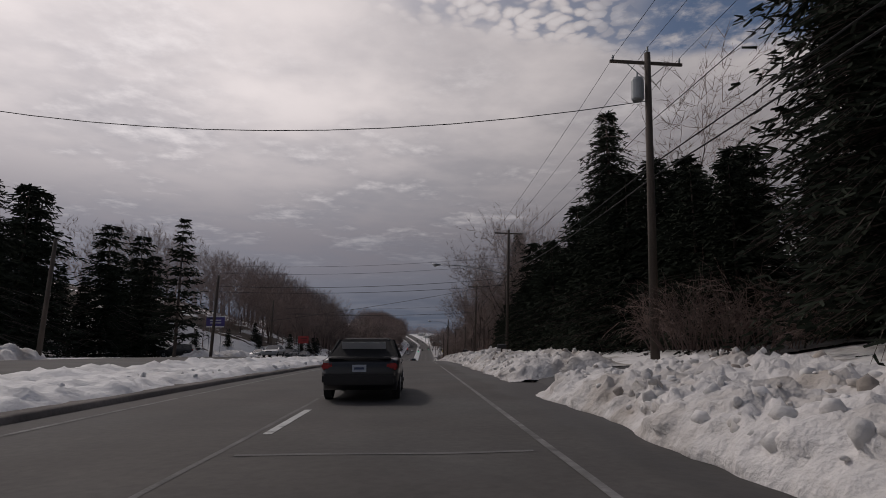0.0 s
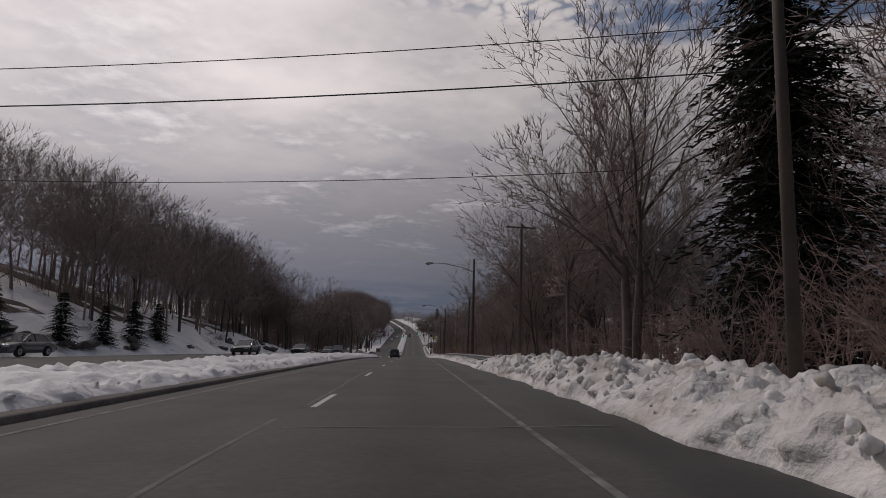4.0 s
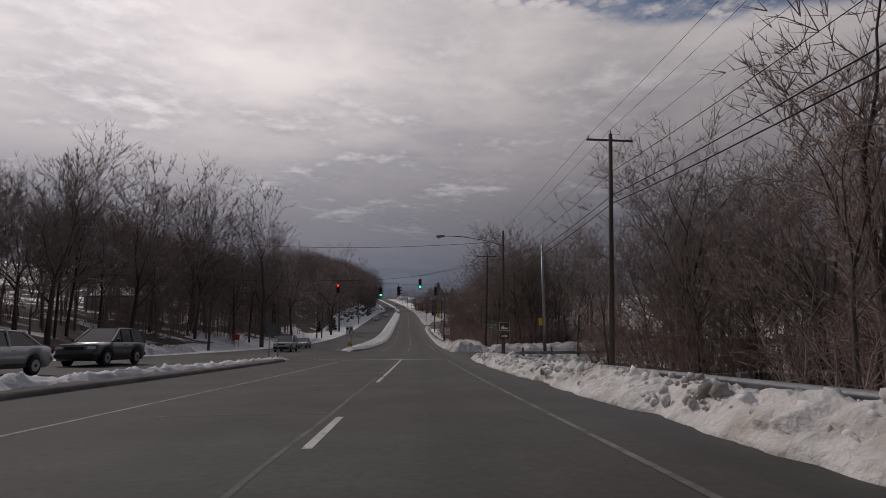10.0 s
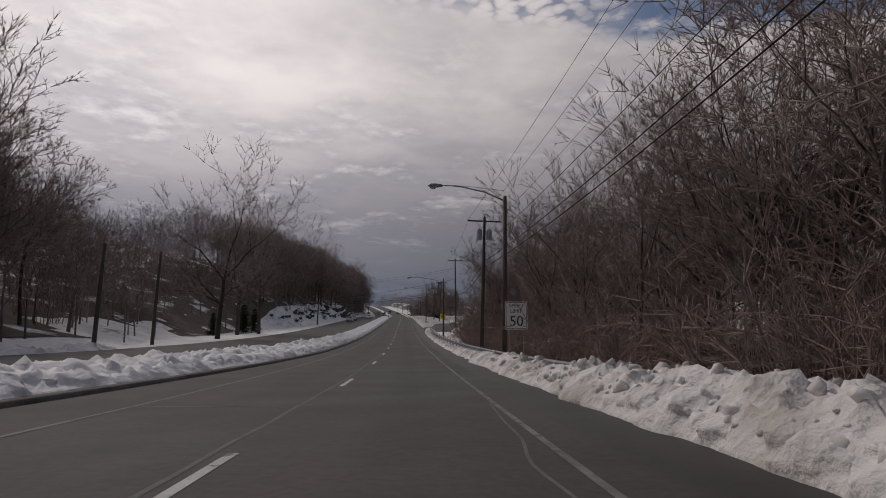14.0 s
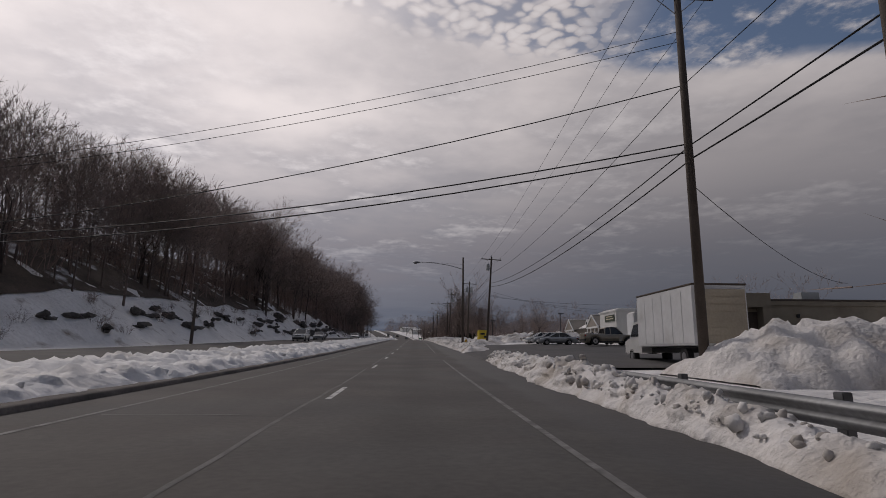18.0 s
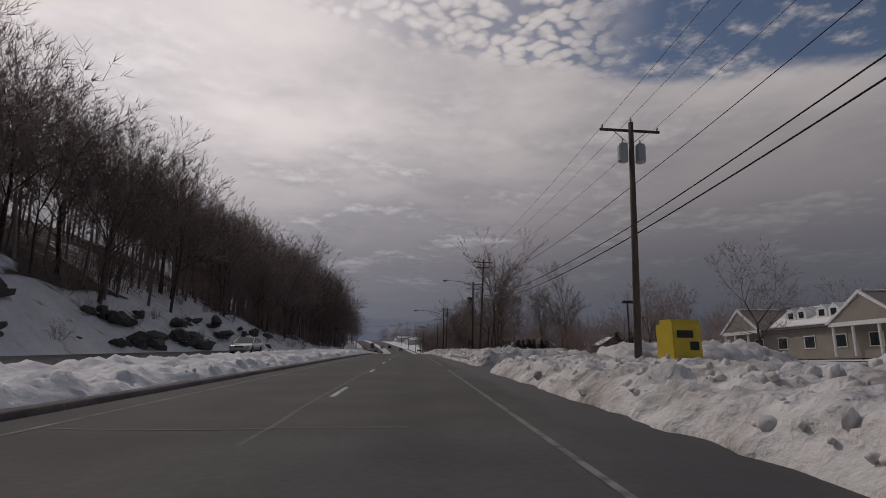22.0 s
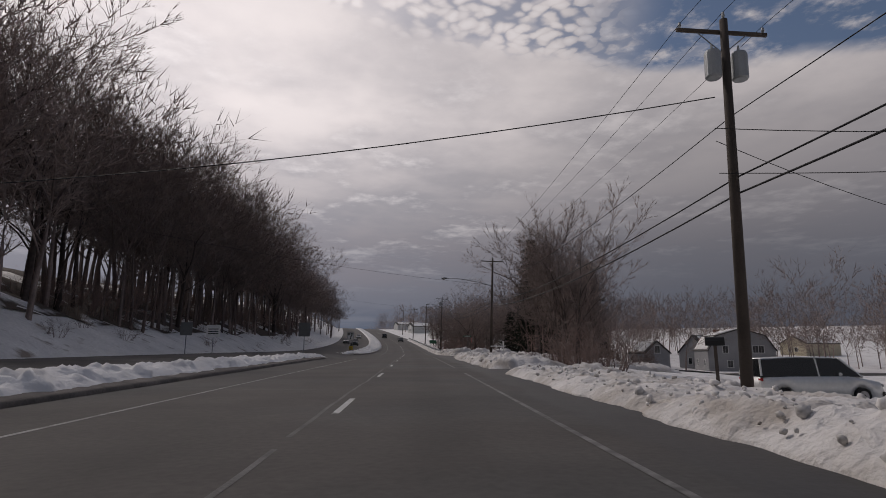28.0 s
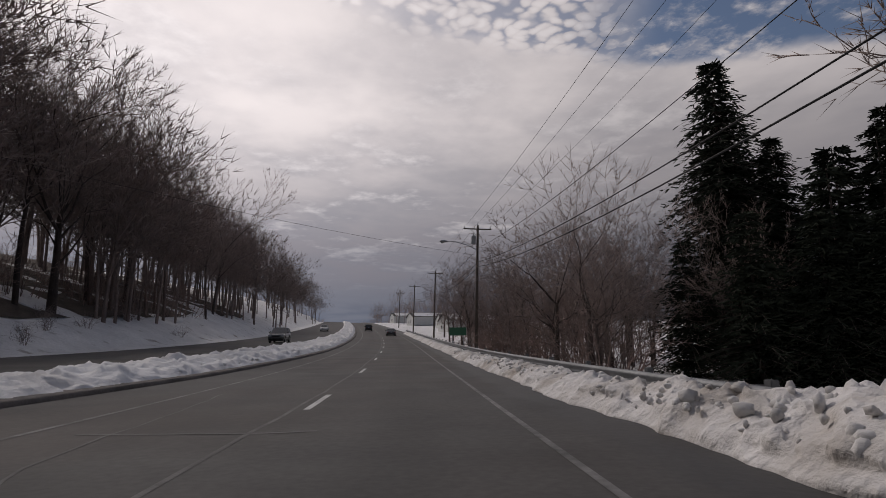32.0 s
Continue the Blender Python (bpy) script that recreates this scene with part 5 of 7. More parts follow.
BLACK_PAINT, GREEN_BLACK = paint("black car paint", (.012, .012, .014)), paint("dark green-black car paint", (.010, .014, .012), .4)
SILVER, WHITE_PAINT = paint("silver car paint", (.42, .43, .44)), paint("white car paint", (.72, .72, .70))
DARK_BLUE, TAN_PAINT, GREY_CAR = paint("dark blue car paint", (.02, .025, .045)), paint("tan car paint", (.33, .29, .23)), paint("dark grey car paint", (.08, .085, .09))
CAR_GLASS = material("dark tinted car glass", (.018, .02, .022), .06, vary=.05, bump=0, spec=.8)
SOFT_TOP = material("black canvas soft top", (.012, .012, .013), .9, vary=.2, scale=3, fine=60)
TYRE = material("tyre rubber", (.016, .016, .017), .85, vary=.2, fine=40)
RIM = material("alloy rim", (.35, .35, .36), .35, .8, vary=.1, bump=0)
BLACK_PLASTIC = material("black plastic trim", (.018, .018, .019), .6, vary=.1, bump=0)
TAIL_RED = material("red tail lamp plastic", (.32, .012, .012), .25, vary=.1, bump=0, coat=.4)
HEAD_GLASS = material("clear headlamp", (.62, .63, .65), .12, .3, vary=.05, bump=0)
PLATE = material("pale number plate", (.42, .46, .52), .5, vary=.05, bump=0)
PLATE_BAR = material("dark plate bar", (.05, .07, .14), .6, vary=.05, bump=0)
CHROME = material("chrome strip", (.6, .6, .62), .15, 1.0, vary=.03, bump=0)

# length, width, lower edge, belt, roof; hood: (y, z) pairs of the lower body's top line; cabin: (y, half width factor, z) of glass house
CARS = {
    "sedan": dict(L=4.6, W=1.76, belt=.92, roof=1.43, top=[(-2.3, .70), (-2.22, .92), (-1.45, .98), (-.9, .96), (.75, .94), (1.25, .90), (2.0, .76), (2.3, .55)], cab=[(-1.65, .96), (-.95, 1.40), (-.2, 1.43), (.25, 1.40), (1.05, .93)], r=.31, wb=2.65),
    "convertible": dict(L=4.55, W=1.76, belt=.93, roof=1.40, top=[(-2.28, .72), (-2.2, .93), (-1.45, .99), (-.9, .96), (.7, .93), (1.2, .89), (2.0, .76), (2.28, .55)], cab=[(-1.50, .97), (-.92, 1.36), (-.2, 1.41), (.2, 1.38), (.95, .93)], r=.31, wb=2.65),
    "suv": dict(L=4.7, W=1.86, belt=1.10, roof=1.76, top=[(-2.35, .80), (-2.32, 1.08), (-1.5, 1.10), (0, 1.10), (.95, 1.08), (1.15, 1.04), (2.15, .98), (2.35, .7)], cab=[(-2.28, 1.08), (-2.0, 1.70), (-1.2, 1.76), (.05, 1.73), (.95, 1.08)], r=.37, wb=2.7),
    "van": dict(L=5.6, W=2.0, belt=1.25, roof=2.08, top=[(-2.8, .75), (-2.78, 1.2), (-1.5, 1.25), (1.2, 1.25), (1.9, 1.12), (2.6, .98), (2.8, .7)], cab=[(-2.78, 1.2), (-2.7, 2.0), (-1.0, 2.08), (.95, 2.04), (1.85, 1.16)], r=.36, wb=3.5),
    "pickup": dict(L=5.4, W=1.92, belt=1.12, roof=1.80, top=[(-2.7, .85), (-2.68, 1.12), (-1.0, 1.12), (.9, 1.12), (1.3, 1.06), (2.5, 1.0), (2.7, .7)], cab=[(-.72, 1.12), (-.60, 1.74), (.1, 1.80), (.55, 1.76), (1.15, 1.10)], r=.39, wb=3.4),
}


def car(name, kind, colour, label, s, l, turn=0.0, h=0.0, group="", roof_rack=False, soft=False, mirrors=True, lift=None):
    d = CARS[kind]
    L, W, belt, r, wb = d["L"], d["W"] / 2, d["belt"], d["r"], d["wb"]
    g = h if lift is None else lift
    root = thing(name, label, {"suv": "car", "sedan": "car", "convertible": "car"}.get(kind, kind), group, at=stand(s, l, g, turn) @ pose(0, 0, 0, math.degrees(float(grade(s))) * math.cos(radians(turn)), 0, 0))
    # lower body
    ys, zs = [p[0] for p in d["top"]], [p[1] for p in d["top"]]
    rings = []
    for y in np.unique(np.concatenate([np.linspace(-L / 2, L / 2, 25), ys])):
        t = float(np.interp(y, ys, zs))
        e = max(0, abs(y) - (L / 2 - .35)) / .35
        w = W * (1 - .16 * e * e)
        lo = .24 + .12 * e * e
        for yw in (-wb / 2, wb / 2):
            if abs(y - yw) < r + .06:
                lo = max(lo, min(r + math.sqrt(max(0, (r + .07) ** 2 - (y - yw) ** 2)), t - .18))
        m = lo + (t - lo) * .55
        rings.append([(-w * .93, y, lo), (-w, y, m), (-w * .975, y, t - .05), (-w * .86, y, t), (w * .86, y, t), (w * .975, y, t - .05), (w, y, m), (w * .93, y, lo)])
    body = part("body", Build().loft(rings), colour, root, smooth=True)
    # glass house with roof and pillars
    cy, cz = [p[0] for p in d["cab"]], [p[1] for p in d["cab"]]
    roof = d["roof"]
    rings = []
    for y in np.unique(np.concatenate([np.linspace(cy[0], cy[-1], 17), cy])):
        t = float(np.interp(y, cy, cz))
        k = (t - belt) / max(roof - belt, .1)
        w1 = W * (.93 - .20 * max(k, 0))
        b = min(belt - .04, t - .01)
        rings.append([(-W * .93, y, b), (-w1, y, t - .05 * max(k, 0)), (-w1 * .82, y, t), (w1 * .82, y, t), (w1, y, t - .05 * max(k, 0)), (W * .93, y, b)])
    part("glasshouse", Build().loft(rings), SOFT_TOP if soft else CAR_GLASS, root, "black canvas soft top" if soft else "dark tinted glass house", smooth=False)
    skin = SOFT_TOP if soft else colour
    b = Build()
    ry = [y for y in np.linspace(cy[0], cy[-1], 17) if np.interp(y, cy, cz) > roof - .09]
    ry = [ry[0] - .02] + ry + [ry[-1] + .02]
    b.loft([[(-W * .70, y, float(np.interp(y, cy, cz)) - .02), (-W * .60, y, float(np.interp(y, cy, cz)) + .022), (W * .60, y, float(np.interp(y, cy, cz)) + .022), (W * .70, y, float(np.interp(y, cy, cz)) - .02)] for y in ry])
    part("roof", b, skin, root, smooth=True)
    for sx in (-1, 1):
        for y0, y1 in ((cy[0] + .02, cy[1] + .02), (cy[-1] - .02, cy[-2] + .0)):
            z0, z1 = float(np.interp(y0, cy, cz)), float(np.interp(y1, cy, cz))
            part("pillar", Build().tube([(sx * W * .91, y0, min(z0, belt)), (sx * W * .735, y1, z1 - .02)], .045, 6), skin, root)
        for y in ((-.1,) if kind in ("pickup",) else (-.95, .0) if kind == "suv" else (-.15,)):
            part("pillar", Build().tube([(sx * W * .935, y, belt - .02), (sx * W * .745, y, float(np.interp(y, cy, cz)) - .04)], .035, 6), skin, root)
        if mirrors:
            part("mirror", Build().ball((sx * (W + .10), .72, belt + .07), .1, (1.1, .6, .8), 2), BLACK_PLASTIC if colour is not WHITE_PAINT else colour, root, smooth=True)
        part("sill", Build().box((sx * W * .95, 0, .33), (.05, wb - 2 * r - .15, .12), bevel=.015), BLACK_PLASTIC, root)
        part("door_handle", Build().box((sx * W * .99, -.25, belt - .13), (.03, .2, .035), bevel=.01), colour, root)
        part("tail_lamp", Build().box((sx * (W * .80), -L / 2 + .06, belt - .16 if kind != "suv" else .98), (W * .30 if kind != "suv" else .16, .10, .15 if kind != "suv" else .26), bevel=.03), TAIL_RED, root, "red tail lamp")
        part("headlamp", Build().box((sx * W * .74, L / 2 - .09, .66 if kind in ("sedan", "convertible") else .82), (W * .38, .14, .14), bevel=.03), HEAD_GLASS, root, "clear headlamp")
        for yw in (-wb / 2, wb / 2):
            t = part("wheel", Build().tube([(sx * (W - .20), yw, r), (sx * (W - .18), yw, r), (sx * (W - .02), yw, r), (sx * (W + .0), yw, r)], [r - .05, r, r, r - .04], 22), TYRE, root, "black tyre")
            part("rim", Build().disc_tube((sx * (W - .005), yw, r), "x", r * .62, .03, 16), RIM, t)
            part("hub", Build().disc_tube((sx * (W + .01), yw, r), "x", r * .18, .03, 8), BLACK_PLASTIC, t)
    part("rear_bumper", Build().box((0, -L / 2 + .02, .50), (W * 1.84, .18, .24), bevel=.05), colour if kind in ("sedan", "convertible") else BLACK_PLASTIC, root)
    part("front_bumper", Build().box((0, L / 2 - .04, .46), (W * 1.80, .18, .24), bevel=.05), colour if kind in ("sedan", "convertible") else BLACK_PLASTIC, root)
    part("grille", Build().box((0, L / 2 - .005, .64 if kind in ("sedan", "convertible") else .80), (W * .9, .05, .12), bevel=.02), BLACK_PLASTIC, root)
    pz = belt - .2 if kind != "suv" else .93
    p = part("number_plate", Build().box((0, -L / 2 - .015 + (.02 if kind == "van" else 0), pz), (.31, .02, .155), bevel=.005), PLATE, root, "pale number plate")
    part("plate_bar", Build().box((0, -L / 2 - .028 + (.02 if kind == "van" else 0), pz), (.22, .006, .05)), PLATE_BAR, p)
    if soft:
        # pale headlamp material: its base colour stands in for a reflection in the glass
        part("rear_window", Build().box((0, -1.235, 1.16), (1.05, .012, .36), turn=(33.5, 0, 0), bevel=.005), HEAD_GLASS, root, "rear window with a pale reflection put into its colour")
        part("boot_lip", Build().box((0, -2.18, .95), (1.4, .10, .03), bevel=.012), colour, root)
    if kind == "suv":
        part("rear_wiper", Build().tube([(.1, -2.30, 1.14), (-.25, -2.27, 1.17)], .012, 5), BLACK_PLASTIC, root)
        part("bumper_strip", Build().box((0, -L / 2 - .075, .62), (W * 1.6, .02, .035), bevel=.008), CHROME, root, "thin chrome strip on the bumper")
        part("belt_strip", Build().box((W * .935, -.1, belt + .01), (.02, 2.1, .025)), CHROME, root, "thin chrome strip under the side windows")
    if roof_rack:
        for sx in (-1, 1):
            part("roof_rail", Build().tube([(sx * W * .60, -1.9, 1.74), (sx * W * .60, -1.75, 1.83), (sx * W * .60, -.2, 1.83), (sx * W * .60, -.05, 1.77)], .02, 6), BLACK_PLASTIC, root)
        for y in (-1.5, -.5):
            part("roof_bar", Build().tube([(-W * .6, y, 1.83), (W * .6, y, 1.83)], .018, 6), BLACK_PLASTIC, root)
    if kind == "pickup":
        part("bed_floor", Build().box((0, -1.7, 1.123), (W * 1.5, 1.75, .012)), BLACK_PLASTIC, root, "dark open load bed")
        part("tailgate", Build().box((0, -2.71, .98), (W * 1.6, .04, .34), bevel=.02), colour, root)
    return root


car("convertible_car", "convertible", BLACK_PAINT, "black convertible with its soft top up on the road", 14.9, -1.02, group="", soft=True, mirrors=False)
car("sport_utility_car", "suv", GREEN_BLACK, "dark green-black sport utility car with roof rack on the road", 200.4, -4.25, roof_rack=True)
car("dark_sedan", "sedan", GREY_CAR, "dark grey sedan far along the road", 779, .1)
car("dark_suv", "suv", BLACK_PAINT, "black sport utility car far along the road", 815, -3.6)
for s, l, kind, col, lab in ((68, -17.2, "sedan", SILVER, "silver sedan"), (138, -16.5, "sedan", GREY_CAR, "dark grey sedan"), (157, -15, "sedan", BLACK_PAINT, "black sedan"), (181, -13.4, "suv", GREY_CAR, "dark grey sport utility car"),
                             (193, -17, "suv", SILVER, "silver sport utility car"), (219, -17, "sedan", WHITE_PAINT, "white sedan"), (224, -13.8, "sedan", SILVER, "silver sedan"), (234, -15.5, "suv", GREY_CAR, "dark grey sport utility car"), (270, -15.2, "suv", SILVER, "silver estate car"),
                             (288, -17, "sedan", SILVER, "silver sedan"), (466, -16.8, "suv", WHITE_PAINT, "white sport utility car"), (486, -17.5, "sedan", SILVER, "silver sedan"), (514, -14, "sedan", WHITE_PAINT, "white sedan"),
                             (736, -14, "suv", GREY_CAR, "dark sport utility car"), (752, -17, "sedan", BLACK_PAINT, "black sedan"), (800, -14, "sedan", SILVER, "silver sedan")):
    car("oncoming_car", kind, col, f"{lab} on the opposite carriageway", s, l, 180, float(road_height(s, l)), "cars on the opposite carriageway")
# cars in the car park on the far side
for s, l, kind, col, lab, turn in ((33, -31, "pickup", BLACK_PAINT, "black pickup", 70), (96, -27, "sedan", SILVER, "silver sedan", 160), (103, -26.5, "sedan", TAN_PAINT, "tan sedan", 170), (110, -25.5, "suv", GREY_CAR, "dark car", 175),
                                   (118, -24.5, "sedan", GREY_CAR, "dark grey sedan", 180), (84, -33, "sedan", SILVER, "silver sedan", 95), (78, -33, "suv", BLACK_PAINT, "black car", 95)):
    car("parked_car", kind, col, f"{lab} parked in the snowy roadside car park", s, l, turn, ground_at(s, l), "cars parked beyond the road")
# forecourt
for k, (col, lab) in enumerate(((SILVER, "silver"), (SILVER, "silver"), (WHITE_PAINT, "white"), (TAN_PAINT, "tan"), (WHITE_PAINT, "white"), (SILVER, "silver"))):
    s_, l_ = ((449, 17.0), (453.6, 17.2), (458, 17.0), (462.4, 17.4), (452.5, 23.2), (457.6, 23.2))[k]
    car("parked_sedan", "sedan", col, f"{lab} sedan parked in a row on the forecourt", s_, l_, 86 + 4 * (k % 3), .05 + ground_at(s_, l_), "sedans parked on the forecourt")
car("pickup_truck", "pickup", TAN_PAINT, "tan pickup truck parked on the forecourt", 438, 19.5, -88, .04 + ground_at(438, 19.5))
car("white_van", "van", WHITE_PAINT, "white panel van parked in a driveway", 612.5, 18.0, -92, .03 + ground_at(612.5, 18.0))

# ---- buildings ----
BEIGE = material("beige render", (.30, .26, .20), .9, vary=.12, scale=.5, fine=20, second=(.24, .2, .155), second_scale=.4)
BROWN_TRIM = material("brown metal fascia", (.075, .055, .042), .6, vary=.15, scale=1)
SIDING = material("white clapboard", (.60, .60, .58), .7, vary=.06, scale=.8)
GREY_SIDING = material("grey clapboard", (.30, .30, .31), .75, vary=.08, scale=.8)
CREAM = material("cream clapboard", (.52, .46, .34), .75, vary=.08, scale=.8)
SHINGLE = material("dark asphalt shingles", (.06, .055, .052), .9, vary=.3, scale=2, fine=8)
TAUPE = material("grey-brown clapboard", (.24, .215, .185), .8, vary=.1, scale=.8)
BROWN_CLAD = material("weathered brown cladding", (.085, .066, .055), .85, vary=.2, scale=.6, fine=12)
BRICK = material("red-brown brick", (.16, .075, .055), .9, vary=.3, scale=3, fine=9)
WINDOW_GLASS = material("window glass", (.03, .035, .04), .05, vary=.05, bump=0, spec=.8)
WHITE_TRIM = material("white trim", (.66, .66, .65), .6, vary=.05)
DARK_GREEN_SIGN = material("dark green sign board", (.035, .050, .030), .6, vary=.15, bump=0)
GREEN_SIGN = material("green sign face", (.03, .14, .075), .5, vary=.08, bump=0)
DOOR_BROWN = material("brown door", (.07, .05, .04), .6, vary=.15)


def window(parent, c, w, h, axis, trim=WHITE_TRIM, panes=2):
    """A framed window on a wall that looks along the axis."""
    a = 0 if axis in ("-y", "y") else 90
    sgn = -1 if axis[0] == "-" else 1
    m = Matrix.Translation(Vector(c)) @ pose(0, 0, 0, 0, 0, a)
    f = part("window", Build().box((0, 0, h / 2), (w + .16, .06, .09), m=m).box((0, 0, -h / 2), (w + .22, .1, .09), m=m).box((-w / 2, 0, 0), (.09, .06, h), m=m).box((w / 2, 0, 0), (.09, .06, h), m=m), trim, parent)
    for k in range(panes):
        x = -w / 2 + (k + .5) * w / panes
        part("pane", Build().box((x, 0, 0), (w / panes - .05, .03, h - .04), m=m), WINDOW_GLASS, f)
    return f


def clapboards(parent, y, x0, x1, z0, z1, mat, axis="y", step=.2, gable=None):
    """Lapped boards on a wall, each a part; a gable gives their half length at a height."""
    z = z0
    while z < z1 - .02:
        a, b = (x0, x1) if gable is None else gable(z + step / 2)
        if b - a > .2:
            c, size = (((a + b) / 2, y, z + step / 2), (b - a, .03, step * 1.04)) if axis == "y" else ((y, (a + b) / 2, z + step / 2), (.03, b - a, step * 1.04))
            part("board", Build().box(c, size, turn=(4, 0, 0) if axis == "y" else (0, -4 if y < 0 else 4, 0)), mat, parent)
        z += step


def gable_house(name, label, s, l, turn, w, d, eave, ridge, wall, boards=True, snow=True, windows=((-1, 1.4), (1, 1.4)), chimney=False, door=None, gambrel=False, base=0.0):
    """A house whose gable end looks back along its own -y; w across the gable, d deep."""
    root = thing(name, label, "house", at=stand(s, l, ground_at(s, l) + base, turn))
    if gambrel:
        k = eave + (ridge - eave) * .68
        outline = [(-w / 2, -.3), (w / 2, -.3), (w / 2, eave), (w * .36, k), (0, ridge), (-w * .36, k), (-w / 2, eave)]
    else:
        outline = [(-w / 2, -.3), (w / 2, -.3), (w / 2, eave), (0, ridge), (-w / 2, eave)]
    walls = part("wall", Build().prism(outline, "y", -d / 2, d / 2), wall, root)
    top = outline[2:] 
    for (x0, z0), (x1, z1) in zip(top, top[1:]):
        ln, ang = math.hypot(x1 - x0, z1 - z0), math.degrees(math.atan2(z1 - z0, x1 - x0))
        out = .25
        sx = 1 if (x0 + x1) > 0 else -1
        c = ((x0 + x1) / 2 + sx * .06, 0, (z0 + z1) / 2 + .05)
        slab = part("roof_slope", Build().box(c, (ln + out, d + .6, .12), turn=(0, -ang, 0)), SHINGLE, root)
        if snow:
            part("roof_snow", Build().box((c[0] + sx * .03, .15, c[2] + .12), (ln * .9, d * .9, .12), turn=(0, -ang, 0), bevel=.05), SNOW, slab, "snow lying on the roof")
    def half(z):
        pts = [(eave, w / 2)] + ([(eave + (ridge - eave) * .68, w * .36)] if gambrel else []) + [(ridge, 0)]
        q = w / 2 if z < eave else float(np.interp(z, [p[0] for p in pts], [p[1] for p in pts]))
        return (-q + .04, q - .04)
    if boards:
        clapboards(root, -d / 2 - .02, 0, 0, 0, ridge, wall, gable=half, step=.26)
        clapboards(root, -w / 2 - .02, -d / 2, d / 2, 0, eave, wall, axis="x", step=.26)
    for x, z in windows:
        window(root, (x, -d / 2 - .06, z), .9, 1.2, "-y")
    for y in (-d / 4, d / 4):
        window(root, (-w / 2 - .06, y, 1.4), .9, 1.1, "-x")
    if door is not None:
        part("door", Build().box((door, -d / 2 - .06, 1.0), (.95, .05, 2.05), bevel=.01), DOOR_BROWN, root)
    if chimney:
        part("chimney", Build().box((w * .12, 0, ridge + .3), (.7, .9, 1.8), bevel=.02), BRICK, root)
    return root


# beige shop at the forecourt
r = thing("shop_building", "single-storey beige shop with brown fascia and flat roof", "building", at=stand(444.9, 28.7, ground_at(445, 29)))
part("wall", Build().box((14, 2.8, 2.2), (28, 5.6, 5.2)), BEIGE, r)
part("parapet", Build().box((14, 2.8, 4.95), (28.3, 5.9, .55), bevel=.03), BEIGE, r)
part("fascia", Build().box((14, 2.8, 5.32), (28.5, 6.1, .22), bevel=.03), BROWN_TRIM, r)
part("band", Build().box((2.7, -.06, 3.75), (5.4, .12, .22), bevel=.02), BROWN_TRIM, r)
d = part("door", Build().box((1.05, -.05, 1.1), (.9, .08, 2.15), bevel=.01), DOOR_BROWN, r, "dark glazed door in a brown frame")
part("pane", Build().box((1.05, -.1, 1.25), (.65, .03, 1.5)), WINDOW_GLASS, d)
part("door_handle", Build().tube([(1.38, -.14, .95), (1.38, -.14, 1.25)], .015, 6), CHROME, d)
window(r, (2.2, -.05, 1.45), 1.0, 1.6, "-y", BROWN_TRIM, 1)
e = part("entrance", Build().box((8.4, -.6, 5.2), (6.6, 1.3, 1.6), bevel=.03).box((5.4, -.6, 2.2), (.6, 1.2, 4.6), bevel=.03).box((8.1, -.6, 2.2), (.5, 1.2, 4.6), bevel=.03).box((11.2, -.6, 2.2), (1.0, 1.2, 4.6), bevel=.03), BEIGE, r, "beige entrance block with two bays")
for x in (6.75, 9.5):
    part("entrance_door", Build().box((x, -.06, 1.95), (2.3, .08, 3.9), bevel=.01), DOOR_BROWN, e, "dark glazed entrance bay")
    part("transom", Build().box((x, -.13, 2.6), (1.9, .05, .08)), BROWN_TRIM, e)
d = part("side_door", Build().box((19.9, -.05, 1.4), (1.8, .06, 2.3), bevel=.01), DOOR_BROWN, r, "dark door")
for x in (13.5, 24.5):
    window(r, (x, -.05, 1.7), 1.5, 1.2, "-y", BROWN_TRIM, 2)
part("wall_lamp", Build().box((15.5, -.12, 3.5), (.35, .25, .4), bevel=.04), BLACK_PLASTIC, r, "dark wall lamp")
for x, h in ((.5, .7), (.9, .6), (7.5, .9)):
    part("roof_vent", Build().tube([(x, 2, 5.3), (x, 2, 5.4 + h), (x, 2, 5.5 + h)], [.12, .12, .2], 8), BLACK_PLASTIC, r)
part("air_unit", Build().box((18.5, 2.4, 5.9), (2.2, 1.6, 1.1), bevel=.04), GREY_PAINT, r, "dark rooftop air unit")
part("downpipe", Build().tube([(.2, -.08, 0), (.2, -.08, 4.6)], .05, 8), BROWN_TRIM, r)

# white shop whose signed front looks to the road
r = thing("white_shop", "white clapboard shop with a green sign over its door", "building", at=stand(461.8, 29.0, ground_at(462, 29)))
part("wall", Build().box((6, 3.6, 2.1), (12, 7.2, 5.2)), SIDING, r)
slab = part("roof_edge", Build().box((6, 3.6, 4.8), (12.4, 7.6, .2), bevel=.03), WHITE_TRIM, r)
part("roof_snow", Build().box((6, 3.6, 5.0), (11.4, 6.8, .22), bevel=.08), SNOW, slab, "snow lying on the flat roof")
clapboards(r, -.03, 0, 7.2, 0, 4.7, SIDING, axis="x", step=.22)
clapboards(r, -.03, .05, 11.9, 0, 4.7, SIDING, step=.22)
sg = part("sign_board", Build().box((-.12, 2.6, 3.75), (.1, 4.0, .95), bevel=.02), DARK_GREEN_SIGN, r, "dark green sign board with pale lettering")
for y, w_, z in ((2.6, 2.6, 4.0), (2.4, 3.0, 3.65)):
    part("lettering_bar", Build().box((-.18, y, z), (.02, w_, .13)), CREAM, sg)
part("door", Build().box((-.08, 3.0, 1.25), (.06, 1.0, 2.3), bevel=.01), CREAM, r, "pale glazed panel door")
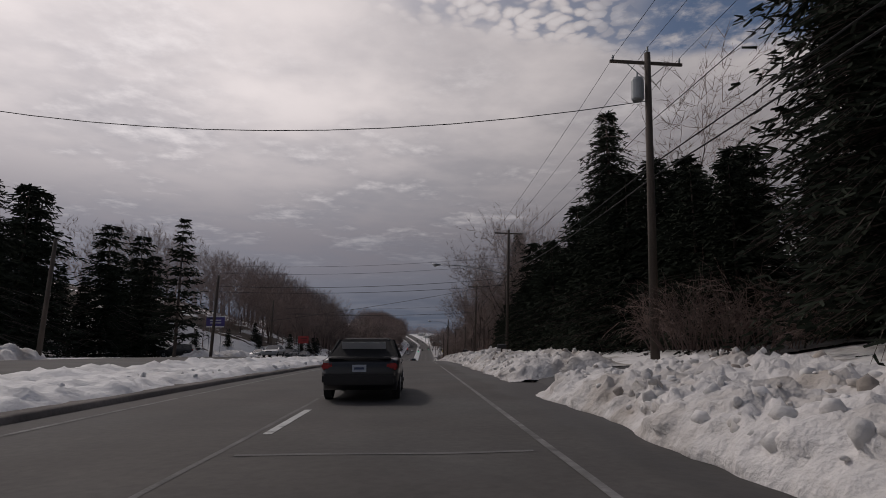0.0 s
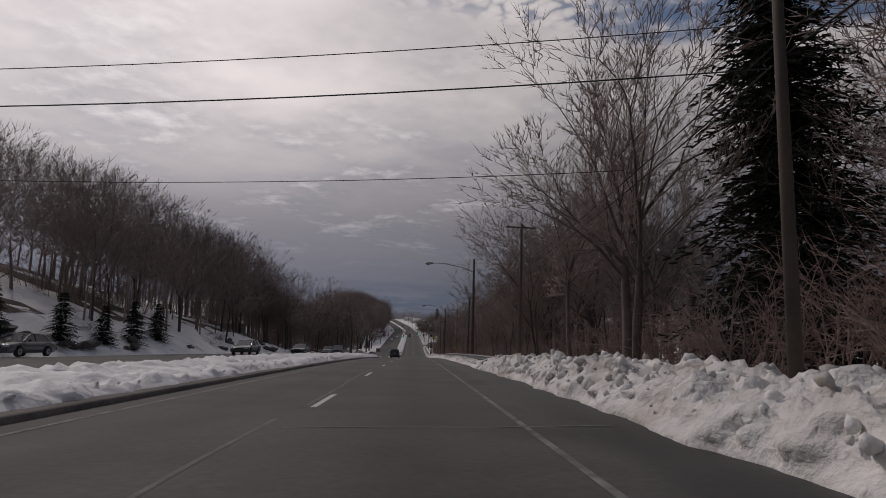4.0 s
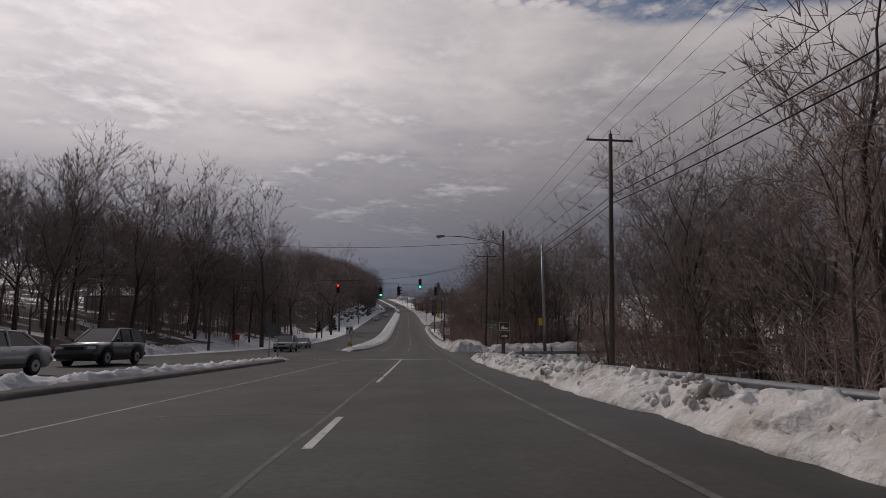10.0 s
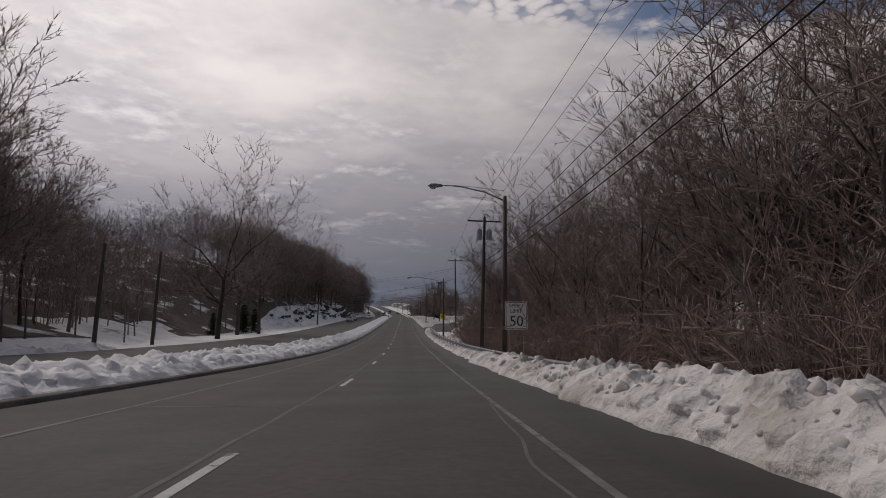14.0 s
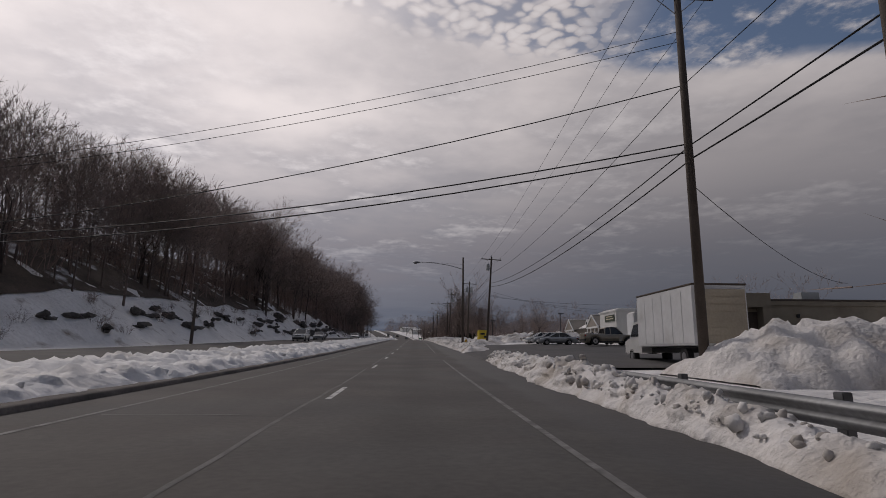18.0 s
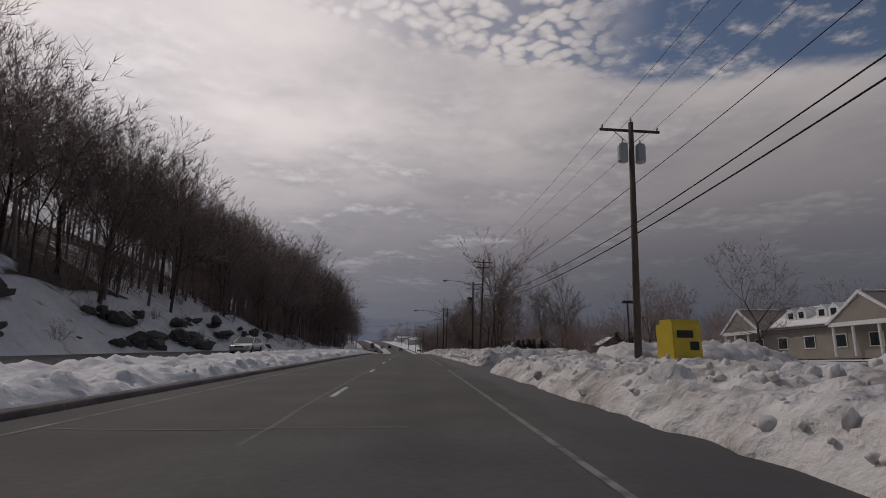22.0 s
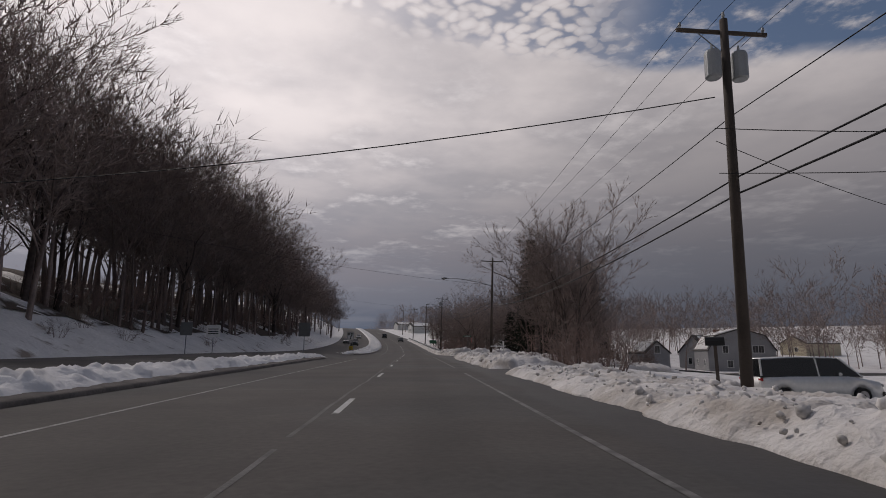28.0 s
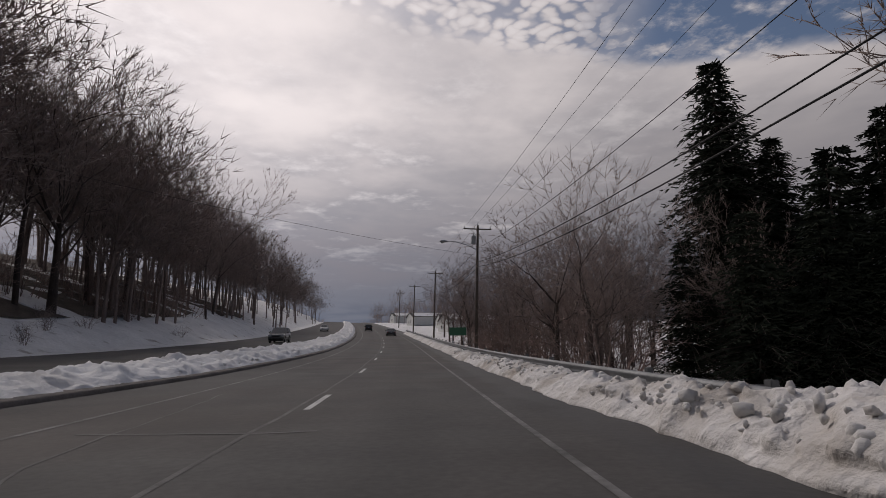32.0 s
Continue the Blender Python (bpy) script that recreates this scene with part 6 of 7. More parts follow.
window(r, (-.07, 5.3, 1.7), 2.1, 1.5, "-x", WHITE_TRIM, 2)
window(r, (-.07, 1.2, 1.7), 2.0, 1.5, "-x", WHITE_TRIM, 2)

# long low building with gables and dormers
r = thing("long_building", "long low building with snowy roof, gables and dormers", "building", at=stand(520, 44.0, ground_at(520, 44.5) + .5))
part("wall", Build().box((6, 0, 1.5), (12, 40, 3.4)), TAUPE, r)
part("end_gable", Build().prism([(-.1, 3.1), (12.1, 3.1), (6, 6.05)], "y", -20.05, -19.8), BROWN_CLAD, r, "brown clad end gable")
part("end_wall", Build().box((6, -20.05, 1.55), (12.0, .12, 3.3)), BROWN_CLAD, r, "brown clad end wall")
for sx, ang in ((-1, 25), (1, -25)):
    slab = part("roof_slope", Build().box((6 + sx * 3.2, 0, 4.65), (7.4, 40.6, .15), turn=(0, -ang if sx < 0 else -ang, 0)), SHINGLE, r)
    if sx < 0:
        part("roof_snow", Build().box((6 + sx * 3.1, 1.5, 4.83), (6.4, 36, .16), turn=(0, -ang, 0), bevel=.06), SNOW, slab, "snow lying on the roof")
for y, hw in ((-5.0, 4.4), (15.0, 4.0)):
    gb = part("gable", Build().prism([(y - hw, 3.3), (y + hw, 3.3), (y, 6.0)], "x", -1.6, 5.5), TAUPE, r, "grey-brown gable over an entrance")
    part("gable_trim", Build().prism([(y - hw - .4, 3.15), (y - hw, 3.15), (y, 5.85), (y + hw, 3.15), (y + hw + .4, 3.15), (y, 6.2)], "x", -1.75, -1.55), WHITE_TRIM, gb)
    part("beam", Build().box((-1.5, y, 3.1), (.3, 2 * hw, .4)), WHITE_TRIM, gb)
    part("snow_slope", Build().prism([(y + .2, 6.15), (y + hw + .3, 3.4), (y + hw + .3, 3.55), (y + .2, 6.3)], "x", -1.2, 5.2), SNOW, gb, "snow on the gable roof")
    for q in (-hw + .3, -hw * .35, hw * .35, hw - .3):
        part("porch_post", Build().tube([(-1.4, y + q, 0), (-1.4, y + q, 3.0)], .14, 8), WHITE_TRIM, gb)
for y in (2.5, 4.3, 7.6, 9.4, 18.3, -12, -14.5):
    dm = part("dormer", Build().prism([(y - .8, 4.2), (y + .8, 4.2), (y + .8, 5.2), (y, 5.8), (y - .8, 5.2)], "x", 1.6, 4.5), WHITE_TRIM, r, "white dormer")
    part("pane", Build().box((1.58, y, 4.85), (.04, .8, .7)), WINDOW_GLASS, dm)
for k in range(9):
    window(r, (-.05, -18 + k * 4.5, 1.6), 1.6, 1.3, "-x", WHITE_TRIM, 2)

# white box truck and a box trailer
WHITE_PANEL = material("white painted panels", (.66, .67, .68), .5, vary=.07, scale=.8, fine=4, second=(.5, .5, .49), second_at=(.6, .8))
# beige darker than the white sides: the rear's shade is put into this colour
SHADED_SHUTTER = material("roller door with shade in its beige", (.40, .35, .27), .6, vary=.12, scale=.8, fine=10)


def box_truck(s, l):
    r = thing("box_truck", "white box truck behind heaped snow, its rear roller door coloured as shaded", "truck", at=stand(s, l, ground_at(s, l) + .05))
    b = part("cargo_box", Build().box((1.2, 3.0, 2.15), (2.4, 6.0, 2.6), bevel=.03), WHITE_PANEL, r)
    part("roof_rail", Build().box((1.2, 3.0, 3.47), (2.46, 6.06, .08), bevel=.02), BROWN_TRIM, b, "dark roof edge")
    for k in range(6):
        part("side_panel", Build().box((-.012, .5 + k, 2.1), (.02, .96, 2.3), bevel=.006), WHITE_PANEL, b)
    d = part("rear_door", Build().box((1.2, -.04, 2.1), (2.2, .06, 2.3), bevel=.01), SHADED_SHUTTER, b, "roller door, its shade put into the beige")
    for k in range(7):
        part("door_slat", Build().box((1.2, -.08, 1.12 + k * .33), (2.1, .02, .30), bevel=.008), SHADED_SHUTTER, d)
    part("cab", Build().prism([(6.05, .55), (8.3, .55), (8.35, 1.15), (7.6, 1.35), (7.0, 2.15), (6.05, 2.25)], "x", .15, 2.25), WHITE_PAINT, r, "white cab with a short bonnet")
    part("windscreen", Build().prism([(7.55, 1.40), (7.62, 1.40), (7.04, 2.10), (6.97, 2.10)], "x", .3, 2.1), CAR_GLASS, r)
    for x in (.13, 2.27):
        part("side_window", Build().prism([(6.3, 1.40), (7.45, 1.40), (6.95, 2.02), (6.3, 2.08)], "x", x - .012, x + .012), CAR_GLASS, r)
    part("chassis", Build().box((1.2, 3.4, .68), (1.0, 7.4, .25)), BLACK_PLASTIC, r)
    for y in (1.4, 7.4):
        for x in (.28, 2.12):
            w = part("wheel", Build().disc_tube((x, y, .38), "x", .38, .26, 20), TYRE, r)
            part("rim", Build().disc_tube((x + (-.135 if x < 1 else .135), y, .38), "x", .2, .02, 14), RIM, w)
    for x in (.35, 2.05):
        part("headlight", Build().box((x, 8.34, .95), (.3, .04, .2), bevel=.01), HEAD_GLASS, r)
        part("tail_light", Build().box((x, -.03, .82), (.2, .04, .12), bevel=.01), TAIL_RED, r)
    part("bumper", Build().box((1.2, 8.36, .6), (2.1, .12, .22), bevel=.03), CHROME, r)
    return r


box_truck(405.3, 11.9)
r = thing("box_trailer", "pale grey box trailer with snow on its roof", "trailer", at=stand(458.4, 29.2, ground_at(457, 31), -90))
b = part("cargo_box", Build().box((1.25, 4.5, 2.55), (2.5, 9, 3.1), bevel=.04), WHITE_PANEL, r)
part("roof_snow", Build().box((1.25, 4.5, 4.2), (2.3, 8.7, .22), bevel=.08), SNOW, b, "snow lying on the roof")
for k in range(9):
    part("side_panel", Build().box((2.512, .5 + k, 2.55), (.02, .96, 2.9), bevel=.006), WHITE_PANEL, b)
for y in (1.4, 2.5):
    for x in (.25, 2.25):
        part("wheel", Build().disc_tube((x, y, .45), "x", .45, .3, 18), TYRE, r)
part("landing_leg", Build().box((1.25, 7.4, .45), (1.6, .15, .9)), BLACK_PLASTIC, r)

gable_house("hillside_house", "white house with a snowy roof behind the hedge", 48, 35.5, 35, 7, 9, 3.6, 6.2, SIDING, base=1.6)
gable_house("white_garage", "small cream clapboard garage among bare trees", 566, 22, 12, 4.0, 6, 1.9, 3.2, CREAM, windows=((0, 1.4),), snow=False)
gable_house("dark_house", "dim brown house behind the trees", 586, 44, -5, 7, 8, 3.0, 5.0, DOOR_BROWN, boards=False, snow=True)
gable_house("gambrel_house", "grey gambrel-roofed house with snow on its roof", 683, 56.0, -12, 10.8, 8, 3.4, 7.0, GREY_SIDING, gambrel=True, windows=((-2.6, 3.6), (2.2, 3.6), (3.1, 3.6), (-2, 1.2)), snow=True)
gable_house("far_house", "grey house with brick chimney and snowy roof", 694, 59, -75, 8, 10, 3, 6.2, GREY_SIDING, chimney=True)
gable_house("distant_house", "distant house with a snowy roof among trees", 738, 116, -75, 8, 14, 3, 5.2, CREAM)
gable_house("grey_shed", "small grey gabled shed behind bare trees", 676, 37.6, 6, 4.2, 5, 2.8, 4.6, GREY_SIDING, windows=((0, 3.4),))
gable_house("left_house", "dark house on the wooded slope with a snowy roof", 262, -62, -70, 9, 14, 3.0, 5.4, GREY_SIDING, boards=False)
gable_house("slope_house", "low grey house on the slope among trees", 322, -58, -80, 8, 14, 3.0, 5.2, GREY_SIDING, boards=False)
for s_, l_, tn in ((830, 26, -80), (862, 30, -85), (900, 24, -80), (930, 30, -75), (960, 22, -80)):
    gable_house("distant_shop", "distant low roadside building with snow on its roof", s_, l_, tn, 9, 16, 3.2, 5.0, SIDING, boards=False)

# ---- signs and signals ----
WHITE_SIGN = material("white reflective sheet", (.80, .80, .78), .5, vary=.05, bump=0)
BLACK_SIGN = material("black sign print", (.012, .012, .012), .6, vary=.05, bump=0)
SIGN_BACK = material("bare aluminium sign back", (.17, .18, .18), .5, .5, vary=.12, scale=2, bump=0)
BROWN_SIGN = material("brown sign face", (.085, .035, .02), .5, vary=.08, bump=0)
PURPLE_SIGN = material("blue-violet sign face", (.075, .06, .23), .5, vary=.08, bump=0)
RED_SIGN = material("red sign face", (.36, .03, .03), .5, vary=.1, bump=0)
YELLOW_SIGN = material("yellow reflective sheet", (.55, .38, .03), .5, vary=.08, bump=0)
YELLOW_BIN = material("yellow painted steel", (.58, .43, .03), .5, vary=.1, scale=1.2, second=(.4, .3, .05), second_at=(.62, .8))
ORANGE = material("yellow hydrant paint", (.5, .3, .03), .5, vary=.1)


def lettering(text, size, mat, parent, at, name="lettering"):
    """Raised letters from the built-in font, looking along -y."""
    cu = bpy.data.curves.new(name, "FONT")
    cu.body, cu.size, cu.extrude, cu.align_x, cu.align_y = text, size, .004, "CENTER", "CENTER"
    tmp = bpy.data.objects.new("tmp", cu)
    scene.collection.objects.link(tmp)
    me = bpy.data.meshes.new_from_object(tmp.evaluated_get(bpy.context.evaluated_depsgraph_get()))
    bpy.data.objects.remove(tmp)
    me.materials.clear()
    me.materials.append(mat)
    ob = new(name, me)
    ob.parent = parent
    ob.matrix_basis = Matrix.Translation(Vector(at)) @ pose(0, 0, 0, 90, 0, 0)
    return ob


def sign(name, label, s, l, w, h, z, face, posts=1, turn=0.0, post=STEEL, back=False, base=None, border=None):
    g = ground_at(s, l) if base is None else base
    root = thing(name, label, "road sign", at=stand(s, l, g, turn))
    for k in range(posts):
        x = 0 if posts == 1 else (-.32 * w if k == 0 else .32 * w)
        part("post", Build().box((x, .05, (z + h / 2) / 2 - .2), (.07, .06, z + h / 2 + .3), bevel=.008), post, root)
    b = part("board", Build().box((0, 0, z), (w, .025, h), bevel=.008), face, root)
    if border:
        for dx, dz, sx, sz in ((0, h / 2 - .05, w - .08, .025), (0, -h / 2 + .05, w - .08, .025), (-w / 2 + .05, 0, .025, h - .08), (w / 2 - .05, 0, .025, h - .08)):
            part("border", Build().box((dx, -.016, z + dz), (sx, .006, sz)), border, b)
    return root, b


r, b = sign("speed_limit_sign", "white speed limit sign reading 50 beside the guardrail", 324.5, 5.9, 1.22, 1.52, 2.35, WHITE_SIGN, 2, border=BLACK_SIGN, base=.15)
lettering("SPEED", .28, BLACK_SIGN, b, (0, -.018, 2.88))
lettering("LIMIT", .28, BLACK_SIGN, b, (0, -.018, 2.58))
lettering("50", .78, BLACK_SIGN, b, (0, -.018, 2.02))
for s, l in ((286.8, -10.2), (675.3, -10.2)):
    r, b = sign("island_sign", "white traffic island sign with black arrow over striped marker", s, l, 1.0, 1.2, 2.55, WHITE_SIGN, 2, border=BLACK_SIGN, base=.35)
    part("arrow", Build().prism([(-.02, 2.08), (.12, 2.08), (.14, 2.4), (.30, 2.66), (.30, 2.86), (.42, 2.86), (.23, 3.08), (.02, 2.86), (.16, 2.86), (.15, 2.72), (-.0, 2.48)], "y", -.026, -.015), BLACK_SIGN, b, "black curved arrow")
    part("island_mark", Build().prism([(-.42, 3.0), (-.08, 3.0), (-.08, 2.86), (-.25, 2.62), (-.42, 2.86)], "y", -.026, -.015), BLACK_SIGN, b)
    mk = part("hazard_board", Build().box((.12, -.08, .72), (.62, .02, .60), bevel=.005), YELLOW_SIGN, r, "yellow board with black diagonal stripes")
    for k in range(3):
        part("stripe", Build().prism([(-.17 + k * .22, .45), (-.07 + k * .22, .45), (.07 + k * .15, .62 + .1 * (2 - k)), (-.0 + k * .15, .66 + .1 * (2 - k))], "y", -.1, -.092), BLACK_SIGN, mk)
r = thing("street_name_sign", "green street name signs on a steel post by the junction", "road sign", at=stand(283.6, 9.7, ground_at(283.6, 9.7) + .3))
part("post", Build().tube([(0, 0, -.3), (0, 0, 3.0)], .03, 8), STEEL, r)
b = part("name_board", Build().box((.1, 0, 3.0), (1.9, .02, .32), bevel=.005), GREEN_SIGN, r, "green street name board")
lettering("Toll Gate Rd", .27, WHITE_SIGN, b, (.1, -.013, 3.0))
b = part("name_board", Build().box((0, 0, 2.62), (.62, .02, .2), bevel=.005), GREEN_SIGN, r, "small green board")
part("lettering_bar", Build().box((0, -.013, 2.62), (.48, .006, .07)), WHITE_SIGN, b)
r, b = sign("brown_sign", "two brown guide signs with white symbols on a wooden post", 246.4, 5.75, .82, .70, 2.40, BROWN_SIGN, 1, post=POLE_WOOD, border=WHITE_SIGN, base=.05)
part("symbol", Build().prism([(-.25, 2.2), (.22, 2.2), (.28, 2.3), (.0, 2.33), (-.05, 2.48), (-.22, 2.36)], "y", -.024, -.014), WHITE_SIGN, b, "white symbol")
b = part("lower_board", Build().box((0, 0, 1.72), (.62, .025, .46), bevel=.006), BROWN_SIGN, r)
part("arrow", Build().prism([(-.22, 1.68), (.05, 1.68), (.05, 1.60), (.24, 1.72), (.05, 1.84), (.05, 1.76), (-.22, 1.76)], "y", -.024, -.014), WHITE_SIGN, b, "white arrow")
sign("road_sign", "back of a road sign on two steel posts", 250.3, -11.6, 1.05, .95, 2.25, SIGN_BACK, 2, base=.3)
sign("road_sign", "back of a road sign on a steel post", 181, -12, 1.0, .9, 1.9, SIGN_BACK, 2, base=.3)
sign("road_sign", "back of a tall road sign on a steel post", 646.9, -12.0, 1.2, 1.45, 2.7, SIGN_BACK, 1, base=.3)
sign("road_sign", "grey back of a road sign on the median", 640, -21.5, 1.1, 1.2, 2.3, SIGN_BACK, 1)
r, b = sign("notice_sign", "pale notice sign beyond the opposite carriageway", 650, -22.5, 1.5, 1.3, 2.4, WHITE_SIGN, 1)
for z in (2.6, 2.35, 2.1):
    part("lettering_bar", Build().box((0, -.016, z), (1.1, .006, .1)), BLACK_SIGN, b)
sign("red_sign", "small red sign beyond the junction", 290, -27, .9, .8, 1.6, RED_SIGN, 2)
r, b = sign("roadside_board", "blue-violet business sign with pale bands on posts", 84, -30.3, 2.7, 1.7, 5.2, PURPLE_SIGN, 2)
for z in (5.95, 4.45):
    part("pale_band", Build().box((0, -.016, z), (2.6, .008, .2)), WHITE_SIGN, b)
for z in (5.4, 5.0):
    part("lettering_bar", Build().box((0, -.016, z), (1.6, .008, .12)), WHITE_SIGN, b)
r, b = sign("red_board", "red business sign on two steel posts in the snow", 109, -22.8, 2.0, 1.35, 3.4, RED_SIGN, 2)
for z in (3.65, 3.2):
    part("lettering_bar", Build().box((.1, -.016, z), (1.2, .008, .12)), BLACK_SIGN, b)
sign("green_board", "green road sign beside the guardrail", 724, 5.6, 1.7, .8, 1.9, GREEN_SIGN, 2)
r = thing("corner_sign", "green street name sign and red stop sign at the side street", "road sign", at=stand(669.6, 7.6, ground_at(669.6, 7.6)))
part("post", Build().tube([(0, 0, -.3), (0, 0, 3.0)], .03, 8), STEEL, r)
b = part("name_board", Build().box((-.1, 0, 2.85), (1.1, .02, .2), bevel=.005), GREEN_SIGN, r, "green street name board")
part("lettering_bar", Build().box((-.1, -.013, 2.85), (.8, .006, .07)), WHITE_SIGN, b)
part("stop_board", Build().prism([(.38 * math.cos(math.pi / 8 + k * math.pi / 4), 2.3 + .38 * math.sin(math.pi / 8 + k * math.pi / 4)) for k in range(8)], "x", .52, .54), RED_SIGN, r, "red eight-sided stop board, seen from its edge")
# white wooden post with an arm
r = thing("sign_post", "white wooden sign post with a bare arm in the snow", "sign post", at=stand(641, 8.2, .25, 8))
part("post", Build().box((0, 0, .55), (.12, .12, 1.75), bevel=.01), WHITE_TRIM, r)
part("arm", Build().box((-.55, 0, .98), (1.45, .09, .10), bevel=.01), WHITE_TRIM, r)
part("cap", Build().box((0, 0, 1.44), (.16, .16, .04), bevel=.01), WHITE_TRIM, r)


def signal(s, l, h, turn, lit, label, span):
    root = thing("traffic_light", label, "traffic light", "traffic lights on the span wire", at=stand(s, l, h, turn))
    part("housing", Build().box((0, 0, 0), (.36, .28, 1.12), bevel=.03), BLACK_SIGN, root, "dark signal housing")
    part("hanger", Build().tube([(0, 0, .55), (0, 0, .95)], .03, 8), BLACK_PLASTIC, root)
    for k, (nm, c) in enumerate((("red", (.9, .03, .02)), ("amber", (.9, .5, .02)), ("green", (.05, .85, .45)))):
        z = .36 - k * .36
        on = nm == lit
        mat = material(nm + " signal lens" + (" lit" if on else ""), c if on else tuple(.06 * q + .01 for q in c), .3, vary=.03, bump=0, glow=(c, 1.6) if on else None)
        ln = part("lens", Build().disc_tube((0, -.15, z), "y", .14, .03, 18), mat, root, f"{'lit ' if on else 'unlit '}{nm} lens")
        b = Build()
        for q in range(7):
            a0 = math.pi * (q / 7) - .0
            a1 = math.pi * ((q + 1) / 7)
            v = [(.155 * math.cos(a), y, z + .155 * math.sin(a)) for a in (a0, a1) for y in (-.15, -.38)]
            f = [b.bm.verts.new(p) for p in (v[0], v[1], v[3], v[2])]
            b.bm.faces.new(f)
        ob = part("visor", b, BLACK_SIGN, ln)
    return root


SIGNALS = [(273, -.2, 8.2, 0, "green"), (273.5, -4.9, 7.3, 0, "green"), (275, -10.2, 7.9, 0, "red"), (277, -2.9, 7.7, 118, None), (281.5, 1.9, 8.0, 105, None)]
for s, l, h, turn, lit in SIGNALS:
    signal(s, l, h, turn, lit, f"hanging traffic light showing {lit}" if lit else "hanging traffic light facing the side street", None)
g = ground_at(263.5, 12.5)
r = thing("signal_pole", "steel signal pole with a yellow box at the junction", "pole", at=stand(263.5, 12.5, g))
part("pole", Build().tube([(0, 0, -.3), (0, 0, 11.4 - g)], [.18, .12], 12), STEEL, r, smooth=True)
part("push_box", Build().box((-.35, 0, 3.3), (.35, .3, .75), bevel=.03), YELLOW_SIGN, r, "yellow signal box")
wire(P(263.5, 12.5, 11.2), P(273, -.2, 9.2), .15, .018, "span wire carrying traffic lights")
wire(P(263.5, 12.5, 11.0), P(273, -.2, 9.15), .22, .012, "thin signal cable beside the span wire")
wire(P(273, -.2, 9.2), P(275, -10.2, 8.9), .2, .018, "span wire carrying traffic lights")
wire(P(275, -10.2, 8.9), P(279, -27, 9.6), .2, .018, "span wire carrying traffic lights")
wire(P(275, -10.2, 8.9), P(277, -2.9, 8.6), .1, .014, "span wire carrying traffic lights")
wire(P(277, -2.9, 8.6), P(281.5, 1.9, 8.9), .1, .014, "span wire carrying traffic lights")
wire(P(281.5, 1.9, 8.9), P(284, 8.5, 9.0), .1, .014, "span wire carrying traffic lights")
for k, (s, l, h) in enumerate(((279, -27, 10.4), (60, -21.6, 8.8), (38, -24.5, 8.2), (84, -22.2, 8.6), (24, -24.5, 8.6), (349, -24, 9), (338, -23.5, 8.2), (440, -22.5, 6))):
    gg = ground_at(s, l)
    utility_pole(s, l, h + gg * .6, "weathered wooden pole beyond the opposite carriageway", arm=False, group="poles beyond the opposite carriageway")

# wires across the road
ACROSS = [((20, 9.1, 10.6), (24, -26, 12.9), 1.8, .018), ((56, 8.9, 10.6), (60, -21.6, 10.2), .5, .012), ((56, 8.9, 9.8), (60, -21.6, 9.4), .5, .012), ((56, 8.9, 8.4), (60, -21.6, 8.0), .5, .02), ((56, 8.9, 7.7), (60, -21.6, 7.4), .45, .02),
          ((61, 9, 8.4), (75, -22.2, 5.0), .3, .02), ((94, 8.9, 9.2), (98, -24, 9.0), .4, .014), ((94, 8.9, 8.0), (98, -24, 8.0), .4, .02), ((104, 9, 8.6), (108, -26, 9), .4, .016),
          ((256, 6.9, 10.3), (268, -30, 13.2), .9, .018), ((400, 9.5, 12.4), (410, -28, 9.2), .8, .012), ((400, 9.5, 12.0), (410, -28, 8.8), .8, .012), ((400, 9.5, 10.3), (410, -28, 6.0), .9, .02), ((400, 9.5, 8.1), (410, -28, 6.0), .9, .026), ((400, 9.5, 7.8), (410, -28, 5.6), .9, .026),
          ((602, 8.6, 8.6), (606, -25, 6.2), .7, .018), ((657, 9, 9.0), (640, -26, 12.0), .5, .012), ((724, 7.4, 9.4), (700, -26, 12.5), .5, .012),
          ((460.6, 10.3, 7.8), (474, 34, 5.2), .7, .014), ((460.6, 10.3, 7.2), (478, 46, 6.0), .9, .014), ((460.6, 10.3, 7.0), (452, 40, 6.2), .9, .014), ((400, 9.5, 6.6), (424, 34, 5.8), .8, .018), ((602, 8.5, 7.6), (596, 30, 7.0), .6, .014), ((602, 8.5, 7.2), (612, 32, 6.2), .7, .014), ((602, 8.5, 6.2), (590, 26, 4.5), .5, .012)]
for a, b, sag, rr in ACROSS:
    wire(P(*a), P(*b), sag, rr, "black service wire running across from a pole", "service wires")

# ---- small roadside things ----
r = thing("clothing_bin", "yellow steel donation bin standing in the snow", "bin", at=stand(491.5, 13, ground_at(491.5, 13) + .25, 12))
part("body", Build().box((0, 0, .85), (1.6, 1.3, 1.9), bevel=.04), YELLOW_BIN, r)
part("hood", Build().prism([(-.66, 1.75), (.3, 1.75), (.3, 2.0), (-.5, 2.0)], "x", -.8, .8), YELLOW_BIN, r)
part("chute", Build().box((-.15, -.67, 1.3), (.9, .05, .35), bevel=.02), BLACK_SIGN, r, "dark chute opening")
part("notice", Build().box((.35, -.66, .75), (.5, .02, .4)), BLACK_SIGN, r, "dark printed notice")
for s, l, h in ((509, 17.5, 4.6), (545, 34, 6.0), (497, 30, 6.0)):
    r = thing("car_park_lamp", "dark car park lamp with a flat square head", "street lamp", "car park lamps", at=stand(s, l, ground_at(s, l)))
    part("pole", Build().tube([(0, 0, -.2), (0, 0, h)], .07, 8), BLACK_PLASTIC, r)
    part("lamp_head", Build().box((.15, 0, h), (1.1, .4, .2), bevel=.03), BLACK_PLASTIC, r)
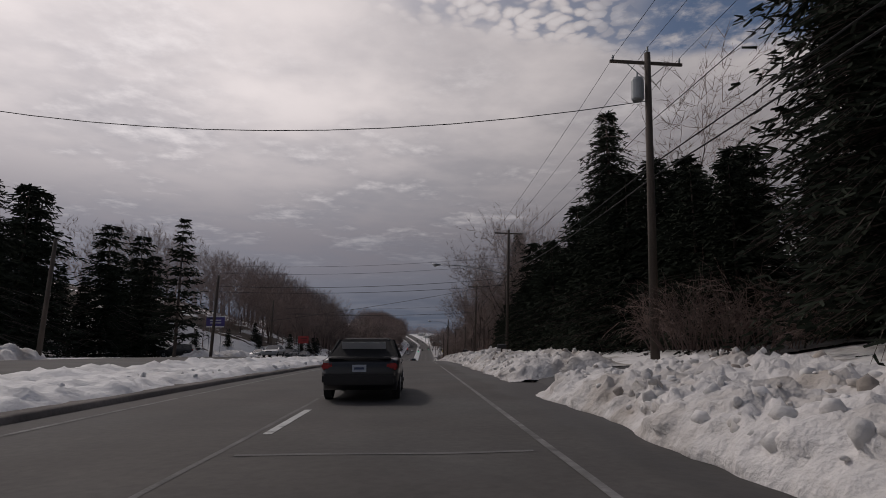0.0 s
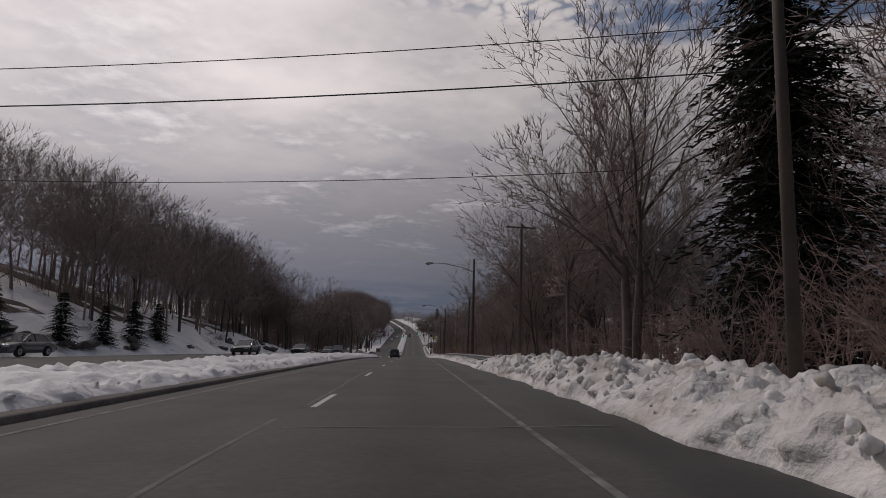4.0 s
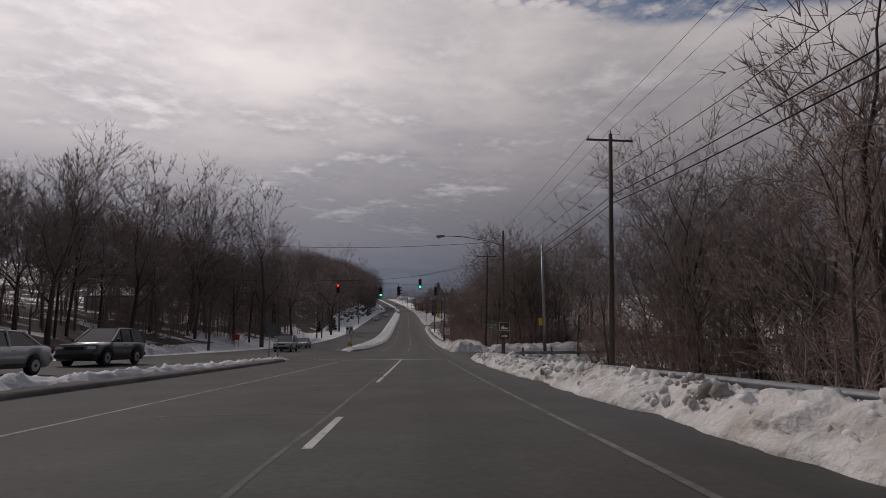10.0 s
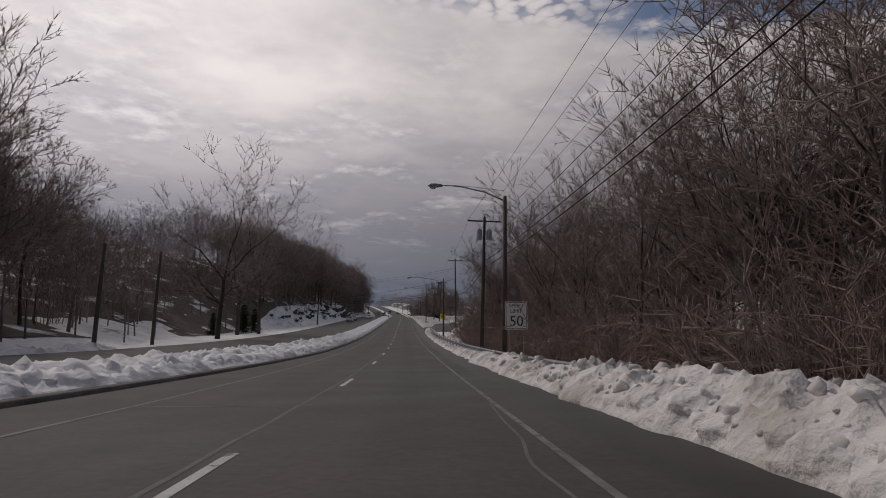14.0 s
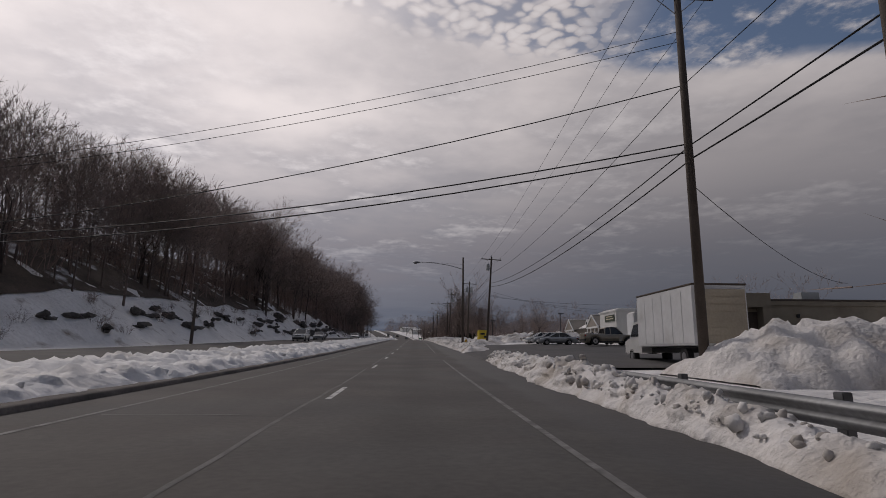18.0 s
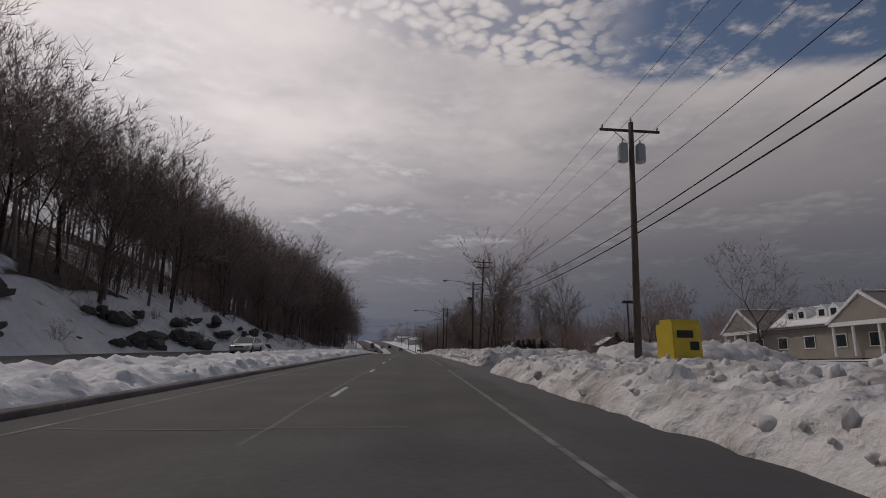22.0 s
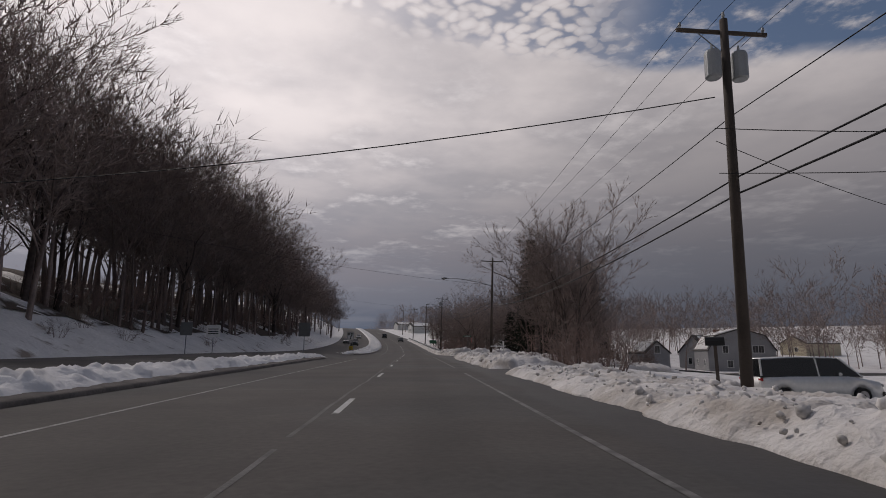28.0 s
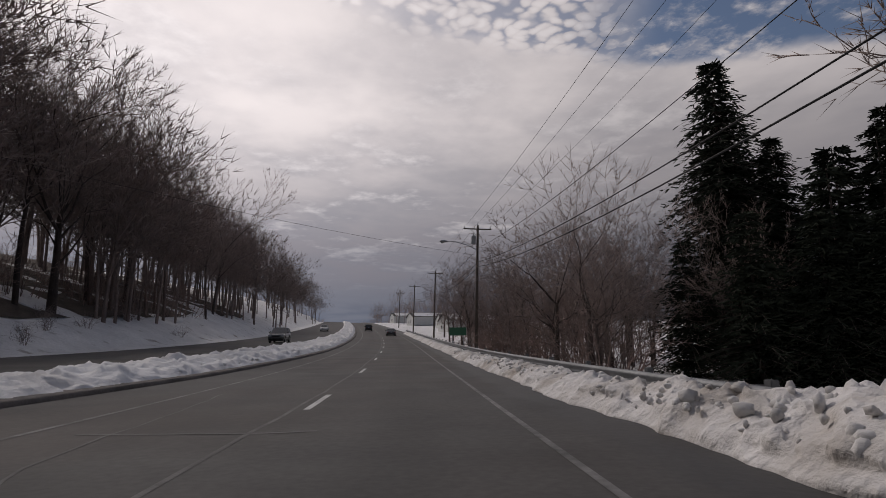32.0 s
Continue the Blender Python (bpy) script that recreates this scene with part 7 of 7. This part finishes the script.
for s, l, turn in ((36, 5.6, 90), (72, 5.9, 90), (604, 9, 60)):
    r = thing("mailbox", "black mailbox on a post standing in the snow bank", "mailbox", "mailboxes", at=stand(s, l, .35, turn))
    part("post", Build().box((0, 0, .3), (.1, .1, 1.2), bevel=.01), POLE_WOOD, r)
    part("box", Build().prism([(-.13, .85), (.13, .85), (.13, 1.0), (.09, 1.1), (0, 1.13), (-.09, 1.1), (-.13, 1.0)], "y", -.28, .28), BLACK_PLASTIC, r)
    part("flag", Build().box((.15, .1, 1.05), (.01, .06, .14)), RED_SIGN, r)
    part("plate_bar", Build().box((.137, -.08, .95), (.006, .2, .06)), WHITE_SIGN, r)
r = thing("fire_hydrant", "yellow fire hydrant in the snow by the lamp pole", "hydrant", at=stand(450.5, 6.2, .35))
part("barrel", Build().tube([(0, 0, -.1), (0, 0, .5), (0, 0, .6), (0, 0, .72)], [.12, .12, .15, .05], 12), ORANGE, r)
for sx in (-1, 1):
    part("nozzle", Build().disc_tube((sx * .16, 0, .42), "x", .06, .1, 10), ORANGE, r)
r = thing("marker_post", "thin yellow marker post behind the guardrail", "post", at=stand(154, 5.4, -.2))
part("stake", Build().box((0, 0, .6), (.09, .02, 1.5), bevel=.005), YELLOW_SIGN, r)

# rock ledges breaking through the snow at the foot of the hill
rs = np.random.default_rng(21)
for k in range(84):
    s = rs.uniform(405, 500) if k < 30 else (rs.uniform(486, 572) if k < 68 else rs.uniform(118, 190))
    foot = float(np.interp(s, HILL[:, 0], HILL[:, 1]))
    l = foot - rs.uniform(.6, 4.6)
    b = Build()
    for q in range(3):
        b.ball((rs.uniform(-1.2, 1.2), rs.uniform(-.4, .4), rs.uniform(-.2, .4)), rs.uniform(.4, .8), (rs.uniform(1.0, 2.2), rs.uniform(.5, .9), rs.uniform(.3, .6)), 2)
    for v in b.bm.verts:
        v.co += Vector((fbm(*(v.co * 1.7), 3), fbm(*(v.co * 1.7 + Vector((9, 0, 0))), 3), fbm(*(v.co * 1.7 + Vector((0, 9, 0))), 3))) * .28
    solid("rock_ledge", b, ROCK, "dark wet rock ledge showing through the snow", "rock", "rock ledges on the hillside", at=stand(s, l, ground_at(s, l) - .1, 90 + rs.uniform(-20, 20), rs.uniform(.8, 1.3) * (1.7 if 500 < s < 548 else .9)))
# undergrowth among the hillside trees
for s0, s1, n, d0, d1 in ((112, 230, 18, 9, 18), (230, 360, 20, 5, 16), (430, 520, 18, 8, 14), (510, 600, 22, 6, 13), (590, 760, 26, 7, 15)):
    for k in range(n):
        s = s0 + (s1 - s0) * (k + rnd.random()) / n
        plant(undergrowth, s, float(np.interp(s, HILL[:, 0], HILL[:, 1])) - rnd.uniform(d0, d1), rnd.uniform(.7, 1.2), label="leafless brown undergrowth on the wooded hillside")
# trimmed shrubs on the slope by the car park
for s, l in ((96, -38), (103, -35), (108, -31), (112, -33), (90, -44), (120, -28), (126, -27), (131, -26.5), (136, -26.5), (141, -26.5)):
    ob = plant(pines[1], s, l, rnd.uniform(.24, .36), sink=.3, label="dark clipped evergreen shrub on the snowy slope")

for s, l, sc in ((392, -27.5, .42), (397, -27, .36), (384, -30, .3)):
    plant(pines[1], s, l, sc, label="rounded dark evergreen shrub on the snow slope")
# dark clipped hedge and cones before the cream garage
for s, l, sc in ((527, 12.5, .17), (528.5, 13.6, .18), (530, 12.4, .17), (531, 14.6, .19), (533, 13.2, .18), (535, 14.8, .19), (529, 15.6, .18), (526, 14.4, .16), (532, 15.8, .19), (534, 12.2, .17), (541, 28.5, .32), (545, 32, .35)):
    plant(pines[1], s, l, sc, sink=.2, label="dark evergreen shrub standing in the snow")
